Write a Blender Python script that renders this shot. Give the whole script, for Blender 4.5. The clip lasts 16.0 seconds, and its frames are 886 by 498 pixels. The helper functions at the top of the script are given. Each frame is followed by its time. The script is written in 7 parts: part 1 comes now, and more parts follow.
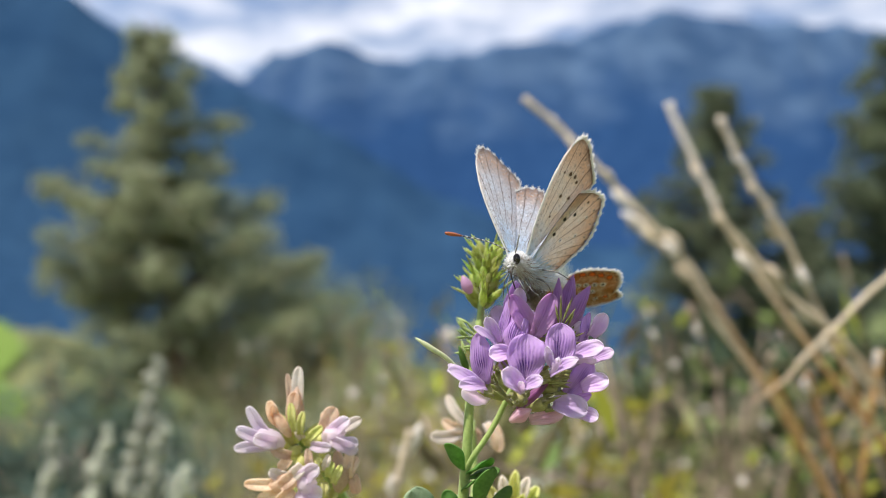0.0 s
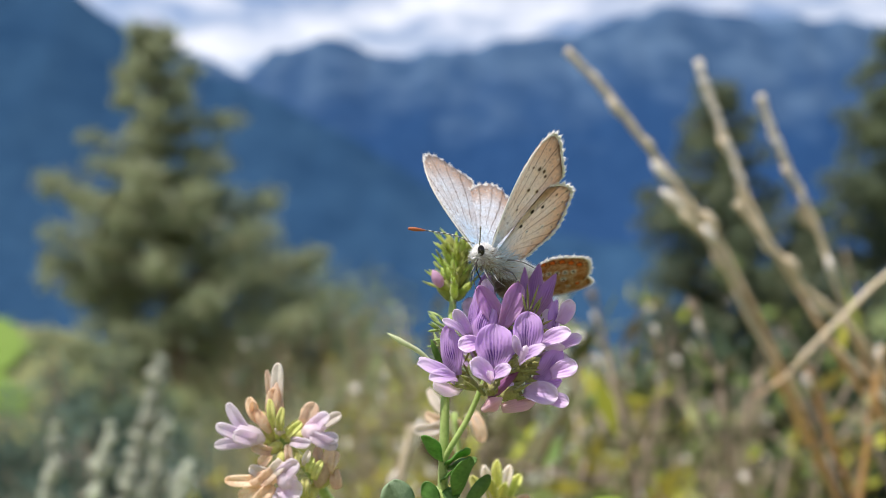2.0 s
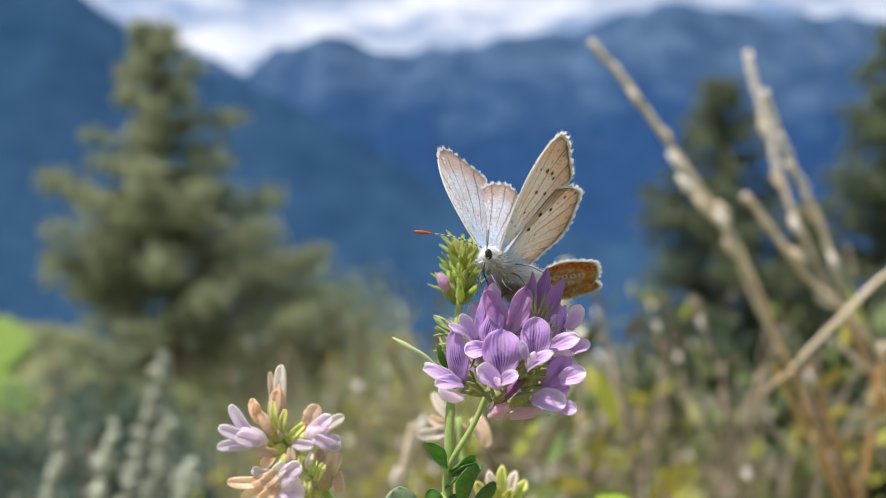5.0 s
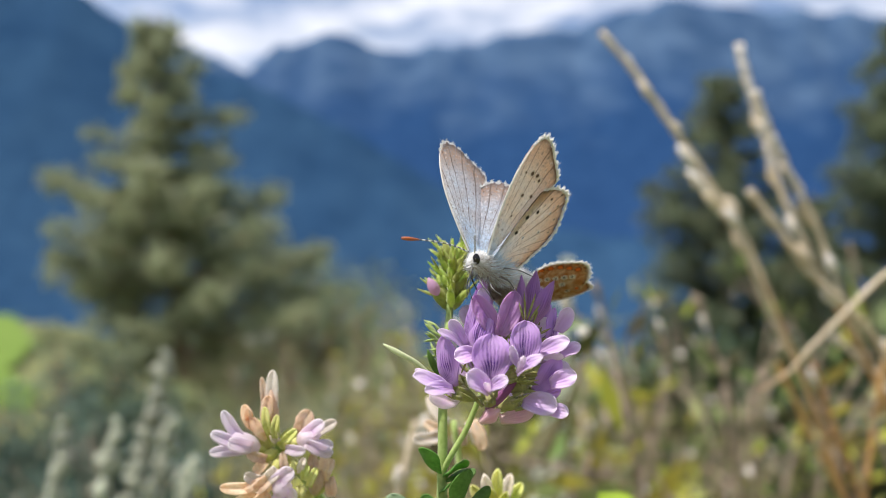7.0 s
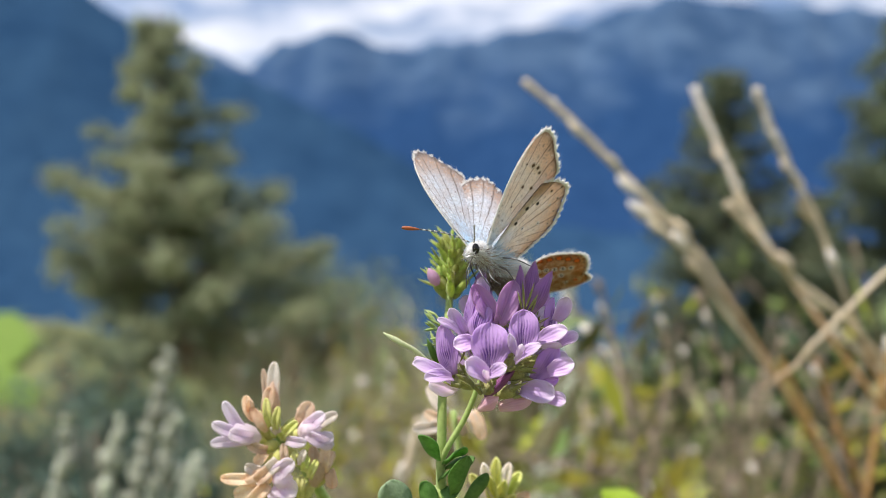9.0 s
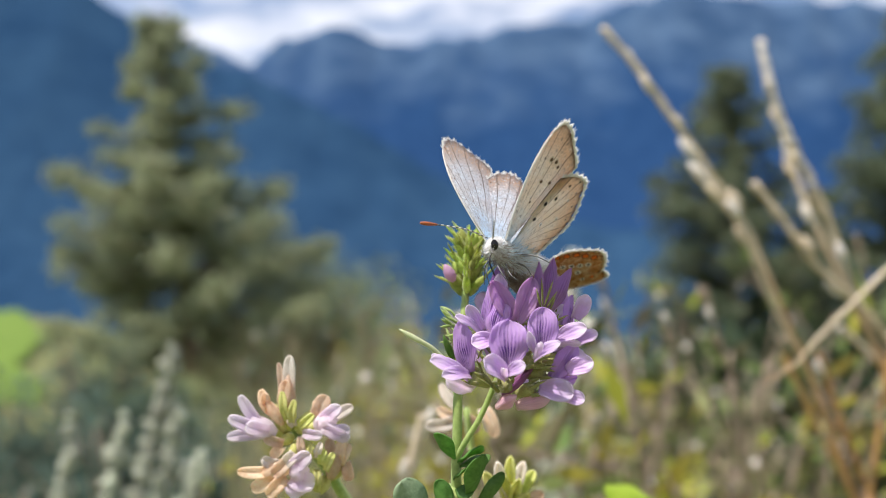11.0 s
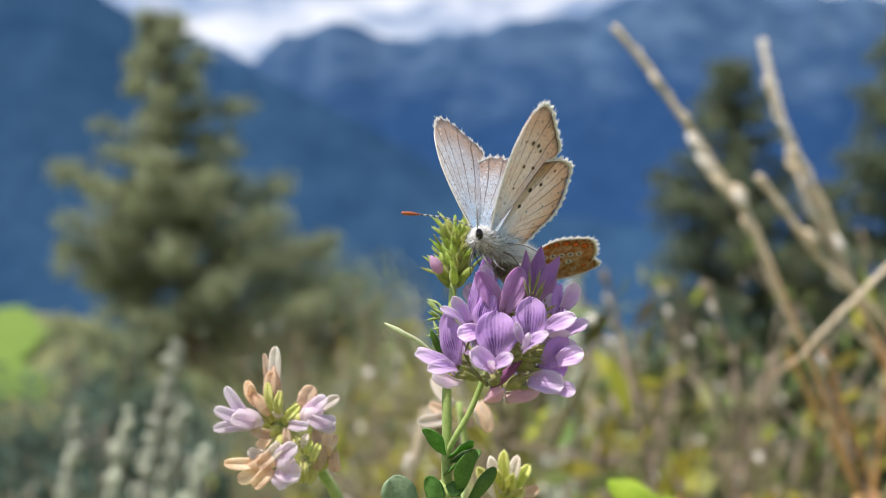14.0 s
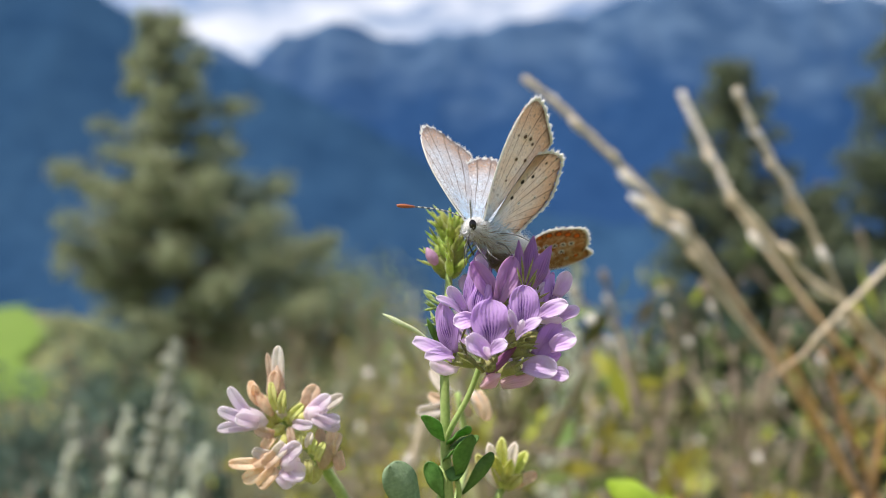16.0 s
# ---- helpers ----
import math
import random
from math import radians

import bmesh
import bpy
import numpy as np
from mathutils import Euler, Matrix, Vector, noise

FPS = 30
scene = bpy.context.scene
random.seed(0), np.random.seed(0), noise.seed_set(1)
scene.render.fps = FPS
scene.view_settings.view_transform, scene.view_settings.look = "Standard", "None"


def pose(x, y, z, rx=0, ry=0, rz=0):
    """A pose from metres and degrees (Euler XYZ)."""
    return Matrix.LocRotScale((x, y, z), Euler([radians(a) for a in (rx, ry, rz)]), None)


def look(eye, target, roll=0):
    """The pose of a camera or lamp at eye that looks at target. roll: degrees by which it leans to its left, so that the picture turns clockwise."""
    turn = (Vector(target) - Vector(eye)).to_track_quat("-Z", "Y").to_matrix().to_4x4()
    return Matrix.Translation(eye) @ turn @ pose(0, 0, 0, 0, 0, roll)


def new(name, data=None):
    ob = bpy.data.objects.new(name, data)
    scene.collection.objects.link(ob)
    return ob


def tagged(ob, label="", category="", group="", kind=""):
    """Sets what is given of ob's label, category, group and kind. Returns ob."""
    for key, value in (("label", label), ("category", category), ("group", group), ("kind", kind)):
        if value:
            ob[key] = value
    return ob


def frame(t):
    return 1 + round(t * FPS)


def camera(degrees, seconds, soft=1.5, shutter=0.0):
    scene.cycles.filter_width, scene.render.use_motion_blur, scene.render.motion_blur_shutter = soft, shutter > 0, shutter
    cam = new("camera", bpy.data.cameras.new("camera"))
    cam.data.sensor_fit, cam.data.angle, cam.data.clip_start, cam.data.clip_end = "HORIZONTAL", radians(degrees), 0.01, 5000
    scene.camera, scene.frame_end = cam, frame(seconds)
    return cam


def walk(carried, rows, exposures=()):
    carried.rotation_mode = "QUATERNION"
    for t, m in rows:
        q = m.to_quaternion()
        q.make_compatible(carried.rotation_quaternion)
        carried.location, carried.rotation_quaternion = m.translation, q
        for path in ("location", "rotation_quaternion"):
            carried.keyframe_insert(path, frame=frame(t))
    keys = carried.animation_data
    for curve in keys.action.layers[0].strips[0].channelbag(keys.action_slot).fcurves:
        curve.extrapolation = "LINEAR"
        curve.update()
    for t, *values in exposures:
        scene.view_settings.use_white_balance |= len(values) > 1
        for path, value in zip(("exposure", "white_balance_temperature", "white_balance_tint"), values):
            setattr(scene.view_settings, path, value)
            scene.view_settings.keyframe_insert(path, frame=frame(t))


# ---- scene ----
cam = camera(65.0, 16.0, soft=0.3, shutter=0.0)
cam.data.dof.use_dof = True
cam.data.dof.focus_distance = 0.0795
cam.data.dof.aperture_fstop = 14.0
cam.data.dof.aperture_blades = 0
EYE = 0.45


def aim(yaw, pitch, roll):
    return pose(0, 0, EYE, 90 + pitch, 0, yaw) @ pose(0, 0, 0, 0, 0, -roll)


walk(cam, [(t, aim(*a)) for t, *a in (
    (0, -0.528, 0.830, -0.268), (1, -0.463, 0.638, -0.211), (2, -0.411, 0.509, -0.169), (3, -0.363, 0.419, -0.135),
    (4, -0.311, 0.348, -0.102), (5, -0.252, 0.281, -0.065), (6, -0.182, 0.206, -0.021), (7, -0.099, 0.115, 0.031),
    (8, -0.004, 0.004, 0.093), (9, 0.101, -0.127, 0.164), (10, 0.211, -0.274, 0.239), (11, 0.321, -0.431, 0.315),
    (12, 0.422, -0.585, 0.387), (13, 0.505, -0.721, 0.446), (14, 0.559, -0.819, 0.483), (15, 0.568, -0.857, 0.489),
    (16, 0.519, -0.807, 0.452),
)])

# ---- light ----
world = bpy.data.worlds.new("world")
scene.world = world
world.use_nodes = True
wn, wl = world.node_tree.nodes, world.node_tree.links
wn.clear()
SUN_EL, SUN_AZ = radians(67), radians(-110)      # azimuth from +y towards +x
sky = wn.new("ShaderNodeTexSky")
sky.sky_type, sky.sun_disc = "NISHITA", False
sky.sun_elevation, sky.sun_rotation = SUN_EL, SUN_AZ
sky.altitude, sky.dust_density = 1200, 1.5
tc, sep = wn.new("ShaderNodeTexCoord"), wn.new("ShaderNodeSeparateXYZ")
wl.new(tc.outputs["Generated"], sep.inputs[0])
lift = wn.new("ShaderNodeMath"); lift.operation = "MAXIMUM"; lift.inputs[1].default_value = 0.06
wl.new(sep.outputs["Z"], lift.inputs[0])
div = wn.new("ShaderNodeVectorMath"); div.operation = "DIVIDE"
comb = wn.new("ShaderNodeCombineXYZ")
for k in range(3):
    wl.new(lift.outputs[0], comb.inputs[k])
wl.new(tc.outputs["Generated"], div.inputs[0]); wl.new(comb.outputs[0], div.inputs[1])
cn = wn.new("ShaderNodeTexNoise")
cn.inputs["Scale"].default_value, cn.inputs["Detail"].default_value, cn.inputs["Roughness"].default_value = 1.6, 6, 0.6
wl.new(div.outputs[0], cn.inputs["Vector"])
cr = wn.new("ShaderNodeValToRGB")
cr.color_ramp.elements[0].position, cr.color_ramp.elements[1].position = 0.36, 0.60
wl.new(cn.outputs["Fac"], cr.inputs["Fac"])
cmix = wn.new("ShaderNodeMixRGB")
cs = wn.new("ShaderNodeTexNoise")
cs.inputs["Scale"].default_value, cs.inputs["Detail"].default_value = 2.6, 5
wl.new(div.outputs[0], cs.inputs["Vector"])
shade = wn.new("ShaderNodeValToRGB")
shade.color_ramp.elements[0].position, shade.color_ramp.elements[1].position = 0.35, 0.65
wl.new(cs.outputs["Fac"], shade.inputs["Fac"])
tone = wn.new("ShaderNodeMixRGB")
tone.inputs["Color1"].default_value, tone.inputs["Color2"].default_value = (5.2, 5.6, 6.3, 1), (7.6, 7.8, 8.3, 1)
wl.new(shade.outputs["Color"], tone.inputs["Fac"]); wl.new(tone.outputs[0], cmix.inputs["Color2"])
wl.new(cr.outputs["Color"], cmix.inputs["Fac"]); wl.new(sky.outputs[0], cmix.inputs["Color1"])
bg, wo = wn.new("ShaderNodeBackground"), wn.new("ShaderNodeOutputWorld")
bg.inputs["Strength"].default_value = 0.095
wl.new(cmix.outputs[0], bg.inputs["Color"]); wl.new(bg.outputs[0], wo.inputs["Surface"])

sun = new("sun", bpy.data.lights.new("sun", "SUN"))
sun.data.energy, sun.data.angle, sun.data.color = 4.3, radians(0.6), (1.0, 0.93, 0.82)
SUN_DIR = Vector((math.sin(SUN_AZ) * math.cos(SUN_EL), math.cos(SUN_AZ) * math.cos(SUN_EL), math.sin(SUN_EL)))
sun.matrix_basis = look(SUN_DIR * 30, (0, 0, 0))
scene.view_settings.exposure = 0.68
scene.view_settings.use_white_balance = True
scene.view_settings.white_balance_temperature, scene.view_settings.white_balance_tint = 6440, 13


# ---- materials ----
class Nodes:
    """A small builder for a procedural material."""

    def __init__(self, name):
        self.mat = bpy.data.materials.new(name)
        self.mat.use_nodes = True
        self.t = self.mat.node_tree
        self.t.nodes.clear()
        self.out = self.t.nodes.new("ShaderNodeOutputMaterial")

    def n(self, kind, **values):
        node = self.t.nodes.new("ShaderNode" + kind)
        for key, value in values.items():
            node.inputs[key].default_value = value
        return node

    def link(self, a, b):
        self.t.links.new(a, b)

    def noise(self, scale, detail=4, coord="Object", rough=0.55):
        c = self.n("TexCoord")
        x = self.n("TexNoise", Scale=scale, Detail=detail, Roughness=rough)
        self.link(c.outputs[coord], x.inputs["Vector"])
        return x.outputs["Fac"]

    def ramp(self, fac, stops):
        r = self.n("ValToRGB")
        while len(r.color_ramp.elements) < len(stops):
            r.color_ramp.elements.new(0.5)
        for e, (p, c) in zip(r.color_ramp.elements, stops):
            e.position, e.color = p, (*c, 1)
        self.link(fac, r.inputs["Fac"])
        return r.outputs["Color"]

    def mix(self, fac, a, b, kind="MIX"):
        m = self.n("MixRGB")
        m.blend_type = kind
        for socket, value in ((m.inputs["Fac"], fac), (m.inputs["Color1"], a), (m.inputs["Color2"], b)):
            if isinstance(value, (int, float)):
                socket.default_value = value
            elif isinstance(value, tuple):
                socket.default_value = (*value, 1)
            else:
                self.link(value, socket)
        return m.outputs["Color"]

    def math(self, op, a, b=0.0, c=0.0):
        m = self.n("Math")
        m.operation = op
        for socket, value in zip(m.inputs, (a, b, c)):
            if isinstance(value, (int, float)):
                socket.default_value = value
            else:
                self.link(value, socket)
        return m.outputs[0]

    def uv(self):
        c, s = self.n("TexCoord"), self.n("SeparateXYZ")
        self.link(c.outputs["UV"], s.inputs[0])
        return s.outputs["X"], s.outputs["Y"]

    def vary(self, color, amount=0.18):
        info = self.n("ObjectInfo")
        hsv = self.n("HueSaturation")
        self.link(color, hsv.inputs["Color"])
        v = self.math("MULTIPLY_ADD", info.outputs["Random"], amount * 2, 1 - amount)
        self.link(v, hsv.inputs["Value"])
        h = self.math("MULTIPLY_ADD", info.outputs["Random"], amount * 0.12, 0.5 - amount * 0.06)
        self.link(h, hsv.inputs["Hue"])
        return hsv.outputs["Color"]

    def island(self, color, amount=0.3):
        geo, hsv = self.n("NewGeometry"), self.n("HueSaturation")
        self.link(color, hsv.inputs["Color"])
        self.link(self.math("MULTIPLY_ADD", geo.outputs["Random Per Island"], amount * 2, 1 - amount), hsv.inputs["Value"])
        self.link(self.math("MULTIPLY_ADD", geo.outputs["Random Per Island"], amount * 0.1, 0.5 - amount * 0.05), hsv.inputs["Hue"])
        return hsv.outputs["Color"]

    def done(self, color, rough=0.6, bump=None, height=0.1, dist=0.001, glow=0.0, thin=0.0, sheen=0.0, spec=0.5, thin_color=None):
        """thin: the share of light that passes through a leaf or petal."""
        p = self.n("BsdfPrincipled", Roughness=rough)
        p.inputs["Specular IOR Level"].default_value = spec
        if sheen:
            p.inputs["Sheen Weight"].default_value = sheen
        if isinstance(color, tuple):
            p.inputs["Base Color"].default_value = (*color, 1)
        else:
            self.link(color, p.inputs["Base Color"])
        if bump is not None:
            b = self.n("Bump", Strength=height, Distance=dist)
            self.link(bump, b.inputs["Height"])
            self.link(b.outputs["Normal"], p.inputs["Normal"])
        surface = p.outputs["BSDF"]
        if thin:
            tr, mx = self.n("BsdfTranslucent"), self.n("MixShader", Fac=thin)
            c = thin_color if thin_color is not None else color
            if isinstance(c, tuple):
                tr.inputs["Color"].default_value = (*c, 1)
            else:
                self.link(c, tr.inputs["Color"])
            self.link(surface, mx.inputs[1]); self.link(tr.outputs[0], mx.inputs[2])
            surface = mx.outputs[0]
        self.link(surface, self.out.inputs["Surface"])
        return self.mat


def plain(name, a, b, scale, rough=0.65, thin=0.0, vary=0.15, bump=0.15, dist=0.0005, sheen=0.0, island=0.0, coord="Object", spec=0.4):
    """Two tones of a colour mixed by noise at two scales."""
    m = Nodes(name)
    coarse, fine = m.noise(scale, 3, coord), m.noise(scale * 7, 3, coord)
    c = m.mix(m.ramp(coarse, ((0.3, (0, 0, 0)), (0.7, (1, 1, 1)))), a, b)
    c = m.mix(0.25, c, m.ramp(fine, ((0.3, tuple(v * 0.6 for v in a)), (0.7, tuple(min(1, v * 1.3) for v in b)))))
    if vary:
        c = m.vary(c, vary)
    if island:
        c = m.island(c, island)
    return m.done(c, rough, fine, bump, dist, thin=thin, sheen=sheen, spec=spec)


def petal_material(name, pale, deep, vein, tip=None, veins=15, strength=0.85, thin=0.64):
    """A petal: paler towards its base, with dark branching veins up its middle that fade towards its rim."""
    m = Nodes(name)
    u, v = m.uv()
    c = m.ramp(u, ((0.0, pale), (0.5, deep), (1.0, tip or deep)))
    c = m.mix(m.math("MULTIPLY", m.noise(500, 3), 0.35), c, pale)
    off = m.math("SUBTRACT", v, 0.5)
    fan = m.math("MULTIPLY", off, m.math("MULTIPLY_ADD", u, -0.55, 1.25))     # the veins draw together at the base
    wob = m.math("MULTIPLY_ADD", m.noise(420, 3), 1.5, -0.75)
    saw = m.math("PINGPONG", m.math("ADD", m.math("MULTIPLY", fan, veins), wob), 0.5)
    line = m.math("MULTIPLY", m.ramp(saw, ((0.0, (1, 1, 1)), (0.18, (0.9, 0.9, 0.9)), (0.36, (0, 0, 0)))), m.ramp(m.noise(800, 3), ((0.34, (0.25, 0.25, 0.25)), (0.54, (1, 1, 1)))))
    reach = m.math("ADD", u, m.math("MULTIPLY_ADD", m.noise(650, 2), 0.5, -0.25))
    fade = m.ramp(reach, ((0.1, (0.5, 0.5, 0.5)), (0.35, (1, 1, 1)), (0.62, (0.8, 0.8, 0.8)), (0.84, (0, 0, 0))))
    mid = m.ramp(m.math("ABSOLUTE", off), ((0.14, (1, 1, 1)), (0.31, (0, 0, 0))))
    c = m.mix(m.math("MULTIPLY", m.math("MULTIPLY", m.math("MULTIPLY", line, fade), mid), strength), c, vein)
    rim = m.ramp(m.math("ABSOLUTE", off), ((0.28, (0, 0, 0)), (0.5, (1, 1, 1))))
    c = m.mix(m.math("MULTIPLY", rim, 0.42), c, tip or pale)
    c = m.vary(c, 0.10)
    return m.done(c, 0.5, m.math("ADD", saw, m.noise(2500, 2)), 0.45, 0.00025, thin=thin, sheen=0.25)


def wing_material(name, base, outer, veins_color, root, fringe_band, dust=0.35, thin=0.3, band=(0.80, 0.93), gloss=0.45, edge=None, vein=0.85, transmitted=None, speckle=0.4, spec=0.3, patch=None):
    """A butterfly's wing: u runs from the root (0) to the margin (1), v from its front edge (0) to its back (1)."""
    m = Nodes(name)
    u, v = m.uv()
    scale_dust, grain = m.noise(5200, 3), m.noise(2600, 4)
    ragged = m.math("ADD", u, m.math("MULTIPLY_ADD", grain, 0.34, -0.17))
    c = m.ramp(ragged, ((0.0, root), (0.40, base), (band[0] - 0.08, base), (band[1], outer), (1.0, outer)))
    c = m.mix(m.ramp(u, ((0.935, (0, 0, 0)), (0.955, (1, 1, 1)))), c, fringe_band)
    c = m.mix(m.ramp(u, ((0.965, (0, 0, 0)), (0.980, (1, 1, 1)))), c, edge or veins_color)
    blot = m.noise(900 if patch else 420, 4)
    c = m.mix(m.math("MULTIPLY", m.ramp(blot, ((0.42, (0, 0, 0)), (0.62, (1, 1, 1)))), 0.8 if patch else 0.35), c, patch or outer)
    c = m.mix(m.math("MULTIPLY", m.ramp(scale_dust, ((0.46, (0, 0, 0)), (0.60, (1, 1, 1)))), dust), c, tuple(x * 0.45 for x in base))
    c = m.mix(m.math("MULTIPLY", m.ramp(grain, ((0.30, (1, 1, 1)), (0.42, (0, 0, 0)))), speckle), c, tuple(x * 0.35 for x in outer))
    c = m.mix(m.math("MULTIPLY", m.ramp(m.noise(2300, 3), ((0.60, (0, 0, 0)), (0.70, (1, 1, 1)))), 0.5), c, tuple(min(1.0, x * 1.6) for x in base))
    saw = m.math("PINGPONG", m.math("ADD", m.math("MULTIPLY", v, 8.0), m.math("MULTIPLY_ADD", m.noise(220, 2), 0.5, -0.25)), 0.5)
    line = m.math("MULTIPLY", m.ramp(saw, ((0.0, (1, 1, 1)), (0.028, (0.85, 0.85, 0.85)), (0.065, (0, 0, 0)))), m.ramp(m.noise(900, 3), ((0.34, (0.55, 0.55, 0.55)), (0.54, (1, 1, 1)))))
    keep = m.ramp(u, ((0.18, (0, 0, 0)), (0.4, (1, 1, 1)), (1.0, (1, 1, 1))))
    c = m.mix(m.math("MULTIPLY", m.math("MULTIPLY", line, keep), vein), c, veins_color)
    through_color = m.mix(0.35, c, transmitted) if transmitted else None
    return m.done(c, gloss, m.math("ADD", saw, scale_dust), 0.4, 0.00006, thin=thin, sheen=0.05, spec=spec, thin_color=through_color)


M_STANDARD = petal_material("lilac_petal", (0.64, 0.42, 0.74), (0.65, 0.39, 0.83), (0.14, 0.03, 0.32), (0.76, 0.53, 0.91), 11, 1.0, 0.58)
M_WING = petal_material("pale_lilac_petal", (0.76, 0.56, 0.85), (0.74, 0.53, 0.88), (0.62, 0.40, 0.78), (0.93, 0.84, 0.97), 5, 0.15, 0.52)
M_BUDPETAL = petal_material("mauve_petal", (0.70, 0.46, 0.68), (0.52, 0.27, 0.66), (0.26, 0.08, 0.4), None, 9, 0.5)
M_MAUVE = petal_material("light_mauve_petal", (0.78, 0.54, 0.76), (0.66, 0.38, 0.76), (0.42, 0.20, 0.55), None, 7, 0.3, 0.66)
M_MAGENTA = petal_material("magenta_petal", (0.50, 0.24, 0.42), (0.46, 0.16, 0.42), (0.28, 0.06, 0.3), None, 5, 0.4)
M_PINK = petal_material("pink_petal", (0.84, 0.66, 0.66), (0.84, 0.54, 0.72), (0.60, 0.36, 0.52), (0.88, 0.70, 0.78), 6, 0.35)
M_PALE = petal_material("withered_lilac_petal", (0.90, 0.80, 0.88), (0.88, 0.75, 0.92), (0.76, 0.62, 0.82), (0.95, 0.90, 0.96), 5, 0.15)
M_KEEL = petal_material("keel_petal", (0.72, 0.62, 0.72), (0.66, 0.52, 0.74), (0.5, 0.3, 0.6), None, 5, 0.2)
M_CALYX = plain("calyx_green", (0.24, 0.28, 0.06), (0.50, 0.48, 0.20), 500, 0.6, 0.45, 0.12, 0.4, 0.0002, 0.4)
M_STEM = plain("stem_green", (0.24, 0.37, 0.08), (0.42, 0.52, 0.18), 300, 0.5, 0.2, 0.05, 0.3, 0.0002, 0.3)
M_PALESTEM = plain("pale_stalk_green", (0.50, 0.58, 0.30), (0.72, 0.77, 0.52), 300, 0.55, 0.3, 0, 0.3, 0.0002, 0.4)
M_BUD = plain("bud_green", (0.40, 0.52, 0.08), (0.72, 0.77, 0.28), 400, 0.55, 0.6, 0.22, 0.3, 0.0002, 0.5)
M_LEAF = plain("leaf_green", (0.09, 0.23, 0.045), (0.20, 0.37, 0.095), 300, 0.45, 0.5, 0.25, 0.4, 0.0003)
M_PALELEAF = plain("pale_underleaf", (0.22, 0.36, 0.20), (0.36, 0.48, 0.30), 300, 0.6, 0.4, 0.1, 0.4, 0.0003)
M_FADED = plain("faded_petal", (0.86, 0.60, 0.42), (0.94, 0.82, 0.68), 350, 0.6, 0.6, 0.15, 0.4, 0.0003, 0.2)
M_CREAM = plain("cream_petal", (0.88, 0.78, 0.70), (0.94, 0.90, 0.84), 350, 0.55, 0.55, 0.1, 0.3, 0.0002, 0.2)
M_YELLOWGREEN = plain("young_flower_green", (0.56, 0.60, 0.12), (0.84, 0.80, 0.38), 350, 0.55, 0.4, 0.2, 0.3, 0.0002, 0.2)

M_UPPER = wing_material("wing_upper_silver_blue", (0.66, 0.72, 0.82), (0.46, 0.29, 0.20), (0.10, 0.065, 0.05), (0.36, 0.66, 0.98), (0.26, 0.17, 0.12), 0.7, 0.2, (0.76, 0.90), transmitted=(0.94, 0.90, 0.86), speckle=1.0, vein=1.0)
M_UNDER = wing_material("wing_under_beige", (0.99, 0.88, 0.76), (0.99, 0.80, 0.62), (0.26, 0.15, 0.08), (0.60, 0.68, 0.76), (0.78, 0.62, 0.48), 0.28, 0.85, edge=(0.40, 0.28, 0.20), vein=0.7, speckle=0.7)
M_UPPER_F = wing_material("wing_upper_brown", (0.20, 0.11, 0.06), (0.30, 0.14, 0.05), (0.05, 0.03, 0.02), (0.15, 0.09, 0.06), (0.2, 0.1, 0.05), 0.3, 0.25)
M_UNDER_F = wing_material("wing_under_brown_orange", (0.46, 0.19, 0.065), (0.60, 0.28, 0.10), (0.88, 0.74, 0.54), (0.30, 0.17, 0.09), (0.16, 0.07, 0.03), 0.4, 0.55, band=(0.60, 0.75), gloss=0.8, edge=(0.85, 0.74, 0.56), vein=0.9, spec=0.05, patch=(0.86, 0.66, 0.42))
M_FRINGE = plain("white_fringe", (0.84, 0.84, 0.83), (0.93, 0.93, 0.91), 800, 0.7, 0.45, 0, 0.1)
M_FUR = plain("grey_fur", (0.58, 0.60, 0.63), (0.90, 0.90, 0.90), 900, 0.7, 0.5, 0, 0.3, 0.0002, 0.6, island=0.4)
M_SKIN = plain("grey_body", (0.42, 0.42, 0.43), (0.62, 0.61, 0.60), 900, 0.8, 0, 0, 0.4, 0.0002, 0.4)
M_FUR_BLUE = plain("blue_fur", (0.42, 0.56, 0.68), (0.62, 0.72, 0.80), 900, 0.8, 0.3, 0, 0.3, 0.0002, 0.6, island=0.3)
M_FUR_DARK = plain("brown_fur", (0.10, 0.07, 0.05), (0.25, 0.18, 0.13), 900, 0.8, 0.1, 0, 0.3, 0.0002, 0.5, island=0.3)
M_EYE = plain("eye_black", (0.006, 0.005, 0.005), (0.014, 0.012, 0.012), 900, 0.12, 0, 0, 0.05)
M_BLACK = plain("spot_black", (0.012, 0.01, 0.01), (0.03, 0.02, 0.02), 900, 0.7, 0, 0, 0.1)
M_ORANGE = plain("spot_orange", (0.82, 0.14, 0.015), (0.90, 0.22, 0.03), 900, 0.7, 0.3, 0, 0.1)
M_CLUB = plain("antenna_orange", (0.26, 0.06, 0.02), (0.42, 0.12, 0.04), 900, 0.5, 0, 0, 0.1)
M_LEG = plain("leg_grey", (0.03, 0.03, 0.035), (0.25, 0.25, 0.26), 1800, 0.6, 0, 0, 0.2)

M_STRAW = plain("dry_straw", (0.46, 0.37, 0.24), (0.74, 0.65, 0.50), 40, 0.5, 0.12, 0.12, 0.4, 0.0004)
M_STRAW_DARK = plain("old_straw", (0.30, 0.16, 0.055), (0.48, 0.29, 0.115), 40, 0.55, 0.1, 0.15, 0.4, 0.0004)


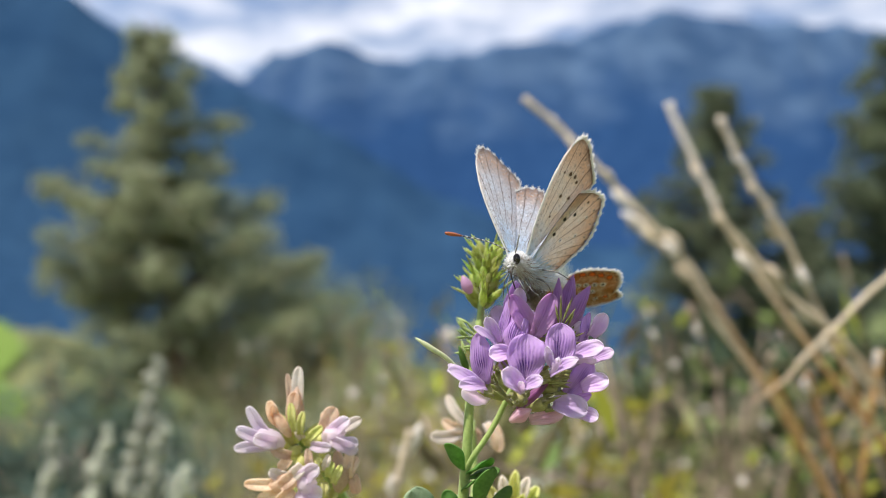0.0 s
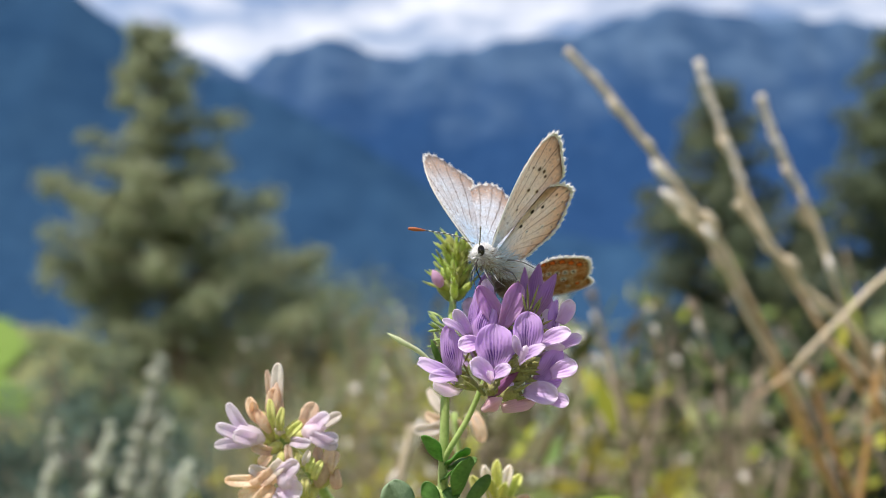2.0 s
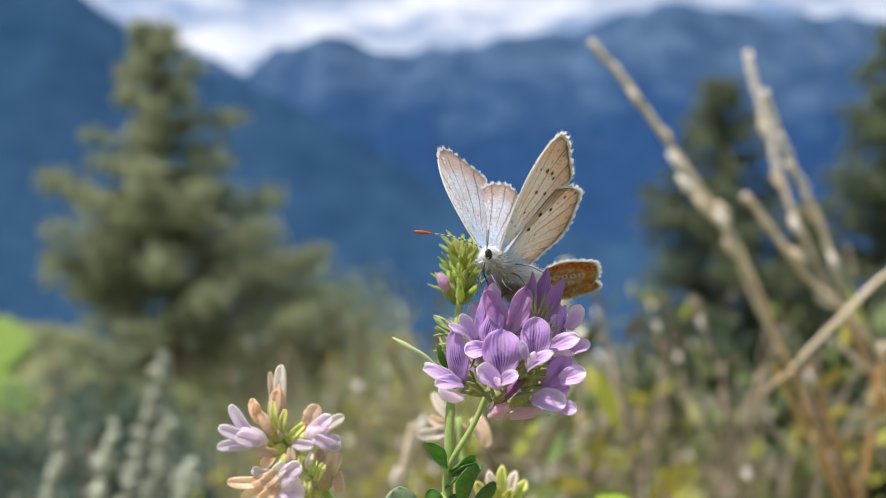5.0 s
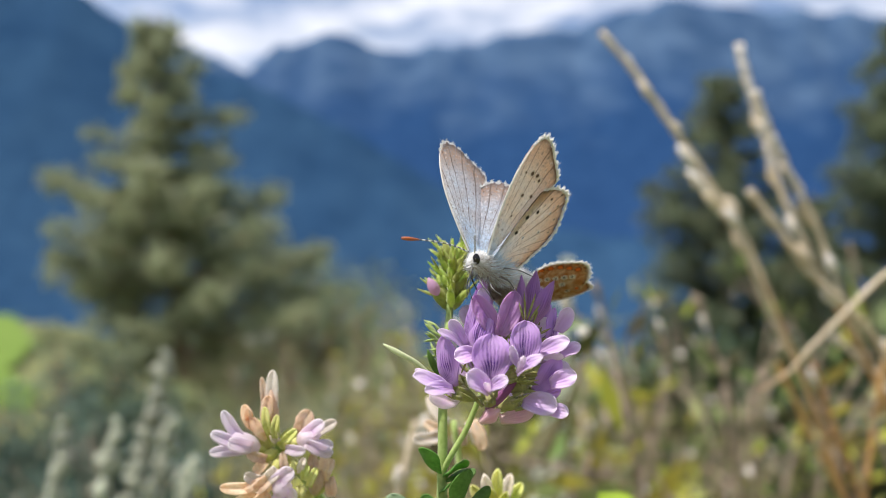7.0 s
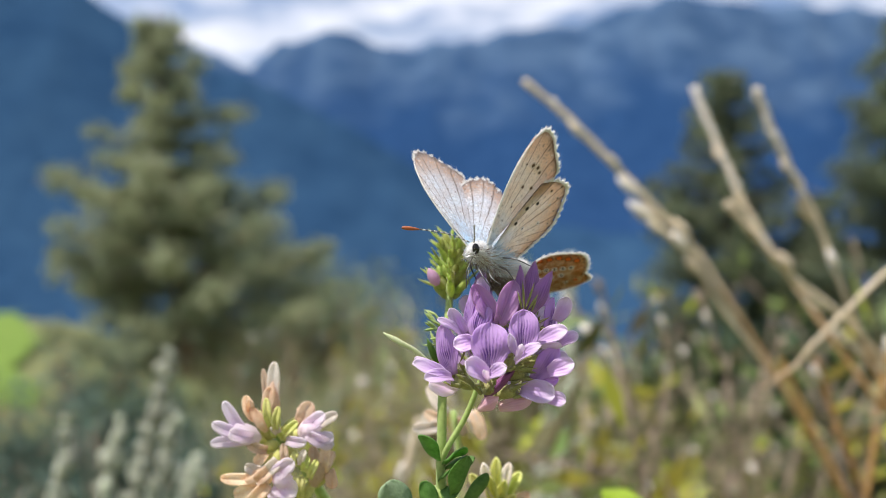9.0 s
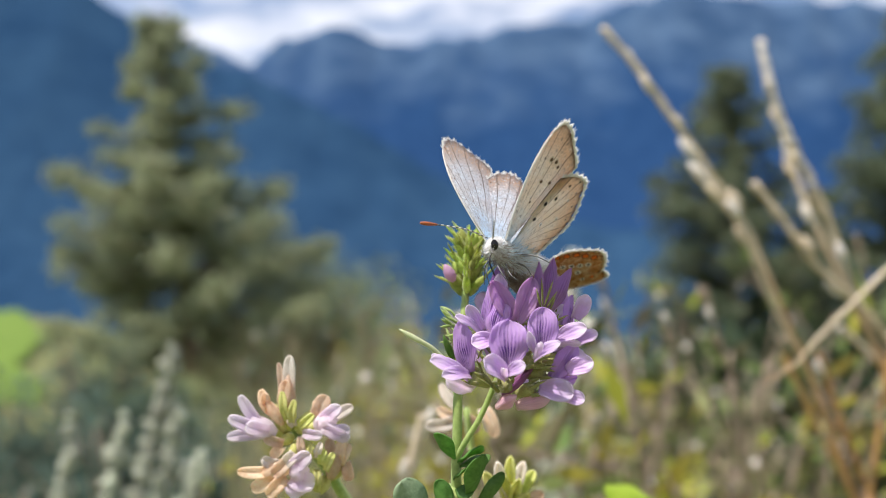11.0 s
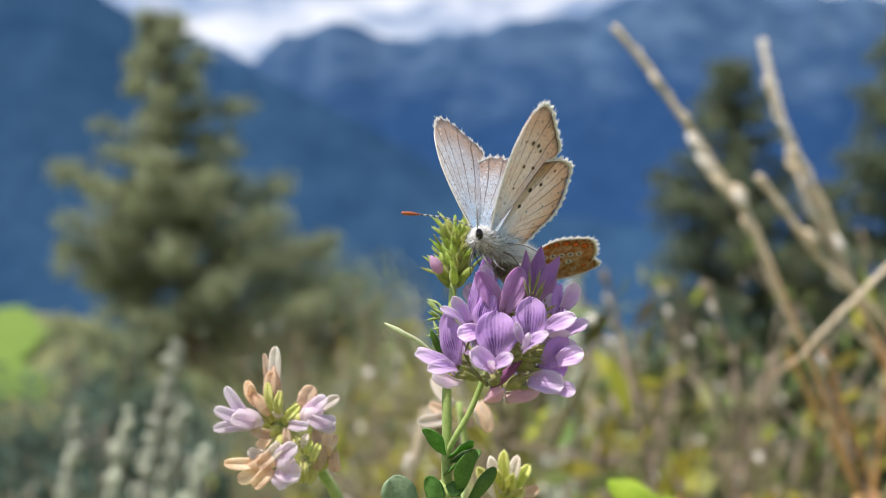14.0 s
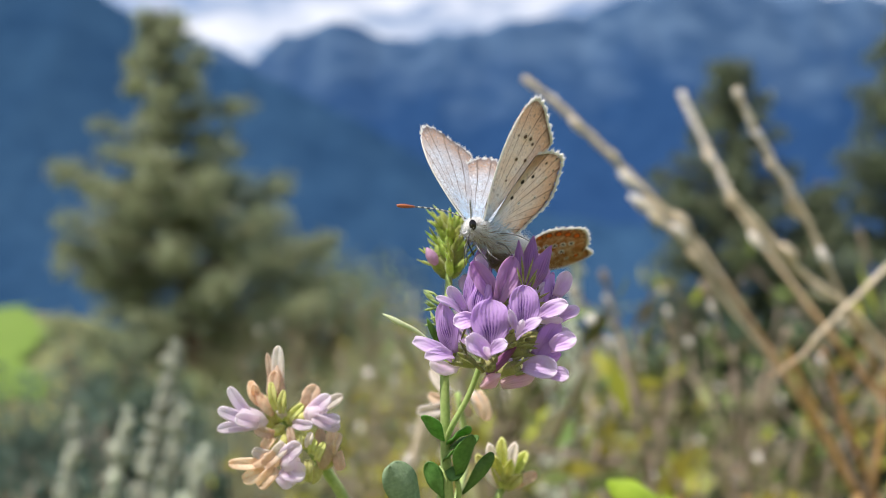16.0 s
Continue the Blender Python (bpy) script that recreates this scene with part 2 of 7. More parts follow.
def culm_material():
    """A dry culm: straw above, weathered orange-brown towards its foot."""
    m = Nodes("weathered_culm")
    c, p = m.n("TexCoord"), m.n("SeparateXYZ")
    m.link(c.outputs["Generated"], p.inputs[0])
    coarse, fine = m.noise(40, 3), m.noise(280, 3)
    h = m.math("ADD", p.outputs["Z"], m.math("MULTIPLY_ADD", coarse, 0.3, -0.15))
    pale = m.mix(coarse, (0.46, 0.37, 0.24), (0.74, 0.65, 0.50))
    brown = m.mix(coarse, (0.30, 0.16, 0.055), (0.48, 0.29, 0.115))
    col = m.mix(m.ramp(h, ((0.30, (0, 0, 0)), (0.58, (1, 1, 1)))), brown, pale)
    return m.done(m.mix(m.math("MULTIPLY", fine, 0.25), col, (0.24, 0.17, 0.10)), 0.5, fine, 0.4, 0.0004, thin=0.12)


M_CULM = culm_material()
M_HUSK = plain("pale_husk", (0.66, 0.60, 0.52), (0.88, 0.84, 0.78), 120, 0.14, 0.25, 0.1, 0.3, 0.0003)
M_WORMWOOD = plain("grey_green_herb", (0.20, 0.24, 0.16), (0.39, 0.43, 0.32), 60, 0.7, 0.2, 0.15, 0.3, 0.0004, 0.4, island=0.25)
M_PLUME = plain("pale_woolly_heads", (0.40, 0.43, 0.34), (0.62, 0.65, 0.54), 60, 0.75, 0.45, 0.15, 0.3, 0.0004, 0.4, island=0.25)
M_GRASS = plain("meadow_grass_blades", (0.09, 0.13, 0.035), (0.29, 0.28, 0.11), 1.5, 0.55, 0.3, 0, 0.2, 0.0004, island=0.45, coord="Generated", spec=0.15)
M_PALEGRASS = plain("pale_dry_grass", (0.20, 0.20, 0.09), (0.48, 0.43, 0.26), 1.5, 0.55, 0.35, 0, 0.2, 0.0004, island=0.5, coord="Generated", spec=0.15)
M_HERB = plain("olive_herb_leaves", (0.10, 0.15, 0.045), (0.27, 0.31, 0.11), 3, 0.4, 0.5, 0.1, 0.2, 0.0004, island=0.7, spec=0.15)
M_YELLOWHERB = plain("yellowing_leaves", (0.32, 0.34, 0.035), (0.56, 0.49, 0.11), 3, 0.4, 0.5, 0.1, 0.2, 0.0004, island=0.6, spec=0.15)
M_DRYHERB = plain("dry_leaves", (0.15, 0.16, 0.065), (0.42, 0.38, 0.22), 3, 0.4, 0.4, 0.1, 0.2, 0.0004, island=0.7, spec=0.15)
M_BRIGHTLEAF = plain("sunlit_yellow_green_leaf", (0.30, 0.46, 0.03), (0.46, 0.60, 0.07), 200, 0.45, 0.5, 0.0, 0.3, 0.0003)
M_TWIG = plain("dry_twigs", (0.16, 0.12, 0.085), (0.40, 0.32, 0.25), 9, 0.6, 0.1, 0.1, 0.3, 0.0006, island=0.35)
M_NEEDLE = plain("pine_needles", (0.18, 0.215, 0.13), (0.345, 0.37, 0.215), 0.8, 0.5, 0.45, 0.1, 0.2, 0.002, island=0.35)
M_NEEDLE_DARK = plain("dark_pine_needles", (0.085, 0.12, 0.075), (0.19, 0.23, 0.13), 0.8, 0.5, 0.3, 0.1, 0.2, 0.002, island=0.35)
M_DEADWOOD = plain("dead_pine_twigs", (0.30, 0.24, 0.20), (0.52, 0.44, 0.37), 4, 0.85, 0, 0.15, 0.5, 0.01)
M_BUSH = plain("bush_leaves", (0.17, 0.22, 0.10), (0.34, 0.385, 0.185), 0.9, 0.6, 0.3, 0.15, 0.2, 0.002, island=0.45, spec=0.2)
M_DARKBUSH = plain("dark_bush_leaves", (0.018, 0.034, 0.016), (0.055, 0.075, 0.035), 0.9, 0.6, 0.2, 0.15, 0.2, 0.002, island=0.5, spec=0.2)
M_GREYBUSH = plain("grey_green_bush_leaves", (0.045, 0.085, 0.068), (0.12, 0.175, 0.135), 0.9, 0.6, 0.25, 0.15, 0.2, 0.002, island=0.5, spec=0.2)
M_BARK = plain("pine_bark", (0.16, 0.10, 0.07), (0.32, 0.20, 0.14), 6, 0.85, 0, 0.1, 0.8, 0.02)
M_GROUND = plain("dry_meadow_ground", (0.09, 0.115, 0.045), (0.20, 0.20, 0.09), 0.35, 0.9, 0, 0, 0.6, 0.05, spec=0.1)
M_MEADOW = plain("mown_green_meadow", (0.085, 0.150, 0.012), (0.110, 0.180, 0.018), 0.04, 0.8, 0, 0, 0.2, 0.05)
# The blue of both forest tones is distance haze put into the colour.
M_HAZED_FOREST = plain("hazed_forest_slope", (0.014, 0.041, 0.093), (0.028, 0.068, 0.130), 0.006, 0.95, 0, 0, 0.6, 8, spec=0.0)


def far_slope():
    """Forest below, bare rock and screes above the tree line; blue haze painted in."""
    m = Nodes("hazy_rock_slope")
    g, p = m.n("NewGeometry"), m.n("SeparateXYZ")
    m.link(g.outputs["Position"], p.inputs[0])
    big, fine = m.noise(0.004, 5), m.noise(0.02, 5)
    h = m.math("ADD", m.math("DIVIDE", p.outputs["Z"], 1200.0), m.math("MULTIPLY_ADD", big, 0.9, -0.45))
    # Stony patches, with the paler parts of the haze painted in the same mask.
    scree_haze = m.noise(0.006, 5)
    rock = m.mix(m.ramp(scree_haze, ((0.42, (0, 0, 0)), (0.62, (1, 1, 1)))), m.ramp(fine, ((0.3, (0.026, 0.059, 0.127)), (0.7, (0.042, 0.083, 0.158)))), (0.064, 0.112, 0.194))
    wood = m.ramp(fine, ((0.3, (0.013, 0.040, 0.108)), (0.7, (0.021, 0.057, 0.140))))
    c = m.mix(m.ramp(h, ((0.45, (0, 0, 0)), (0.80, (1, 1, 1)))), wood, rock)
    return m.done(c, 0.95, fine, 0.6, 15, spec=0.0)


M_HAZED_ROCK = far_slope()


# ---- mesh tools ----
def build(name, verts, faces, mats, uvs=None, slots=None, smooth=True):
    me = bpy.data.meshes.new(name)
    me.from_pydata([tuple(v) for v in verts], [], [tuple(f) for f in faces])
    for m in mats if isinstance(mats, (list, tuple)) else [mats]:
        me.materials.append(m)
    if slots is not None:
        me.polygons.foreach_set("material_index", slots)
    if uvs is not None:
        layer = me.uv_layers.new(name="UVMap")
        idx = np.empty(len(me.loops), dtype=np.int32)
        me.loops.foreach_get("vertex_index", idx)
        layer.data.foreach_set("uv", np.asarray(uvs, dtype=np.float32)[idx].ravel())
    if smooth:
        me.polygons.foreach_set("use_smooth", [True] * len(me.polygons))
    me.update()
    return me


def part(name, mesh, parent, m=None, label=""):
    """Links a mesh as one part under a thing or a part."""
    ob = new(name, mesh)
    ob.parent = parent
    if m is not None:
        ob.matrix_basis = m
    return tagged(ob, label)


def thing(name, label, category, m=None, mesh=None, group="", kind=""):
    ob = new(name, mesh)
    if m is not None:
        ob.matrix_basis = m
    return tagged(ob, label, category, group, kind)


def V(*a):
    return np.array(a if len(a) > 1 else a[0], dtype=float)


def unit(v):
    v = np.asarray(v, dtype=float)
    return v / max(1e-12, np.linalg.norm(v))


def smooth_line(points, n):
    """A Catmull-Rom curve through a few points, in n steps."""
    p = np.array(points, dtype=float)
    p = np.vstack([2 * p[0] - p[1], p, 2 * p[-1] - p[-2]])
    out = []
    for s in np.linspace(0, len(p) - 3 - 1e-9, n):
        i, f = int(s), s - int(s)
        a, b, c, d = p[i:i + 4]
        out.append(0.5 * (2 * b + (c - a) * f + (2 * a - 5 * b + 4 * c - d) * f * f + (3 * b - a - 3 * c + d) * f ** 3))
    return np.array(out)


def tube(points, radii, sides=8):
    """Vertices, faces and uvs of a closed tube along points."""
    p = np.asarray(points, dtype=float)
    n = len(p)
    r = np.broadcast_to(np.asarray(radii, dtype=float), (n,)) if np.ndim(radii) == 0 or len(np.atleast_1d(radii)) == n else \
        np.interp(np.linspace(0, 1, n), np.linspace(0, 1, len(radii)), radii)
    t = np.gradient(p, axis=0)
    side = np.cross(unit(t[0]), (0, 0, 1) if abs(unit(t[0])[2]) < 0.9 else (1, 0, 0))
    vs, uv = [], []
    for i in range(n):
        ti = unit(t[i])
        side = unit(side - ti * np.dot(side, ti))
        up = np.cross(ti, side)
        for k in range(sides):
            a = 2 * math.pi * k / sides
            vs.append(p[i] + r[i] * (math.cos(a) * side + math.sin(a) * up))
            uv.append((i / (n - 1), k / sides))
    fs = [(i * sides + k, i * sides + (k + 1) % sides, (i + 1) * sides + (k + 1) % sides, (i + 1) * sides + k)
          for i in range(n - 1) for k in range(sides)]
    fs += [tuple(range(sides))[::-1], tuple(range((n - 1) * sides, n * sides))]
    return vs, fs, uv


def blade_sheet(fn, nu, nv, thick):
    """A thin closed sheet from fn(a, b), a along it in 0..1, b across it in -1..1. Faces of the upper side come first."""
    a, b = 1 - (1 - np.linspace(0, 1, nu)) ** 1.5, np.linspace(-1, 1, nv)
    g = np.array([[fn(x, y) for y in b] for x in a], dtype=float)
    n = np.cross(np.gradient(g, axis=0), np.gradient(g, axis=1))
    n /= np.maximum(1e-12, np.linalg.norm(n, axis=2, keepdims=True))
    top, low = (g + n * thick / 2).reshape(-1, 3), (g - n * thick / 2).reshape(-1, 3)
    q, N = [], nu * nv
    idx = lambda i, j: i * nv + j
    up = [(idx(i, j), idx(i + 1, j), idx(i + 1, j + 1), idx(i, j + 1)) for i in range(nu - 1) for j in range(nv - 1)]
    dn = [tuple(N + k for k in f[::-1]) for f in up]
    edge = [idx(0, j) for j in range(nv)] + [idx(i, nv - 1) for i in range(1, nu)] + \
           [idx(nu - 1, j) for j in range(nv - 2, -1, -1)] + [idx(i, 0) for i in range(nu - 2, 0, -1)]
    rim = [(edge[k], edge[(k + 1) % len(edge)], N + edge[(k + 1) % len(edge)], N + edge[k]) for k in range(len(edge))]
    uv = [(x, y * 0.5 + 0.5) for x in a for y in b] * 2
    return np.vstack([top, low]), up + dn + rim, uv, len(up)


def join(pieces):
    """Several (verts, faces, uvs) as one."""
    vs, fs, uv, o = [], [], [], 0
    for p in pieces:
        vs.extend(p[0]); uv.extend(p[2])
        fs.extend(tuple(o + i for i in f) for f in p[1])
        o += len(p[0])
    return vs, fs, uv


def placed(piece, m):
    """A piece moved by a 4x4 matrix."""
    m = np.array(m)
    v = np.asarray(piece[0]) @ m[:3, :3].T + m[:3, 3]
    return (v, *piece[1:])


def basis(origin, x, z, s=1.0):
    """The pose whose x axis runs along x and whose z axis leans towards z."""
    x = unit(x)
    y = unit(np.cross(z, x))
    z = np.cross(x, y)
    m = Matrix.Identity(4)
    for r in range(3):
        for c, v in enumerate((x, y, z)):
            m[r][c] = v[r] * s
        m[r][3] = origin[r]
    return m


MM = 0.001
rng = np.random.default_rng(7)


# ---- ground and distance ----
def ground_z(x, y):
    z = np.interp(y, (-4500, -50, 0, 14, 1250, 5000), (700, 12, 0, -4.2, -360, -380))
    z += 210 * math.exp(-((x + 620) / 350) ** 2 - ((y - 1100) / 350) ** 2)
    return z + 0.05 * math.sin(x * 0.9 + 1) * min(1, abs(y) / 6) + 0.4 * math.sin(x * 0.11) * min(1, abs(y) / 40)


def make_ground():
    s = np.concatenate([-np.geomspace(4600, 0.25, 46), [0], np.geomspace(0.25, 4600, 46)])
    n = len(s)
    vs = [(x, y, ground_z(x, y)) for y in s for x in s]
    fs = [(j * n + i, j * n + i + 1, (j + 1) * n + i + 1, (j + 1) * n + i) for j in range(n - 1) for i in range(n - 1)]
    thing("ground", "dry grassy alpine hillside falling away to a valley", "ground", mesh=build("ground", vs, fs, M_GROUND), kind="structure")
    vs, fs, n = [], [], 15
    for j in range(n):
        for i in range(n):
            y = 690 + 330 * j / (n - 1)
            x = (-0.86 + (0.262 + 0.02 * math.sin(j * 0.9) + 0.01 * math.sin(j * 2.3)) * i / (n - 1)) * y
            vs.append((x, y, ground_z(x, y) + 3 + 2 * math.sin(i * 0.5)))
    fs = [(j * n + i, j * n + i + 1, (j + 1) * n + i + 1, (j + 1) * n + i) for j in range(n - 1) for i in range(n - 1)]
    thing("meadow", "bright green mown meadow down in the valley", "meadow", mesh=build("meadow", vs, fs, M_MEADOW), kind="structure")


def make_range(name, label, dist, depth, crest, mat, rough, seed, foot=-380, width=1.6):
    """A mountain range: crest is its skyline as a few (bearing, height) pairs; ribs and gullies run down its face."""
    nu, nv = 260, 44
    xs = np.linspace(-width, width, nu)
    cx, cz = [c[0] for c in crest], [c[1] for c in crest]
    vs = []
    for j in range(nv):
        f = j / (nv - 1)
        for x in xs:
            top = np.interp(x, cx, cz)
            y = dist - depth * (1 - f)
            h = foot + (top - foot) * f ** 1.15
            px = x * dist
            rib = noise.fractal(Vector((px / 420 + seed, f * 1.6, seed)), 0.9, 2.1, 6)
            jag = noise.fractal(Vector((px / 130 + seed, seed * 2, 0.5)), 0.9, 2.1, 4)
            h += rib * rough * math.sin(math.pi * f) + jag * rough * 0.34 * f * f
            vs.append((px * (1 - 0.25 * (1 - f)), y + rib * rough * (1 - f * 0.6), h))
    fs = [(j * nu + i, j * nu + i + 1, (j + 1) * nu + i + 1, (j + 1) * nu + i) for j in range(nv - 1) for i in range(nu - 1)]
    base = len(vs)
    for i, x in enumerate(xs):
        vs.append((x * dist, dist + depth * 0.7, foot))
    fs += [((nv - 1) * nu + i, (nv - 1) * nu + i + 1, base + i + 1, base + i) for i in range(nu - 1)]
    thing(name, label, "mountain", mesh=build(name, vs, fs, mat), kind="structure")


make_ground()
make_range("mountain_far", "rocky mountain range with jagged skyline, blue haze in its colour", 3600, 1500,
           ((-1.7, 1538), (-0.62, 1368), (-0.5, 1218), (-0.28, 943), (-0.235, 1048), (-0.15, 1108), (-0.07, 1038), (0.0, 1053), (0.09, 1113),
            (0.215, 1148), (0.26, 1238), (0.335, 1288), (0.43, 1253), (0.64, 1218), (1.7, 1288)), M_HAZED_ROCK, 130, 3.1)
make_range("mountain_near", "forested mountain slope, blue haze painted into its colour", 2300, 1300,
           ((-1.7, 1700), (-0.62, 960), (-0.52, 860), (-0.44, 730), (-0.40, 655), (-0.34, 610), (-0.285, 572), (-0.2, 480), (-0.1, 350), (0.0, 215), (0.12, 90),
            (0.3, 20), (0.7, -20), (1.7, 60)), M_HAZED_FOREST, 60, 8.4)


# ---- trees and bushes ----
def leaf_cloud(centres, radii, per, size, gen, flat=0.6, slim=0.45, rise=0.0):
    """Many small pointed leaves scattered in clumps."""
    vs, fs = [], []
    for c, r in zip(centres, radii):
        d = gen.normal(size=(per, 3))
        d /= np.linalg.norm(d, axis=1, keepdims=True)
        p = c + d * (r * gen.random((per, 1)) ** 0.45) * (1, 1, flat)
        a = gen.normal(size=(per, 3)) + d * 1.2 + V(0, 0, rise)
        a /= np.linalg.norm(a, axis=1, keepdims=True)
        b = np.cross(a, gen.normal(size=(per, 3)))
        b /= np.linalg.norm(b, axis=1, keepdims=True)
        L = size * gen.uniform(0.6, 1.3, (per, 1))
        quad = np.stack([p, p + a * L * 0.5 + b * L * slim * 0.5, p + a * L, p + a * L * 0.5 - b * L * slim * 0.5], 1).reshape(-1, 3)
        o = len(vs)
        vs.extend(quad)
        fs.extend((o + 4 * k, o + 4 * k + 1, o + 4 * k + 2, o + 4 * k + 3) for k in range(per))
    return vs, fs


def make_conifer(name, label, x, y, height, shape, seed, density=1.0, lean=0.0, bend=0.0, needles=M_NEEDLE, bare=0.20):
    """A pine: tapered trunk, whorls of limbs that droop and turn up, and tufts of needles along them.
    shape: its outline as (share of the height, reach towards -x, reach towards +x)."""
    gen = np.random.default_rng(seed)
    z0 = ground_z(x, y) - 0.1
    root = thing(name, label, "tree", pose(x, y, z0))
    line = smooth_line([(0, 0, 0), (0.06, 0.02, height * 0.35), (lean * 0.5 + bend, 0.03, height * 0.7), (lean, 0, height)], 24)
    part("trunk", build("trunk", *tube(line, (0.022 * height, 0.016 * height, 0.009 * height, 0.002 * height), 10)[:2], M_BARK), root)
    at, west, east = ([row[k] for row in shape] for k in range(3))
    centres, radii = [], []
    for k in range(22 if bare > 0.25 else 0):      # dead lower limbs, bare and pale
        f = gen.uniform(0.05, bare + 0.04)
        c = np.array([np.interp(f * height, line[:, 2], line[:, q]) for q in range(3)])
        a, reach = gen.random() * 6.283, gen.uniform(0.7, 2.1)
        tip = c + V(math.cos(a) * reach, math.sin(a) * reach, gen.uniform(-0.15, 0.12) * reach)
        twigs = [tube(smooth_line([c, (c + tip) / 2 + V(0, 0, 0.06), tip], 6), (0.035, 0.012), 5)]
        for q in range(4):
            p = c + (tip - c) * gen.uniform(0.4, 1.0)
            twigs.append(tube([p, p + gen.normal(size=3) * (0.25, 0.25, 0.16)], (0.014, 0.006), 4))
        part("dead_limb", build("dead_limb", *join(twigs)[:2], M_DEADWOOD), root, label="bare pale dead limb" if k == 0 else "")
    h = bare * height
    while h < height * 0.99:
        f = h / height
        c = np.array([np.interp(h, line[:, 2], line[:, k]) for k in range(3)])
        count = 4 + int(gen.random() * 2)
        a0 = gen.random() * 6.28
        lo, hi = np.interp(f, at, west), np.interp(f, at, east)
        for k in range(count):
            a = a0 + 6.283 * k / count + gen.normal() * 0.25
            share = 0.5 + 0.5 * math.cos(a)
            reach = (lo * (1 - share) + hi * share) * gen.uniform(0.62, 1.05)
            tip = c + V(math.cos(a) * reach, math.sin(a) * reach, 0.16 * reach)
            mid = c + V(math.cos(a) * reach * 0.5, math.sin(a) * reach * 0.5, -0.02 * reach)
            part("limb", build("limb", *tube(smooth_line([c, mid, tip], 6), (0.02 * reach + 0.008, 0.006), 5)[:2], M_BARK), root)
            for t in np.linspace(0.25, 1.0, max(2, int(reach / 0.26))):
                p = c + (mid - c) * 2 * t if t < 0.5 else mid + (tip - mid) * (t - 0.5) * 2
                centres.append(p + gen.normal(size=3) * (0.09, 0.09, 0.05))
                radii.append(gen.uniform(0.16, 0.34) * (0.35 + 0.65 * min(1, reach / 1.4)))
        h += height * gen.uniform(0.034, 0.056)
    vs, fs = leaf_cloud(centres, radii, max(10, int(46 * density)), 0.2, gen, 0.55, 0.34)
    part("crown", build("crown", vs, fs, needles, smooth=False), root)
    return root


def make_bush(x, y, w, h, seed, mat, label, size=0.09, lumps=16, per=70, name="bush"):
    gen = np.random.default_rng(seed)
    root = thing(name, label, "bush", pose(x, y, ground_z(x, y) - 0.03))
    stems, centres, radii = [], [], []
    for k in range(lumps):
        a, r = gen.random() * 6.28, gen.random() ** 0.6
        c = V(math.cos(a) * r * w * 0.5, math.sin(a) * r * w * 0.5, h * (0.28 + 0.62 * gen.random() * (1 - 0.45 * r * r)))
        part("branch", build("branch", *tube(smooth_line([(0, 0, 0), c * (0.4, 0.4, 0.6), c], 5), (0.02 * h, 0.004 * h), 5)[:2], M_BARK), root)
        centres.append(c); radii.append(gen.uniform(0.16, 0.3) * min(w, h))
    part("foliage", build("foliage", *leaf_cloud(centres, radii, per, size, gen, 0.75), mat, smooth=False), root)


TALL = ((0.2, 2.18, 3.35), (0.39, 2.44, 3.27), (0.477, 2.52, 2.92), (0.52, 2.18, 2.24), (0.56, 1.93, 1.98), (0.6, 2.02, 2.24), (0.65, 2.18, 2.06), 
        (0.675, 1.26, 1.29), (0.72, 1.09, 1.12), (0.76, 0.84, 1.29), (0.8, 0.76, 1.12), (0.835, 1.09, 0.82), (0.87, 0.59, 0.77), (0.91, 0.5, 0.65), (0.95, 0.25, 0.39), (1.0, 0.08, 0.09))
ROUND = ((0.2, 2.2, 2.8), (0.5, 2.1, 2.6), (0.62, 2.2, 1.9), (0.70, 2.0, 1.3), (0.75, 1.1, 1.0), (0.82, 0.8, 1.0), (0.90, 0.8, 0.8), (0.96, 0.6, 0.5), (1.0, 0.3, 0.3))
DENSE = ((0.2, 2.4, 2.4), (0.5, 1.7, 1.7), (0.7, 1.25, 1.2), (0.8, 1.0, 1.0), (0.9, 0.8, 0.8), (0.96, 0.5, 0.5), (1.0, 0.1, 0.1))
SLIM = ((0.2, 1.2, 1.2), (0.6, 0.8, 0.8), (0.9, 0.35, 0.35), (1.0, 0.05, 0.05))
make_conifer("pine_tree", "tall young pine with upturned limbs and grey-green needles", -4.95, 13.0, 8.95, TALL, 11, 1.3, -0.42, -0.1, bare=0.29)
make_conifer("pine_tree", "small round-topped pine behind dry grass stalks", 6.75, 16.5, 9.4, ROUND, 23, 1.5, -0.1, needles=M_NEEDLE_DARK)
make_conifer("pine_tree", "dark dense pine at the edge of the clearing", 9.75, 14.5, 9.5, DENSE, 31, 1.5, -0.1, needles=M_NEEDLE_DARK)
make_conifer("pine_tree", "slender pine between two larger pines", 10.1, 19.0, 7.6, SLIM, 37, 1.2, needles=M_NEEDLE_DARK)
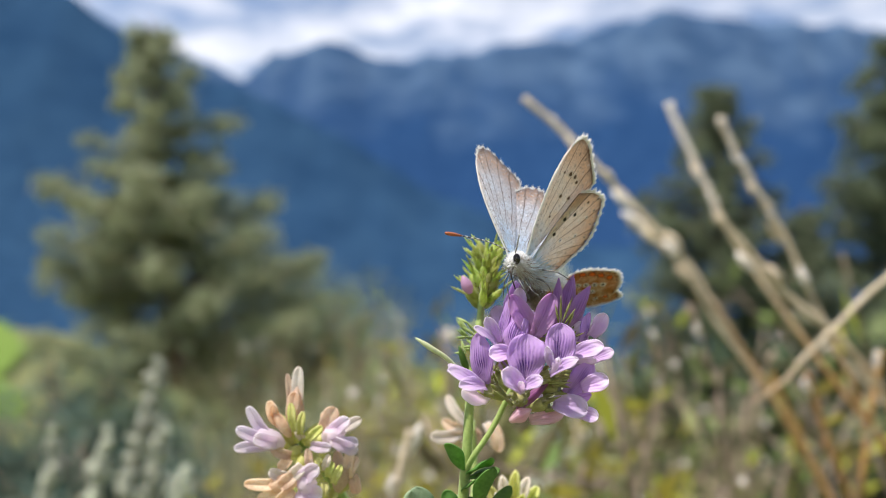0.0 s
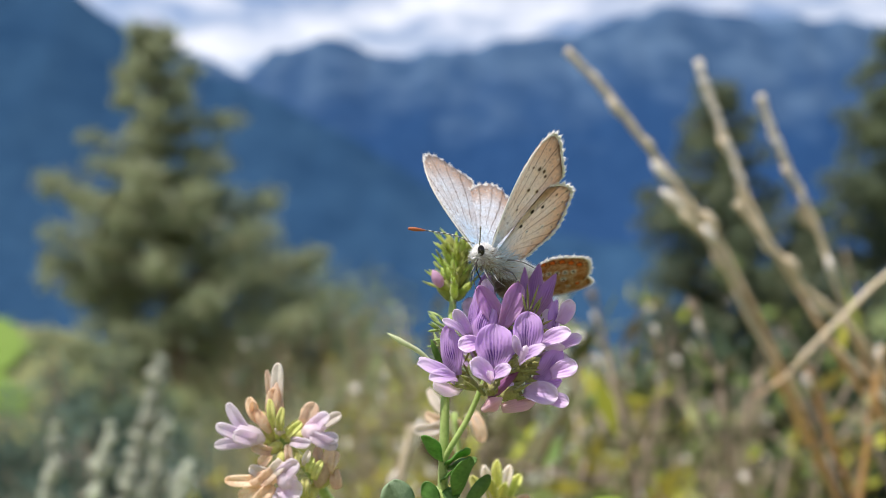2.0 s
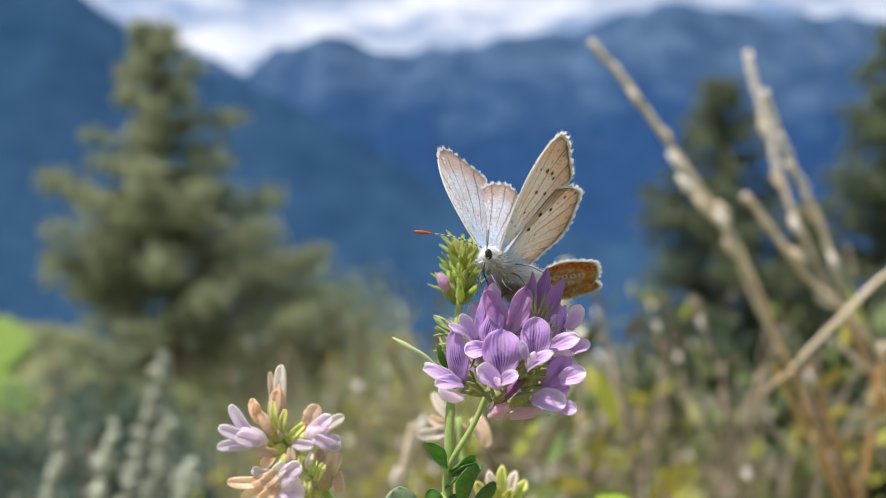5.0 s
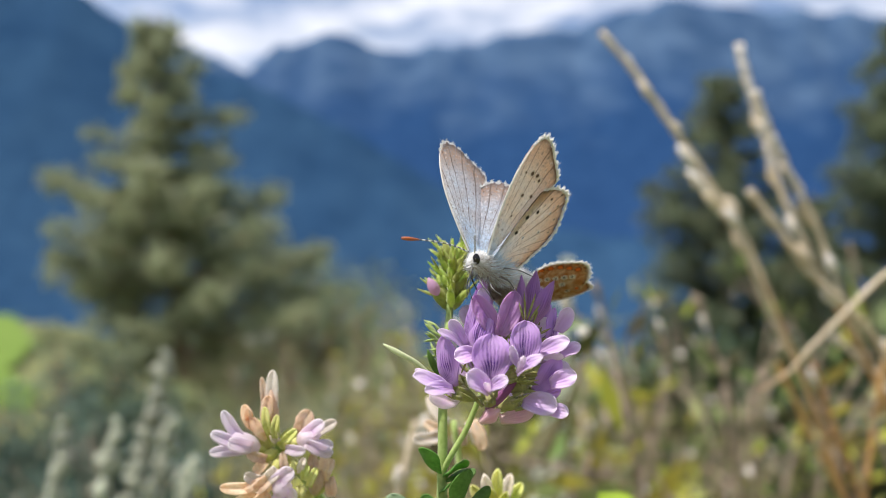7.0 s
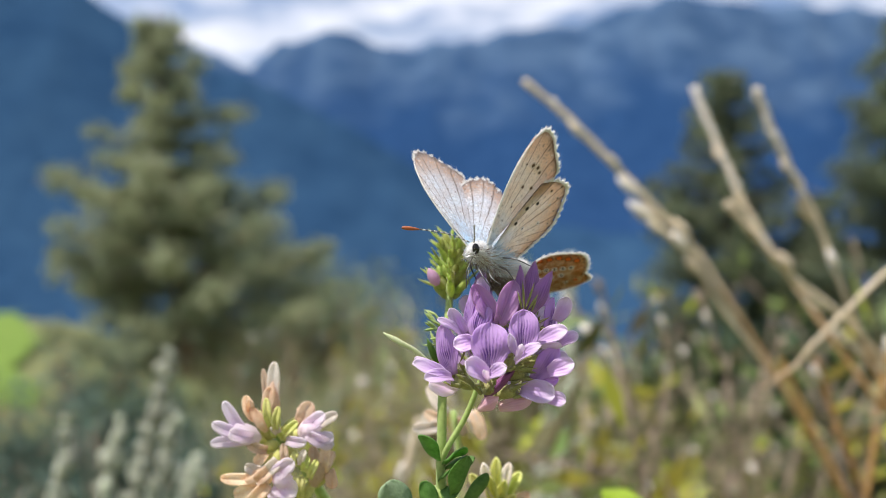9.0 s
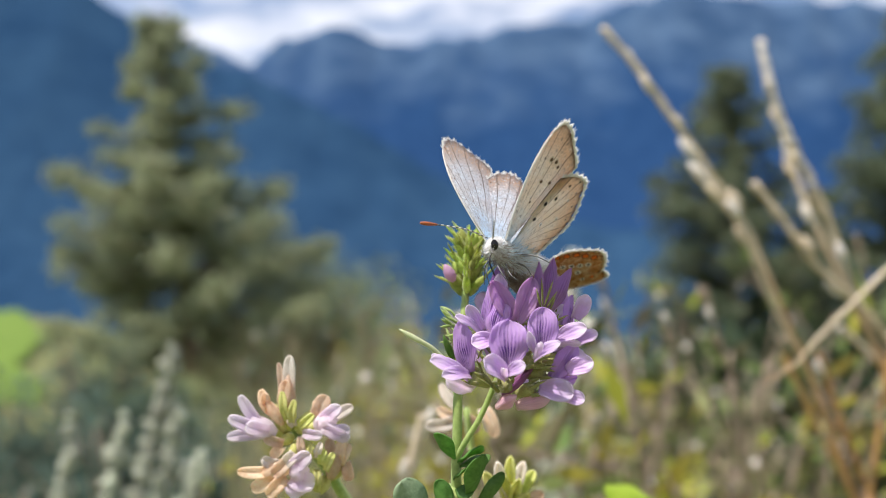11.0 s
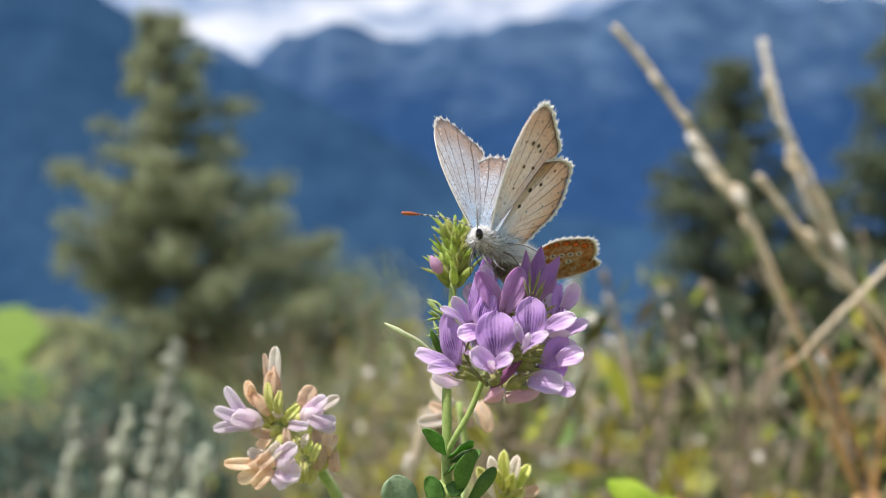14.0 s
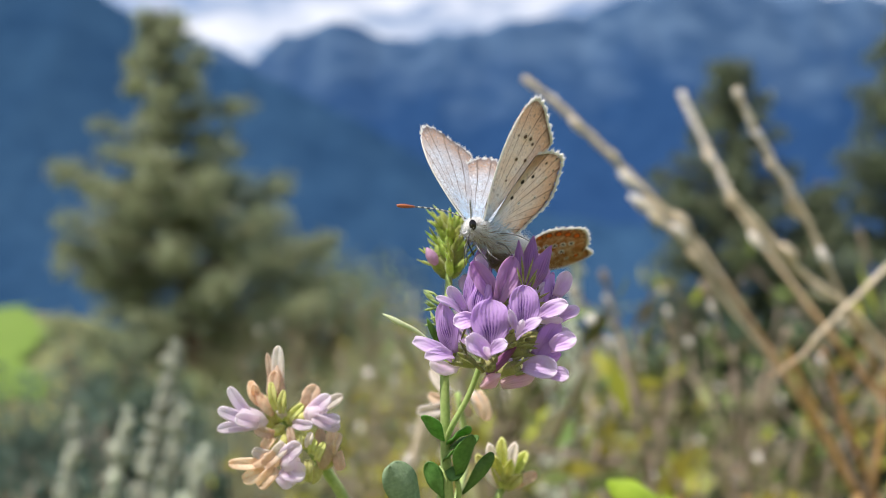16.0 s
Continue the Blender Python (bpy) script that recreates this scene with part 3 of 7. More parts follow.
for bx, by, bw, bh, s, lab in (
        (-3.0, 15.0, 4.2, 5.6, 41, "broad grey-green bush beside the tall pine"),
        (-1.9, 17.0, 3.0, 4.7, 42, "olive-green bush on the slope"),
        (-6.3, 16.5, 3.6, 4.4, 61, "grey-green bush behind the tall pine"),
        (-4.6, 17.0, 3.6, 4.6, 62, "grey-green bush behind the tall pine"),
        
        (-4.3, 10.0, 2.2, 1.7, 44, "low dark green bush under the pine"),
        (-0.9, 13.0, 3.0, 2.7, 46, "olive-green bush on the slope"),
        (1.2, 12.0, 2.8, 2.3, 47, "olive-green bush on the slope"),
        (5.2, 12.5, 3.2, 2.6, 48, "dark green bush below the round pine"),
        (8.0, 11.0, 3.0, 3.0, 49, "dark green bush below the dense pine"),
        (3.2, 11.0, 2.4, 2.2, 50, "olive-green bush on the slope")):
    make_bush(bx, by, bw, bh, s, M_BUSH, lab, 0.15, 36, 150)
for bx, by, bw, bh, s in ((-5.75, 11.0, 1.7, 2.9, 43), (-4.9, 10.6, 1.5, 2.3, 63), (-3.1, 5.2, 1.2, 1.25, 51), (-2.35, 5.4, 1.1, 1.15, 52), (-1.75, 5.0, 1.0, 0.95, 53), (-1.25, 6.0, 1.1, 1.0, 54), (-2.6, 4.0, 1.0, 0.75, 55),
                         (-1.7, 3.9, 0.9, 0.6, 56), (-0.55, 6.6, 1.2, 0.95, 57), (2.6, 6.5, 1.3, 1.2, 58), (3.5, 6.2, 1.2, 1.4, 59),
                         (0.4, 4.6, 1.1, 0.75, 70), (1.2, 4.4, 1.2, 0.85, 71), (2.0, 4.2, 1.2, 1.05, 72), (2.7, 4.0, 1.1, 1.2, 73), (0.9, 2.8, 0.8, 0.55, 74), (1.6, 2.7, 0.8, 0.75, 75),
                         (0.60, 1.15, 0.6, 0.75, 78), (0.95, 1.7, 0.7, 0.8, 79), (0.38, 1.3, 0.4, 0.42, 80), (-0.1, 3.2, 0.8, 0.5, 76), (-0.7, 3.6, 0.8, 0.55, 77)):
    make_bush(bx, by, bw, bh, s, M_GREYBUSH if bx < 0 else M_DARKBUSH, "low grey-green bush on the dry slope" if bx < 0 else "low dark green bush on the dry slope", 0.07, 20, 90)


# ---- meadow plants around ----
def grass_field(name, label, gen, spots, mat, length, wide, arch):
    """Tapered, arching blades: three bent segments each."""
    vs, fs = [], []
    for x, y in spots:
        L = length * gen.uniform(0.5, 1.25)
        a = gen.random() * 6.283
        d, w = V(math.cos(a), math.sin(a), 0), V(-math.sin(a), math.cos(a), 0) * wide * gen.uniform(0.6, 1.4)
        z, b = ground_z(x, y) - 0.01, arch * gen.uniform(0.2, 1.3)
        o = len(vs)
        for k, f in enumerate((0, 0.4, 0.75, 1.0)):
            p = V(x, y, z) + d * L * b * f * f + V(0, 0, L * f * (1 - 0.35 * b * f))
            ww = w * (1, 0.85, 0.5, 0.06)[k]
            vs.extend((p - ww, p + ww))
        fs.extend((o + 2 * k, o + 2 * k + 1, o + 2 * k + 3, o + 2 * k + 2) for k in range(3))
    return thing(name, label, "grass", mesh=build(name, vs, fs, mat, smooth=False), kind="stuff")


def make_meadow_plants():
    gen = np.random.default_rng(5)
    near = [(gen.uniform(-0.22, 0.55) * (0.25 + y), y) for y in gen.uniform(0.7, 3.0, 200)]
    grass_field("meadow_grass", "olive and straw coloured meadow grass on the slope", gen, near, M_GRASS, 0.45, 0.0035, 0.6)
    pale = [(gen.uniform(-0.31, 0.02) * y, y) for y in gen.uniform(2.5, 3.6, 330)]
    grass_field("pale_grass", "pale dry grass standing on the slope", gen, pale, M_PALEGRASS, 0.98, 0.006, 0.5)
    far = [(gen.uniform(-0.28, 0.9) * y, y) for y in gen.uniform(3.0, 11.0, 1500)]
    grass_field("distant_grass", "dry grass and herbs farther down the slope", gen, far, M_GRASS, 0.8, 0.012, 0.5)


make_meadow_plants()


def make_herb(x, y, h, seed, label, mat, twigs=7, leaf=0.034, spread=0.4, per=3, name="herb"):
    """A bushy herb: forking stems with narrow pointed leaves along them."""
    gen = np.random.default_rng(seed)
    root = thing(name, label, "herb", pose(x, y, ground_z(x, y) - 0.005))
    twig, centres, radii = [], [], []
    for k in range(twigs):
        a, r = gen.random() * 6.283, gen.uniform(0.2, 1.0) * spread
        top = V(math.cos(a) * r * h, math.sin(a) * r * h, h * gen.uniform(0.7, 1.06))
        pts = smooth_line([(0, 0, 0), top * (0.35, 0.35, 0.5), top], 12)
        part("stem", build("stem", *tube(pts, (0.0022, 0.0016, 0.0009), 6)[:2], M_TWIG), root)
        for j in range(4, 12):
            centres.append(pts[j]); radii.append(0.018 + 0.014 * gen.random())
            if gen.random() < 0.45:
                b = pts[j] + gen.normal(size=3) * 0.03 + V(0, 0, 0.045)
                twig.append(tube([pts[j], b], (0.0016, 0.0009), 5))
                centres.append(b); radii.append(0.014)
    tagged(part("twig", build("twig", *join(twig)[:2], M_TWIG), root), kind="stuff")
    # Small glossy beads added to catch the sun as bright blurred discs.
    for k in gen.choice(len(centres), 14, replace=False):
        c, r = centres[k] + gen.normal(size=3) * 0.008, gen.uniform(0.0016, 0.0042)
        d = unit(gen.normal(size=3))
        part("seed_pod", build("seed_pod", *tube([c - d * r * 1.2, c - d * r * 0.6, c + d * r * 0.6, c + d * r * 1.2], (r * 0.3, r, r, r * 0.3), 8)[:2], M_HUSK), root)
    part("foliage", build("foliage", *leaf_cloud(centres, radii, per, leaf, gen, 1.0, 0.30, 0.7), mat, smooth=False), root)
    return root


OLIVE, YELLOW, STRAWY, GREY = ("bushy olive-green herb with narrow leaves", "yellowing herb with thin twigs", "straw-coloured herb with thin twigs", "grey-green herb on the slope")
HERBS = (
    (0.078, 0.37, 0.485, STRAWY), (0.12, 0.36, 0.45, YELLOW), (0.165, 0.40, 0.49, OLIVE), (0.105, 0.42, 0.43, STRAWY),
    (0.085, 0.50, 0.46, OLIVE), (0.13, 0.46, 0.42, YELLOW), (0.16, 0.58, 0.50, STRAWY), (0.20, 0.50, 0.47, OLIVE),
    (0.06, 0.58, 0.47, YELLOW), (0.15, 0.66, 0.51, YELLOW), (0.24, 0.62, 0.52, YELLOW), (0.11, 0.64, 0.49, OLIVE), (0.28, 0.72, 0.57, OLIVE), (0.03, 0.62, 0.43, YELLOW),
    (0.31, 0.58, 0.50, STRAWY), (0.19, 0.80, 0.58, STRAWY), (0.30, 0.85, 0.60, OLIVE), (0.10, 0.75, 0.50, STRAWY), (0.03, 0.70, 0.46, OLIVE), (-0.03, 0.85, 0.50, STRAWY), (0.0, 1.2, 0.62, STRAWY), (-0.10, 1.1, 0.58, YELLOW), (0.12, 1.15, 0.62, OLIVE),
    (-0.14, 1.6, 0.75, STRAWY), (-0.03, 1.9, 0.86, YELLOW), (-0.28, 1.5, 0.62, GREY), (-0.42, 1.15, 0.48, GREY), (-0.60, 1.25, 0.52, GREY), (-0.5, 1.7, 0.70, GREY))
for k, (hx, hy, hh, lab) in enumerate(HERBS):
    make_herb(hx, hy, hh, 60 + k, lab, {OLIVE: M_HERB, YELLOW: M_YELLOWHERB, STRAWY: M_DRYHERB, GREY: M_GREYBUSH}[lab], leaf=0.028 if lab == YELLOW else 0.026, per=3)


def make_wormwood(x, y, h, lean, seed):
    """A grey-green flower spike with small round heads crowded along it."""
    gen = np.random.default_rng(seed)
    root = thing("wormwood", "grey-green wormwood spike with small woolly heads", "herb", pose(x, y, ground_z(x, y) - 0.005), group="wormwood spikes")
    pts = smooth_line([(0, 0, 0), (lean * 0.3, 0, h * 0.5), (lean, 0.01, h)], 30)
    part("stem", build("stem", *tube(pts, (0.002, 0.0016, 0.0007), 6)[:2], M_WORMWOOD), root)
    heads = []
    for i in range(11, 30):
        wide = 0.0016 + 0.0036 * (29 - i) / 16
        for k in range(14):
            c = pts[i] + gen.normal(size=3) * (wide, wide, 0.005)
            d = unit(gen.normal(size=3) + V(0, 0, 1))
            r = gen.uniform(0.0022, 0.0040)
            heads.append(tube([c - d * r, c - d * r * 0.4, c + d * r * 0.5, c + d * r], (r * 0.4, r, r * 0.95, r * 0.3), 6))
            if k < 3:
                heads.append(tube([pts[i - 1], c], (0.0005, 0.0003), 4))
    part("flower_spike", build("flower_spike", *join(heads)[:2], M_PLUME), root)


for k, (sx, sy, sh, sl) in enumerate(((-0.272, 0.45, 0.512, 0.09), (-0.290, 0.45, 0.460, 0.04), (-0.276, 0.45, 0.468, 0.06), (-0.284, 0.45, 0.440, 0.12), (-0.256, 0.47, 0.475, 0.07), (0.073, 0.45, 0.574, 0.010), (0.066, 0.47, 0.552, 0.004))):
    make_wormwood(sx, sy, sh, sl, 90 + k)


# ---- dry grass stalks ----
def rooted(pivot):
    """The foot of a plant on the ground straight below its swaying part."""
    x, y, z = pivot
    return V(x, y, ground_z(x, y))


def make_stalk(label, points, radii, husks, mat, group, husk_mat=M_HUSK, grains=0):
    """A dry grass stalk. points run from its tip to the bend, about which the upper culm sways; returns that culm and its rest pose."""
    pts = np.array(points[::-1], dtype=float)
    foot = rooted(pts[0])
    root = thing("grass_stalk", label, "grass stalk", pose(*foot), group=group)
    down = smooth_line([(0, 0, -0.005), (pts[0] - foot) * (0.5, 0.5, 0.5) + V(0.004, 0, 0), pts[0] - foot], 10)
    part("lower_culm", build("lower_culm", *tube(down, radii[-1] * 1.15, 8)[:2], M_STRAW_DARK), root)
    line = smooth_line(pts - pts[0], 60)
    thick = np.interp(np.linspace(0, 1, 60), np.linspace(0, 1, len(radii)), radii[::-1]) * np.linspace(0.8, 1.4, 60) * (1 + 0.10 * np.sin(np.arange(60) * 0.9))
    culm = part("culm", build("culm", *tube(line, thick, 8)[:2], M_CULM if mat is M_STRAW and len(points) > 4 else mat), root, pose(*(pts[0] - foot)))
    gen = np.random.default_rng(int(abs(pts[0][0]) * 1e5) % 9973)
    for f, size in husks:
        p = line[int(59 * (1 - f))]
        d = unit(line[min(59, int(59 * (1 - f)) + 2)] - line[max(0, int(59 * (1 - f)) - 2)])
        side = unit(gen.normal(size=3) * (1, 0.4, 0.3))
        side = unit(side + V(-0.8, 0, 0))
        a, b = p - d * size * 0.9 + side * size * 0.05, p + d * size * 0.7 + side * size * 0.42
        part("husk", build("husk", *tube(smooth_line([a, (a + b) / 2 + side * size * 0.15, b], 7), (size * 0.06, size * 0.20, size * 0.27, size * 0.24, size * 0.10), 7)[:2], husk_mat if gen.random() < 0.4 else mat), culm)
    if grains:
        seeds = []
        for k in range(grains):
            f = 0.02 + 0.40 * k / grains
            i = int(59 * (1 - f))
            d = unit(line[min(59, i + 1)] - line[i - 1])
            side = unit(gen.normal(size=3))
            a = line[i] + side * 0.0006
            seeds.append(tube([a, a + d * 0.002 + side * 0.0009, a + d * 0.0045 + side * 0.0008], (0.0004, 0.0012, 0.0003), 5))
        part("seed_head", build("seed_head", *join(seeds)[:2], husk_mat), culm)
    return culm, pts[0] - foot


G1 = make_stalk("tall straw-coloured grass stalk bending in the wind",
                ((0.0497, 0.2700, 0.5313), (0.0651, 0.2700, 0.5149), (0.0782, 0.2700, 0.4979), (0.0968, 0.2700, 0.4731), (0.1110, 0.2700, 0.4544), (0.1198, 0.2700, 0.4369), (0.1395, 0.2700, 0.3952), (0.1585, 0.2700, 0.3497)),
                (0.0010, 0.0012, 0.0013, 0.0010, 0.0008), ((0.20, 0.0072), (0.31, 0.005), (0.37, 0.0075), (0.44, 0.008), (0.5, 0.0075), (0.56, 0.007), (0.1, 0.0035)), M_STRAW, "dry grass stalks")
G1B = make_stalk("branch-like straw grass stalk with curled husks",
                 ((0.0869, 0.2600, 0.4702), (0.0964, 0.2600, 0.4617), (0.1069, 0.2600, 0.4479), (0.1176, 0.2650, 0.4285), (0.1395, 0.2700, 0.3930), (0.1598, 0.2750, 0.3472)),
                 (0.0008, 0.0010, 0.0010, 0.0010), ((0.05, 0.0075), (0.17, 0.0065), (0.27, 0.007), (0.40, 0.006)), M_STRAW, "dry grass stalks")
G2 = make_stalk("pale feathery grass stalk with a silvery seed head",
                ((0.1443, 0.3000, 0.5536), (0.1474, 0.3000, 0.5329), (0.1532, 0.3000, 0.5049), (0.1600, 0.3000, 0.4744), (0.1721, 0.3000, 0.4427), (0.1940, 0.3000, 0.3914), (0.2207, 0.3000, 0.3426)),
                (0.0008, 0.0012, 0.0012, 0.0013, 0.0015), ((0.28, 0.006), (0.42, 0.008), (0.55, 0.008)), M_STRAW, "dry grass stalks", grains=90)
G3 = make_stalk("slim straw grass stalk leaning among others",
                ((0.1415, 0.3100, 0.5218), (0.1490, 0.3100, 0.5017), (0.1565, 0.3100, 0.4853), (0.1678, 0.3100, 0.4626), (0.1766, 0.3100, 0.4374), (0.1954, 0.3100, 0.3870), (0.2155, 0.3100, 0.3340)),
                (0.0010, 0.0013, 0.0013, 0.0014), ((0.45, 0.010), (0.3, 0.006), (0.62, 0.008)), M_STRAW, "dry grass stalks", grains=40)
G4 = make_stalk("leaning straw grass stalk with a broken tip",
                ((0.1209, 0.2800, 0.4717), (0.1345, 0.2800, 0.4546), (0.1470, 0.2800, 0.4386), (0.1674, 0.2800, 0.4204), (0.1856, 0.2800, 0.3931), (0.1992, 0.2800, 0.3498)),
                (0.0012, 0.0013, 0.0014, 0.0015), ((0.3, 0.008), (0.5, 0.007)), M_STRAW, "dry grass stalks")
for q, mt, lab in ((((0.1598, 0.3300, 0.3964), (0.1718, 0.3300, 0.3696), (0.1932, 0.3300, 0.3266)), M_STRAW_DARK, "old brown grass stalk"),
                   (((0.1705, 0.3200, 0.3980), (0.1809, 0.3200, 0.3668), (0.1951, 0.3200, 0.3304)), M_STRAW_DARK, "old brown grass stalk"),
                   (((0.1928, 0.3000, 0.4109), (0.1879, 0.3000, 0.3817), (0.1817, 0.3000, 0.3403)), M_STRAW_DARK, "old brown grass stalk"),
                   (((-0.0072, 0.2000, 0.4006), (-0.0105, 0.2000, 0.3868), (-0.0138, 0.2000, 0.3754)), M_STRAW, "short pale dry stalk behind the flower stem"),
                   (((0.1922, 0.3400, 0.4085), (0.2060, 0.3400, 0.3947), (0.2253, 0.3400, 0.3726), (0.2363, 0.3400, 0.3228)), M_STRAW, "dry grass stalk with a husk")):
    make_stalk(lab, q, (0.0009, 0.0013, 0.0015), ((0.1, 0.006), (0.55, 0.005)), mt, "dry grass stalks")
for q in (((0.0632, 0.3600, 0.4268), (0.0792, 0.3600, 0.3975), (0.0982, 0.3600, 0.3683), (0.1186, 0.3600, 0.3156)), ((0.0942, 0.4200, 0.4297), (0.0993, 0.4200, 0.4024), (0.1111, 0.4200, 0.3649), (0.1179, 0.4200, 0.2932)),
          ((0.1238, 0.4000, 0.4111), (0.1303, 0.4000, 0.3851), (0.1221, 0.4000, 0.3461), (0.1090, 0.4000, 0.3007)),
          ((0.1408, 0.3800, 0.4254), (0.1469, 0.3800, 0.4007), (0.1592, 0.3800, 0.3636), (0.1622, 0.3800, 0.3080)),
          ((-0.0342, 0.5000, 0.3855), (-0.0383, 0.5000, 0.3530), (-0.0323, 0.5000, 0.3124), (-0.0385, 0.5000, 0.2636)),
          ((0.1969, 0.4000, 0.3980), (0.1806, 0.4000, 0.3688), (0.1773, 0.4000, 0.3396), (0.1838, 0.4000, 0.3005)), ((-0.0877, 0.7000, 0.3825), (-0.0764, 0.7000, 0.3142), (-0.0823, 0.7000, 0.1891))):
    make_stalk("pinkish-grey dry twig among the herbs", q, (0.0006, 0.0010, 0.0012, 0.0014), ((0.04, 0.007), (0.22, 0.006), (0.38, 0.006)), M_TWIG, "dry twigs")
BLADE = make_stalk("dry grass blade crossing other stalks", ((0.1093, 0.2400, 0.4013), (0.1201, 0.2400, 0.4081), (0.1279, 0.2400, 0.4169), (0.1396, 0.2400, 0.4285), (0.1552, 0.2400, 0.4431), (0.1748, 0.2400, 0.4538), (0.1903, 0.2400, 0.4109), (0.1922, 0.2400, 0.3602)),
                   (0.0003, 0.0006, 0.0009, 0.0012, 0.0015), (), M_STRAW, "dry grass stalks")


# ---- the flowering alfalfa ----
ANCHOR = V((8.68, 80.16, 434.43)) * MM
FOOT = rooted(ANCHOR + V(-0.004, 0.002, 0))
plant = thing("alfalfa_plant", "purple alfalfa in bloom with green stem and trifoliate leaves", "flower", pose(*FOOT))


def petal_piece(name, curve, wide, fold, twist, thick, mat, nu=13, nv=9, tip=0.55, cup=0.0, root=0.16, crease=0.0, sharp=2.4, point=0.5):
    """A petal along a curve (mm): wide is its width, fold bends its sides back, tip sets how blunt it ends."""
    c = smooth_line(curve, 40)
    t = np.gradient(c, axis=0)

    def fn(a, b):
        i = min(39, a * 39)
        p = np.array([np.interp(i, range(40), c[:, k]) for k in range(3)])
        d = unit(np.array([np.interp(i, range(40), t[:, k]) for k in range(3)]))
        s = unit(np.cross(twist, d))
        n = np.cross(d, s)
        w = wide * 0.5 * (root + (1 - root) * math.sin(math.pi * min(1, a / tip) * 0.5) ** 1.3 if a < tip else
                          max(0.0, 1 - ((a - tip) / (1 - tip)) ** sharp) ** point)
        w = max(w, 0.05)
        wav = 0.07 * wide * math.sin(9 * a + 3 * b + wide) * abs(b) + 0.012 * wide * math.cos(11 * b) * a
        return (p + s * w * b + n * (fold * w * (0.6 * b * b + 0.4 * abs(b)) + cup * math.sin(math.pi * a) * (1 - b * b) + wav - crease * math.exp(-(b / 0.18) ** 2))) * MM
    v, f, uv, k = blade_sheet(fn, nu, nv, thick * MM)
    return build(name, v, f, mat, uv)


def calyx_mesh(name, mat, length=3.0, teeth=2.0, r=1.0):
    body = tube(np.array([(-0.3, 0, 0), (0.2, 0, 0), (length * 0.5, 0, 0.08), (length, 0, 0.15)]) * MM, np.array((0.35, 0.7 * r, r, 1.05 * r)) * MM, 10)
    pcs = [body, tube(np.array([(-2.2, 0, -0.5), (-1.0, 0, -0.1), (-0.2, 0, 0)]) * MM, 0.3 * MM, 6)]
    for k in range(5):
        a = 6.283 * k / 5 + 0.3
        o = V(0, math.cos(a), math.sin(a))
        p = [V(length - 0.3, 0, 0.15) + o * r, V(length + teeth * 0.5, 0, 0.15) + o * r * 1.15, V(length + teeth, 0, 0.15) + o * r * 1.3]
        pcs.append(tube(np.array(p) * MM, np.array((0.38, 0.25, 0.04)) * MM, 5))
    return build(name, *join(pcs)[:2], mat)


UPZ = (0, 0, 1)
CALYX = calyx_mesh("calyx", M_CALYX, 3.0, 1.5)
STANDARDS = [petal_piece("standard_petal", ((2.4, 0, 0.6), (4.2, 0, 1.0), (5.4, 0, 2.6), (6.0, 0, 4.8), (5.8, 0, 6.9)), 4.7, -0.22, (-1, 0, 0.1), 0.10, M_STANDARD, 19, 17, 0.52, 0.0, 0.42, 0.2),
             petal_piece("standard_petal", ((2.4, 0, 0.6), (4.4, 0, 1.0), (6.0, 0, 2.2), (7.0, 0, 4.0), (7.5, 0, 6.0)), 3.9, 0.6, (-0.7, 0, 1), 0.10, M_STANDARD, 19, 17, 0.52, 0.0, 0.4, -0.2)]
WINGS = [[petal_piece("wing_petal", ((2.4, 0.4 * k, -0.3), (4.4, 0.6 * k, -0.7), (5.9, 1.1 * k, -0.5), (6.8, 1.8 * k, 0.2), (7.0, 2.3 * k, 0.9)), 2.5, -0.25, (0.75, -0.1 * k, 0.75), 0.10, M_WING, 15, 9, 0.66, 0.1, 0.2, 0, 2.6) for k in (1, -1)],
         [petal_piece("wing_petal", ((2.4, 0.4 * k, 0), (4.4, 0.7 * k, -0.4), (6.2, 1.0 * k, -0.4), (7.6, 1.6 * k, 0.3)), 3.0, -0.3, (0, 0.6 * k, 0.8), 0.10, M_WING, 15, 9, 0.66, 0.1, 0.2, 0, 2.6) for k in (1, -1)]]
KEEL = petal_piece("keel_petal", ((2.4, 0, -0.5), (4.2, 0, -0.7), (5.6, 0, -0.5), (6.6, 0, 0.2)), 2.0, 1.1, (0, 0, 1), 0.10, M_KEEL, 11, 7, 0.6)

# the flowering shoot: peduncle and the green stem behind it
stem_line = smooth_line(((-5.41, 4.34, -19.98), (-5.31, 4.24, -13.16), (-4.92, 4.16, -7.70), (-4.50, 5.07, -1.76), (-3.72, 6.97, 4.20), (-2.91, 8.89, 9.73), (-2.37, 10.79, 16.25)), 50) * MM
pcs = [tube(stem_line, (0.72 * MM, 0.62 * MM, 0.54 * MM, 0.4 * MM), 10),
       tube(smooth_line(((-5.19, 4.20, -10.16), (-4.02, 3.15, -7.75), (-1.85, 3.09, -4.44), (0.32, 3.00, 0.02), (3.33, 2.88, 6.11), (5.67, 2.79, 10.84)), 30) * MM, (0.38 * MM, 0.35 * MM, 0.34 * MM, 0.25 * MM), 10),
       tube(smooth_line(((-5.65, 4.24, -13.16), (-5.84, 4.29, -16.57), (-6.12, 4.69, -43.88)), 8) * MM, (0.72 * MM, 1.1 * MM), 10)]
shoot = part("flowering_shoot", build("flowering_shoot", *join(pcs)[:2], M_STEM), plant, pose(*(ANCHOR - FOOT)))
low = V((-6.12, 4.68, -43.19)) * MM + ANCHOR - FOOT
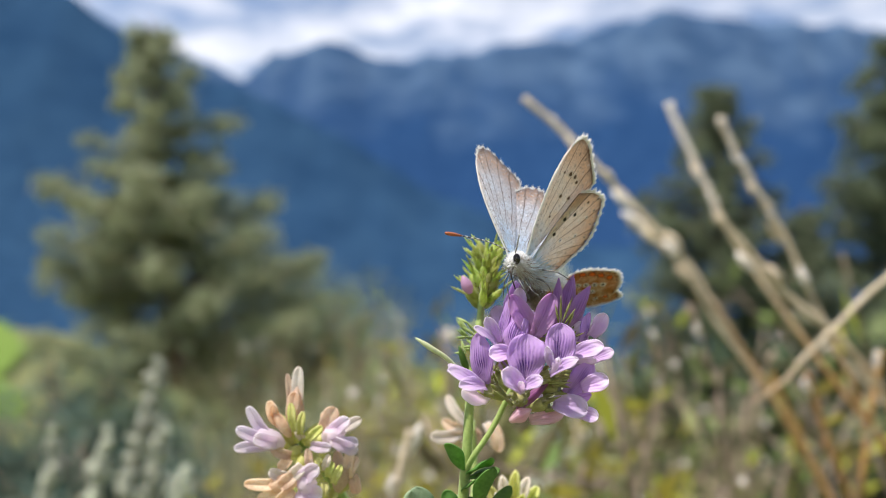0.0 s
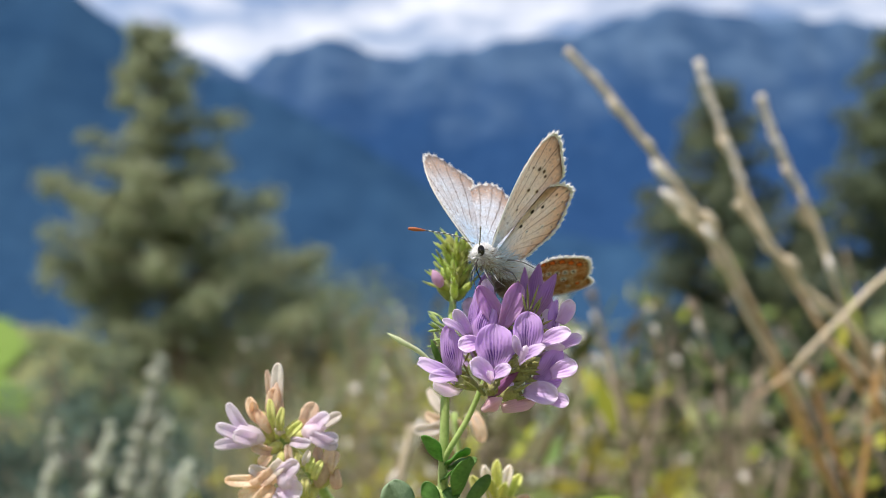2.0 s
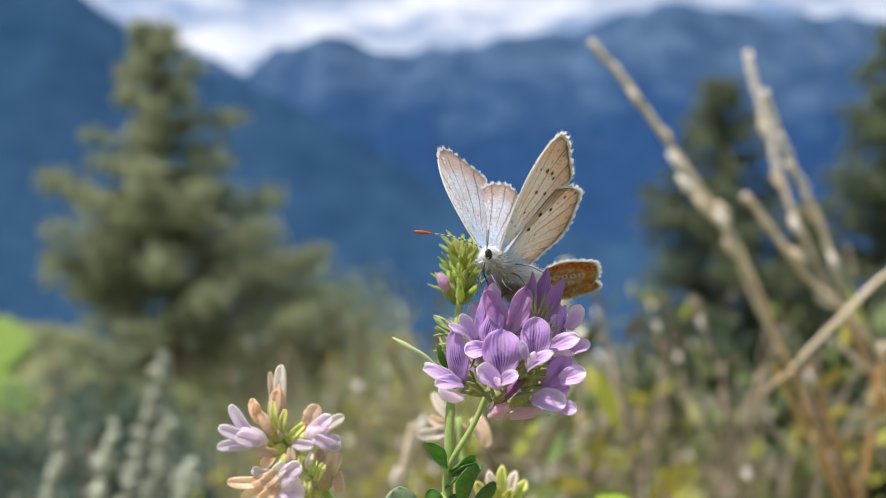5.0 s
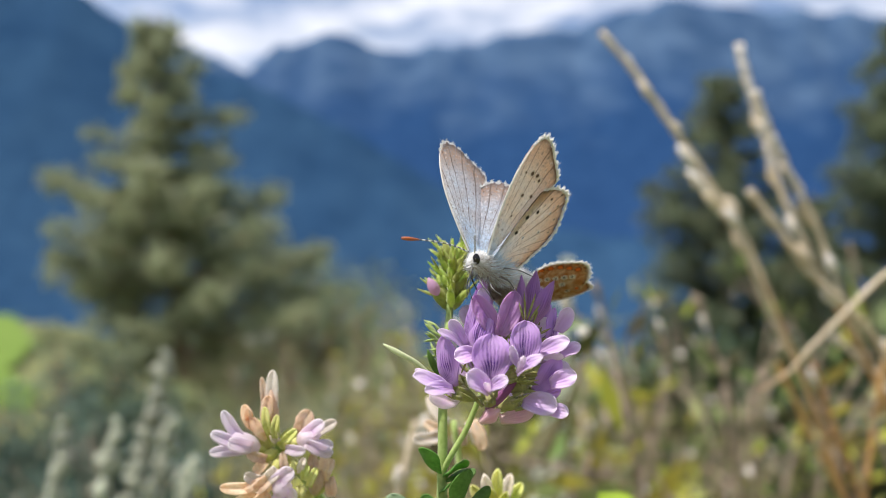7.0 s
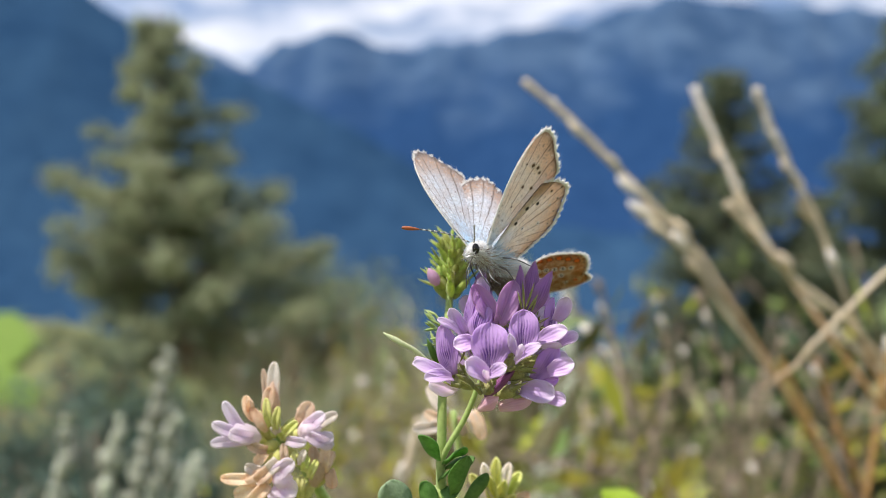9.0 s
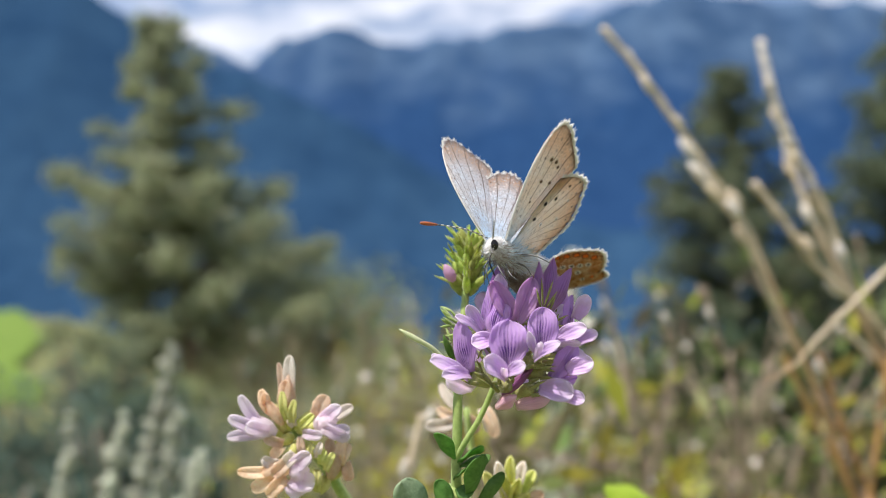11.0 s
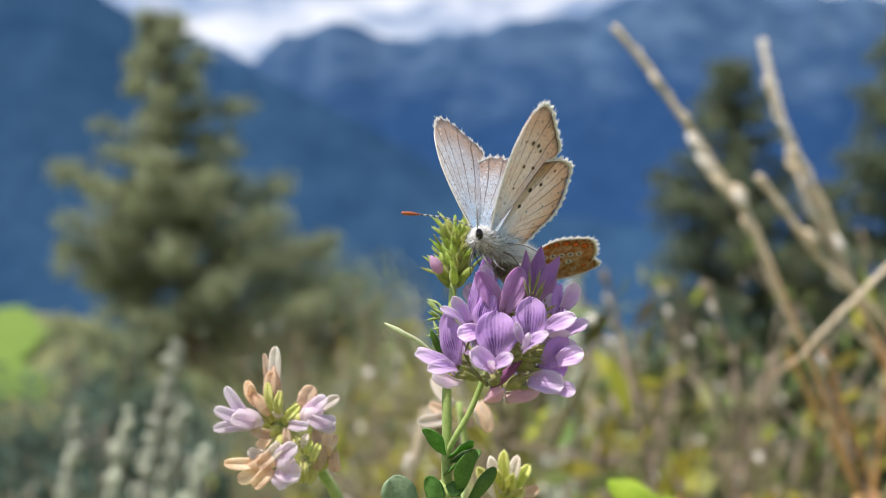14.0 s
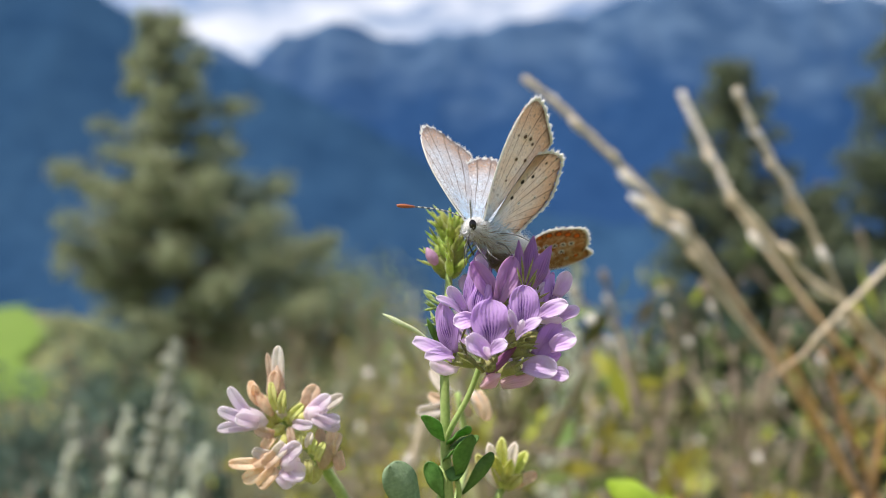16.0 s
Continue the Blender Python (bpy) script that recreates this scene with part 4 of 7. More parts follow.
part("lower_stem", build("lower_stem", *tube(smooth_line((V(0, 0, -0.004), low * (0.4, 0.4, 0.5), low), 16), (1.9 * MM, 1.35 * MM), 10)[:2], M_STEM), plant)

AXIS = smooth_line(((-1.85, 3.09, -4.44), (0.32, 3.00, 0.02), (3.33, 2.88, 6.11), (5.67, 2.79, 10.84)), 60)
AXIS_UP = unit(AXIS[-1] - AXIS[0])


def add_floret(base, mouth, kind, size, up):
    """One pea flower: base is where its stalk leaves the axis, mouth where its petals part (mm)."""
    m, base = V(mouth), V(base)
    d = m - base
    start = m - unit(d) * 5.0 * size
    x = basis(start * MM, d, up, size)
    part("calyx", CALYX, shoot, x)
    i = max(0, int(np.argmin(np.linalg.norm(AXIS - base, axis=1))) - 3)
    tail = smooth_line((AXIS[i], (AXIS[i] + start) / 2 + AXIS_UP * 0.2, start), 6) * MM
    part("pedicel", build("pedicel", *tube(tail, 0.26 * MM, 6)[:2], M_CALYX), shoot)
    part("standard_petal", STANDARDS[0 if kind == "open" else 1], shoot, x)
    for w in WINGS[0 if kind == "open" else 1]:
        part("wing_petal", w, shoot, x)
    part("keel", KEEL, shoot, x)


# florets on the far side of the head
for base, mouth, kind, size, up in (
        ((-0.05, 6.00, 0.16), (-2.02, 6.98, 2.79), "half", 0.85, (0, 0, 1)),
        ((2.02, 5.91, 5.06), (0.57, 8.88, 7.94), "half", 0.8, (0, 0, 1)),
        ((5.52, 5.89, 4.37), (8.68, 8.83, 6.17), "open", 0.8, (0, 0, 1)),
        ((5.02, 4.94, 1.05), (8.93, 7.90, 1.27), "half", 0.85, (0, 0, 1)),
        ((1.70, 5.99, -0.53), (3.19, 10.99, -1.47), "half", 0.85, (0, 0, 1)),
        ((3.43, 5.93, 2.97), (5.08, 10.90, 3.72), "open", 0.8, (0, 0, 1))):
    add_floret(base, mouth, kind, size, up)


def spindle(base, tip, r, mat, name, parent, sides=7, bend=0.0, label=""):
    """A pointed bud, pod or leaflet stalk between two points (mm)."""
    a, b = V(base), V(tip)
    mid = (a + b) / 2 + V(0, -1, 0) * bend
    pts = smooth_line((a, mid, b), 8) * MM
    return part(name, build(name, *tube(pts, np.array((0.35, 0.95, 1.0, 0.75, 0.08)) * r * MM, sides)[:2], mat), parent, label=label)


# florets on the near side, petal by petal: base and tip (mm), width, the way it faces, how its sides fold, how far it bows
for name, mat, base, tip, wide, face, fold, bow in (
        ("standard_petal", M_STANDARD, (0.90, -4.60, 2.52), (1.39, -3.20, 7.35), 4.28, (0, -1, 0.25), 0.16, 0.5),
        ("wing_petal", M_WING, (0.69, -5.00, 1.50), (-1.75, -6.60, 3.74), 2.08, (-0.3, -0.8, 0.6), -0.3, 0.5),
        ("wing_petal", M_WING, (0.57, -5.00, 1.63), (2.67, -6.40, 2.80), 1.45, (0.3, -0.8, 0.6), -0.3, 0.5),
        ("keel", M_PALE, (0.59, -5.20, 1.11), (0.29, -6.60, 2.67), 0.75, (-0.2, -0.9, 0.4), -0.6, 0.2),
        ("standard_petal", M_STANDARD, (4.69, -3.90, 3.81), (5.32, -2.40, 8.44), 3.46, (0.05, -1, 0.25), 0.16, 0.4),
        ("wing_petal", M_WING, (4.33, -4.20, 3.38), (3.36, -5.00, 6.20), 1.01, (-0.6, -0.8, 0.2), -0.3, 0.3),
        ("wing_petal", M_WING, (3.81, -4.20, 3.03), (6.52, -6.00, 4.93), 1.38, (0.1, -0.7, 0.7), -0.3, 0.4),
        ("keel", M_PALE, (3.79, -4.40, 3.07), (4.57, -5.60, 5.05), 0.82, (-0.1, -0.8, 0.5), -0.5, 0.2),
        ("standard_petal", M_STANDARD, (-3.34, -2.60, 1.66), (-4.03, -2.00, 7.28), 2.89, (-0.5, -0.85, 0.2), -0.45, 0.5),
        ("wing_petal", M_WING, (-3.44, -2.80, 1.06), (-7.45, -4.60, 3.49), 2.01, (-0.1, -0.6, 0.8), -0.3, 0.5),
        ("wing_petal", M_WING, (-3.22, -3.20, 1.51), (-6.22, -5.40, 1.91), 1.64, (0, -0.8, 0.6), -0.35, 0.4),
        ("keel", M_WING, (-3.84, -1.80, 1.67), (-7.32, -1.60, 3.69), 1.13, (-0.2, -0.7, 0.6), -0.3, 0.2),
        ("wing_petal", M_PALE, (-2.80, -1.60, -0.36), (-5.77, -3.00, 1.11), 1.64, (-0.2, -0.8, -0.3), -0.4, 0.3),
        ("standard_petal", M_STANDARD, (-0.55, -2.00, 5.48), (1.24, -0.80, 9.83), 2.89, (-0.5, -0.85, 0.3), -0.4, 0.4),
        ("standard_petal", M_STANDARD, (-1.55, -0.40, 5.19), (-0.40, 0.40, 11.08), 1.64, (-0.8, -0.5, 0.2), -0.5, 0.3),
        ("wing_petal", M_WING, (-1.79, -1.20, 5.83), (-4.50, -2.60, 7.94), 1.38, (-0.1, -0.6, 0.8), -0.3, 0.3),
        ("wing_petal", M_WING, (-1.38, -0.60, 5.99), (-3.03, -1.60, 9.04), 1.38, (-0.3, -0.8, 0.5), -0.3, 0.3),
        ("wing_petal", M_WING, (-0.33, -2.20, 5.11), (-2.84, -3.40, 4.98), 1.89, (-0.2, -0.9, 0.4), -0.3, 0.3),
        ("standard_petal", M_MAUVE, (2.32, -1.40, 6.91), (-0.17, -1.20, 11.55), 2.33, (-0.2, -1, 0.3), 0.35, 0.3),
        ("standard_petal", M_MAUVE, (2.36, -1.70, 6.94), (4.51, -0.90, 11.65), 2.64, (0.35, -1, 0.2), 0.3, 0.4),
        ("wing_petal", M_WING, (1.04, 0.40, 9.68), (0.85, 0.20, 12.27), 1.38, (0, -1, 0.3), -0.3, 0.2),
        ("bud_petal", M_BUDPETAL, (4.20, -0.90, 8.43), (4.49, -0.60, 11.90), 0.88, (-0.2, -1, 0.1), -0.9, 0.2),
        ("bud_petal", M_BUDPETAL, (4.75, -1.00, 8.15), (5.37, -0.50, 13.47), 1.32, (-0.3, -1, 0.1), -0.9, 0.3),
        ("bud_petal", M_BUDPETAL, (5.94, -0.30, 8.15), (7.21, 0.50, 13.81), 2.01, (0, -1, 0.1), -0.9, 0.3),
        ("bud_petal", M_BUDPETAL, (6.39, -0.70, 7.77), (9.06, 0.10, 12.53), 2.14, (0.4, -1, 0.1), -0.9, 0.6),
        ("standard_petal", M_STANDARD, (7.86, -0.50, 4.67), (9.01, 0.10, 9.45), 1.89, (0.75, -0.65, 0.2), -0.45, 0.3),
        ("wing_petal", M_WING, (9.09, -0.50, 6.81), (10.42, -1.20, 9.52), 1.76, (0.3, -0.9, 0.3), -0.3, 0.3),
        ("wing_petal", M_WING, (6.59, -1.70, 4.58), (9.91, -3.00, 6.02), 1.89, (0.1, -0.8, 0.6), -0.35, 0.4),
        ("wing_petal", M_WING, (9.20, -1.30, 4.18), (11.26, -2.00, 5.32), 1.38, (0.2, -0.8, 0.6), -0.3, 0.3),
        ("keel", M_PALE, (6.61, -1.40, 4.22), (9.27, -2.40, 4.21), 1.01, (0.1, -0.8, -0.2), -0.4, 0.2),
        ("standard_petal", M_PALE, (5.95, -0.30, 6.06), (8.24, 0.20, 8.30), 1.89, (0.2, -1, 0.2), -0.4, 0.3),
        ("standard_petal", M_STANDARD, (5.93, -2.50, 0.47), (8.96, -1.90, 3.90), 2.52, (0.45, -0.85, 0.3), -0.4, 0.4),
        ("wing_petal", M_WING, (7.57, -2.50, 1.27), (10.35, -3.20, 2.37), 1.89, (0.1, -0.9, 0.4), -0.3, 0.4),
        ("wing_petal", M_WING, (4.42, -2.50, -0.46), (7.99, -3.40, -1.10), 2.39, (0, -0.9, 0.4), -0.35, 0.5),
        ("wing_petal", M_WING, (7.12, -2.70, -1.58), (9.24, -3.20, -1.78), 1.57, (0.1, -0.9, 0.4), -0.3, 0.3),
        ("standard_petal", M_STANDARD, (4.99, -1.90, -0.61), (8.76, -1.90, 0.45), 1.76, (0.1, -0.9, 0.5), -0.3, 0.3),
        ("bud_petal", M_MAGENTA, (0.30, -2.90, -1.03), (4.07, -2.30, 2.01), 1.07, (-0.2, -1, 0.3), -0.9, 0.3),
        ("bud_petal", M_PINK, (-0.54, -2.90, -2.37), (1.83, -3.60, -0.90), 1.64, (0, -1, 0.3), -0.9, 0.4),
        ("faded_petal", M_PINK, (1.81, -1.90, -2.48), (5.62, -2.60, -1.52), 1.76, (0.1, -1, 0.2), -0.4, 0.4)):
    a, b = V(base), V(tip)
    broad, bud = name == "standard_petal", name == "bud_petal"
    curve = (a, a + (b - a) * 0.5 + unit(face) * bow, b)
    fold *= -1.1 if name == "wing_petal" else 1.0
    wide *= 1.08 if name == "wing_petal" else 1.0
    part(name, petal_piece(name, curve, wide, fold, face, 0.09, mat, 21, 15, 0.48 if broad else 0.42 if bud else 0.58, 0.0,
                           0.5 if broad else 0.4 if bud else 0.6, 0.2 if broad else 0.0, 1.7 if bud else 2.1, 0.85 if bud else 0.58), shoot)
for base, mouth, size in (
        ((0.67, -0.50, -1.57), (0.70, -4.20, 0.73), 0.72),
        ((-0.37, -0.40, -0.48), (-3.23, -2.80, 1.31), 0.8),
        ((1.88, -0.40, 1.21), (3.97, -3.80, 2.96), 0.75),
        ((2.47, -0.80, 0.73), (5.66, -2.60, 1.40), 0.78),
        ((2.65, -1.20, 2.28), (6.05, -2.30, 2.08), 0.75),
        ((1.68, -1.20, -1.21), (4.54, -2.60, -0.44), 0.78),
        ((0.52, 0.00, 3.32), (-1.20, -1.60, 5.21), 0.7),
        ((2.50, 0.00, 4.65), (2.31, -1.20, 6.50), 0.72),
        ((4.80, 0.20, 5.67), (4.68, -0.90, 7.89), 0.68),
        ((5.60, 0.20, 5.76), (5.90, -0.40, 7.77), 0.66),
        ((5.98, 0.20, 5.60), (6.42, -0.80, 7.52), 0.7),
        ((4.83, 0.00, 4.25), (6.75, -1.40, 4.47), 0.75),
        ((5.05, 0.20, 5.39), (6.87, -0.30, 6.27), 0.7)):
    a, b = V(base), V(mouth)
    part("calyx", CALYX, shoot, basis((b - unit(b - a) * 4.0 * size) * MM, b - a, UPZ, size))
    root_ = AXIS[int(np.argmin(np.linalg.norm(AXIS - a, axis=1)))]
    part("pedicel", build("pedicel", *tube(smooth_line((root_, (root_ + a) / 2 + AXIS_UP * 0.2, b - unit(b - a) * 3.6 * size), 6) * MM, 0.24 * MM, 6)[:2], M_CALYX), shoot)
for base, tip in (
        ((5.56, -1.40, 8.40), (6.71, -1.80, 11.44)),
        ((5.43, -1.40, 8.41), (5.41, -1.60, 11.70)),
        ((5.81, -1.40, 8.26), (7.10, -1.70, 10.13)),
        ((5.23, -1.40, 8.29), (4.74, -1.80, 10.53)),
        ((6.21, -1.20, 8.02), (6.87, -1.70, 9.51)),
        ((-0.65, -2.60, -0.15), (-2.49, -3.60, 1.29)),
        ((3.10, -3.40, 2.44), (6.26, -3.60, 3.30)),
        ((3.41, -3.20, 1.95), (6.34, -3.40, 2.00)),
        ((3.28, -3.20, -0.25), (5.15, -3.80, 0.64)),
        ((6.47, -1.00, 6.56), (8.21, -1.40, 7.35)),
        ((6.45, -1.00, 6.11), (8.01, -1.40, 6.20)),
        ((-2.15, -1.00, 2.85), (-1.36, -1.60, 4.51)),
        ((-1.55, -1.40, 1.08), (-2.36, -2.00, 3.02))):
    spindle(base, tip, 0.15, M_CALYX, "calyx_tooth", shoot, 5)


# the cluster of green buds
BUD_AXIS = smooth_line(((-3.25, 7.93, 7.29), (-2.66, 9.38, 10.06), (-2.24, 10.33, 13.31), (-1.93, 10.78, 16.40)), 30)
gen = np.random.default_rng(17)
for k in range(52):
    f = (k / 52) ** 0.9
    c = BUD_AXIS[int(7 + 20 * f)]
    a = k * 2.4 + gen.normal() * 0.25
    out = V(math.cos(a), math.sin(a), 0)
    L = gen.uniform(2.2, 3.8) * (1.0 - 0.1 * f)
    flare = (0.95 - 0.65 * f) * gen.uniform(0.7, 1.3)
    base = c + out * 0.4
    tip = base + (out * flare + V(gen.normal() * 0.12, 0, 1.0)) * L * 0.8
    spindle(base, tip, gen.uniform(0.46, 0.66), M_BUD, "bud", shoot)
    for q in range(2):
        end = tip + unit(tip - base) * gen.uniform(0.6, 1.3) + out * gen.uniform(-0.2, 0.9) + gen.normal(size=3) * 0.25
        spindle(tip - (tip - base) * 0.3, end, 0.17, M_BUD, "calyx_tooth", shoot, 5, gen.uniform(-0.2, 0.2))
spindle((-4.34, 7.88, 11.22), (-5.43, 7.86, 13.50), 0.75, M_BUDPETAL, "pink_bud", shoot, label="pink opening bud")
for k in range(16):
    c = V((-4.53, 4.96, 5.84)) + V(gen.uniform(-0.6, 1.2), gen.uniform(-1, 1), gen.uniform(-2, 2.0))
    a = gen.uniform(-1.2, 1.2)
    spindle(c, c + V(-math.cos(a) * 1.6, gen.uniform(-0.8, 0.8), 0.6 + math.sin(a) * 1.3), 0.2, M_STEM, "bract", shoot, 5)
part("leaf_stalk", build("leaf_stalk", *tube(smooth_line(((-5.72, 4.03, 1.72), (-7.45, 3.42, 3.71), (-9.35, 3.01, 4.97), (-11.17, 3.01, 6.17)), 12) * MM, (0.34 * MM, 0.30 * MM, 0.28 * MM, 0.36 * MM, 0.08 * MM), 7)[:2], M_PALESTEM), shoot, label="pale green leaf stalk")
spindle((-4.83, 4.02, 1.86), (-5.97, 2.98, 5.25), 0.45, M_LEAF, "leaf_stalk", shoot)


def leaflet(base, tip, wide, mat, face, parent, name="leaflet", fold=-0.35, tipness=0.6, thick=0.16):
    a, b = V(base), V(tip)
    mid = (a + b) / 2 + unit(face) * 0.08 * np.linalg.norm(b - a)
    return part(name, petal_piece(name, (a, mid, b), wide, fold, face, thick, mat, 15, 9, tipness), parent)


for base, tip, wide, face in (
        ((-5.19, 4.20, -10.29), (-7.17, 1.15, -5.89), 2.3, (-0.6, -1, 0.3)),
        ((-5.05, 4.20, -10.56), (-2.37, 0.13, -7.36), 2.4, (0.3, -0.5, 1)),
        ((-4.91, 4.20, -10.84), (-1.14, 2.15, -9.39), 2.0, (0.1, -0.7, 1)),
        ((-4.13, 3.25, -14.50), (-2.23, 0.14, -8.40), 3.0, (0.7, -1, 0.1)),
        ((-8.69, 0.33, -17.01), (-11.38, -1.75, -10.37), 4.0, (0.2, -1, 0.4)),
        ((-6.00, 3.30, -16.53), (-7.38, 3.24, -12.02), 2.2, (-0.2, -1, 0.2)),
        ((-3.59, 4.27, -16.56), (0.49, 4.17, -11.90), 1.6, (0.4, -1, 0.6)),
        ((-5.65, 4.23, -12.48), (-3.99, 1.18, -10.15), 1.4, (0.2, -0.6, 1)),
        ((-5.44, 4.24, -13.16), (-3.65, 2.23, -13.80), 2.0, (0.2, -0.8, 0.6))):
    leaflet(base, tip, wide, M_PALELEAF if wide > 3.5 else M_LEAF, face, shoot)
part("leaf_stalk", build("leaf_stalk", *tube(smooth_line(((-5.42, 4.32, -18.62), (-7.36, 2.34, -18.81), (-8.69, 0.33, -17.01)), 8) * MM, 0.35 * MM, 6)[:2], M_STEM), shoot)
part("leaf_stalk", build("leaf_stalk", *tube(smooth_line(((-5.27, 4.34, -20.33), (-4.06, 4.28, -16.57), (-4.13, 3.25, -14.50)), 8) * MM, 0.35 * MM, 6)[:2], M_STEM), shoot)


def strap(base, tip, wide, mat, parent, name="withered_petal", curl=0.8, fold=0.32, face=(0, -1, 0.2)):
    """A limp or rolled petal from base to tip (mm), bent on the way."""
    a, b = V(base), V(tip)
    d = b - a
    mid = a + d * 0.5 + unit(np.cross(d, (0, 1, 0))) * curl * 0.5 + V(0, -0.4, 0)
    return part(name, petal_piece(name, (a, mid, b), wide, fold, face, 0.2, mat, 13, 9, 0.66, 0.0, 0.82, 0.14, 2.2, 0.5), parent)


# withered flowers on the same shoot, behind the stem and low beside it
for base, tip, w, mt in (((-4.05, 24.17, -9.01), (-6.93, 25.14, -5.00), 1.5, M_CREAM), ((-4.38, 24.18, -9.69), (-7.60, 24.20, -8.52), 1.6, M_FADED), ((-4.72, 24.20, -10.28), (-9.43, 22.24, -10.39), 1.9, M_CREAM),
                         ((-4.38, 24.20, -10.70), (-7.94, 23.23, -10.30), 1.6, M_FADED), ((-0.50, 24.14, -8.83), (0.61, 23.19, -12.94), 1.9, M_FADED), ((-1.18, 24.14, -8.83), (-0.15, 24.18, -12.37), 1.5, M_CREAM),
                         ((-3.23, 25.18, -10.10), (-1.94, 25.20, -12.65), 1.5, M_FADED)):
    strap(base, tip, w, mt, shoot, "withered_petal")
part("side_stem", build("side_stem", *tube(smooth_line(((-5.41, 4.34, -19.98), (-2.93, 22.29, -17.65), (-3.29, 24.16, -8.59)), 12) * MM, 0.5 * MM, 6)[:2], M_STEM), shoot)
for k, (px_, mt) in enumerate((((-1.09, 16.25, -16.15), M_YELLOWGREEN), ((0.53, 15.21, -14.58), M_CREAM), ((2.22, 15.18, -13.96), M_YELLOWGREEN), ((3.90, 16.18, -15.04), M_CREAM), ((5.30, 17.19, -16.61), M_YELLOWGREEN),
                               ((-0.41, 13.24, -16.07), M_CREAM), ((3.11, 14.21, -16.54), M_YELLOWGREEN), ((1.10, 13.22, -15.60), M_YELLOWGREEN), ((6.26, 17.23, -19.52), M_FADED), ((4.27, 14.23, -18.45), M_YELLOWGREEN))):
    root_ = V((1.93, 17.29, -21.12))
    strap(root_ + (V(px_) - root_) * 0.2, root_ + (V(px_) - root_) * 1.1, 1.5, mt, shoot, "young_petal", 0.3, 0.9)
    spindle(root_, root_ + (V(px_) - root_) * 0.55, 0.6, M_YELLOWGREEN, "calyx", shoot)
part("side_stem", build("side_stem", *tube(smooth_line(((-5.41, 4.36, -21.35), (-1.05, 14.36, -24.20), (1.93, 17.28, -20.73)), 12) * MM, 0.6 * MM, 6)[:2], M_STEM), shoot)


# a sunlit leaf on a low sprig of its own
TWIG_FOOT = rooted(V((0.0476, 0.1500, 0.3925)))
sprig = thing("clover_sprig", "sunlit yellow-green clover leaf on a thin stalk", "leaf", pose(*TWIG_FOOT))
leaf_base = (V((0.0464, 0.1500, 0.3928)) - TWIG_FOOT) / MM
leaf_tip = (V((0.0329, 0.1460, 0.3979)) - TWIG_FOOT) / MM
leaflet(leaf_base, leaf_tip, 7.0, M_BRIGHTLEAF, (0.1, -0.6, 1), sprig, "leaf")
leaflet(leaf_base, leaf_base + V(4, 7, -2), 3.5, M_BRIGHTLEAF, (0.1, -0.4, 1), sprig, "leaf")
part("stalk", build("stalk", *tube(smooth_line((V(0, 0, -0.003), V(0.003, 0.002, leaf_base[2] * MM * 0.6), leaf_base * MM), 10), (0.0009, 0.0006), 6)[:2], M_STEM), sprig)


# ---- the withered flower head beside it ----
ANCHOR_2 = V((-17.91, 92.40, 434.95)) * MM
FOOT_2 = rooted(ANCHOR_2 + V(0.006, 0, 0))
plant_2 = thing("alfalfa_plant", "withering alfalfa flower head, faded peach and pale lilac", "flower", pose(*FOOT_2))
sp = smooth_line(((8.33, 3.51, -40.20), (7.48, 3.27, -23.22), (5.27, 2.20, -17.10), (2.51, 1.16, -12.62), (0.23, 1.14, -9.98), (-0.84, 1.13, -8.10)), 30) * MM
shoot_2 = part("flowering_shoot", build("flowering_shoot", *tube(sp, (0.9 * MM, 0.8 * MM, 0.6 * MM, 0.4 * MM), 8)[:2], M_STEM), plant_2, pose(*(ANCHOR_2 - FOOT_2)))
low2 = V((8.33, 3.50, -39.89)) * MM + ANCHOR_2 - FOOT_2
part("lower_stem", build("lower_stem", *tube(smooth_line((V(0, 0, -0.004), low2 * (0.4, 0.4, 0.5), low2), 12), (1.6 * MM, 0.95 * MM), 8)[:2], M_STEM), plant_2)
for base, tip, r in (((-0.48, 0.14, -9.35), (-0.01, -0.94, -4.27), 0.95), ((-0.93, 0.15, -9.72), (-2.07, -0.90, -5.54), 0.9), ((-1.07, 0.16, -10.10), (-3.88, -1.84, -8.54), 0.75), ((0.27, 0.13, -9.19), (3.55, -0.94, -6.25), 0.85),
                     ((0.57, 0.13, -9.49), (4.67, -1.93, -7.92), 0.85), ((0.12, 0.14, -10.09), (-1.39, -1.84, -10.43), 0.8), ((0.87, 0.14, -10.24), (2.02, -2.84, -12.30), 0.75), ((1.40, 0.14, -10.68), (3.76, -2.86, -12.29), 0.75),
                     ((2.53, 0.15, -12.17), (5.79, -1.88, -12.30), 0.9), ((4.03, 0.16, -13.81), (6.67, -1.86, -13.61), 1.0), ((1.02, 0.14, -10.46), (-0.00, -2.82, -12.53), 0.8), ((5.16, 0.18, -15.90), (7.13, -0.88, -12.74), 0.8),
                     ((4.63, 0.18, -15.15), (3.98, -1.79, -17.21), 0.8), ((2.15, 0.15, -12.02), (0.87, -2.81, -13.75), 0.8)):
    spindle(base, tip, r, M_YELLOWGREEN, "calyx", shoot_2)
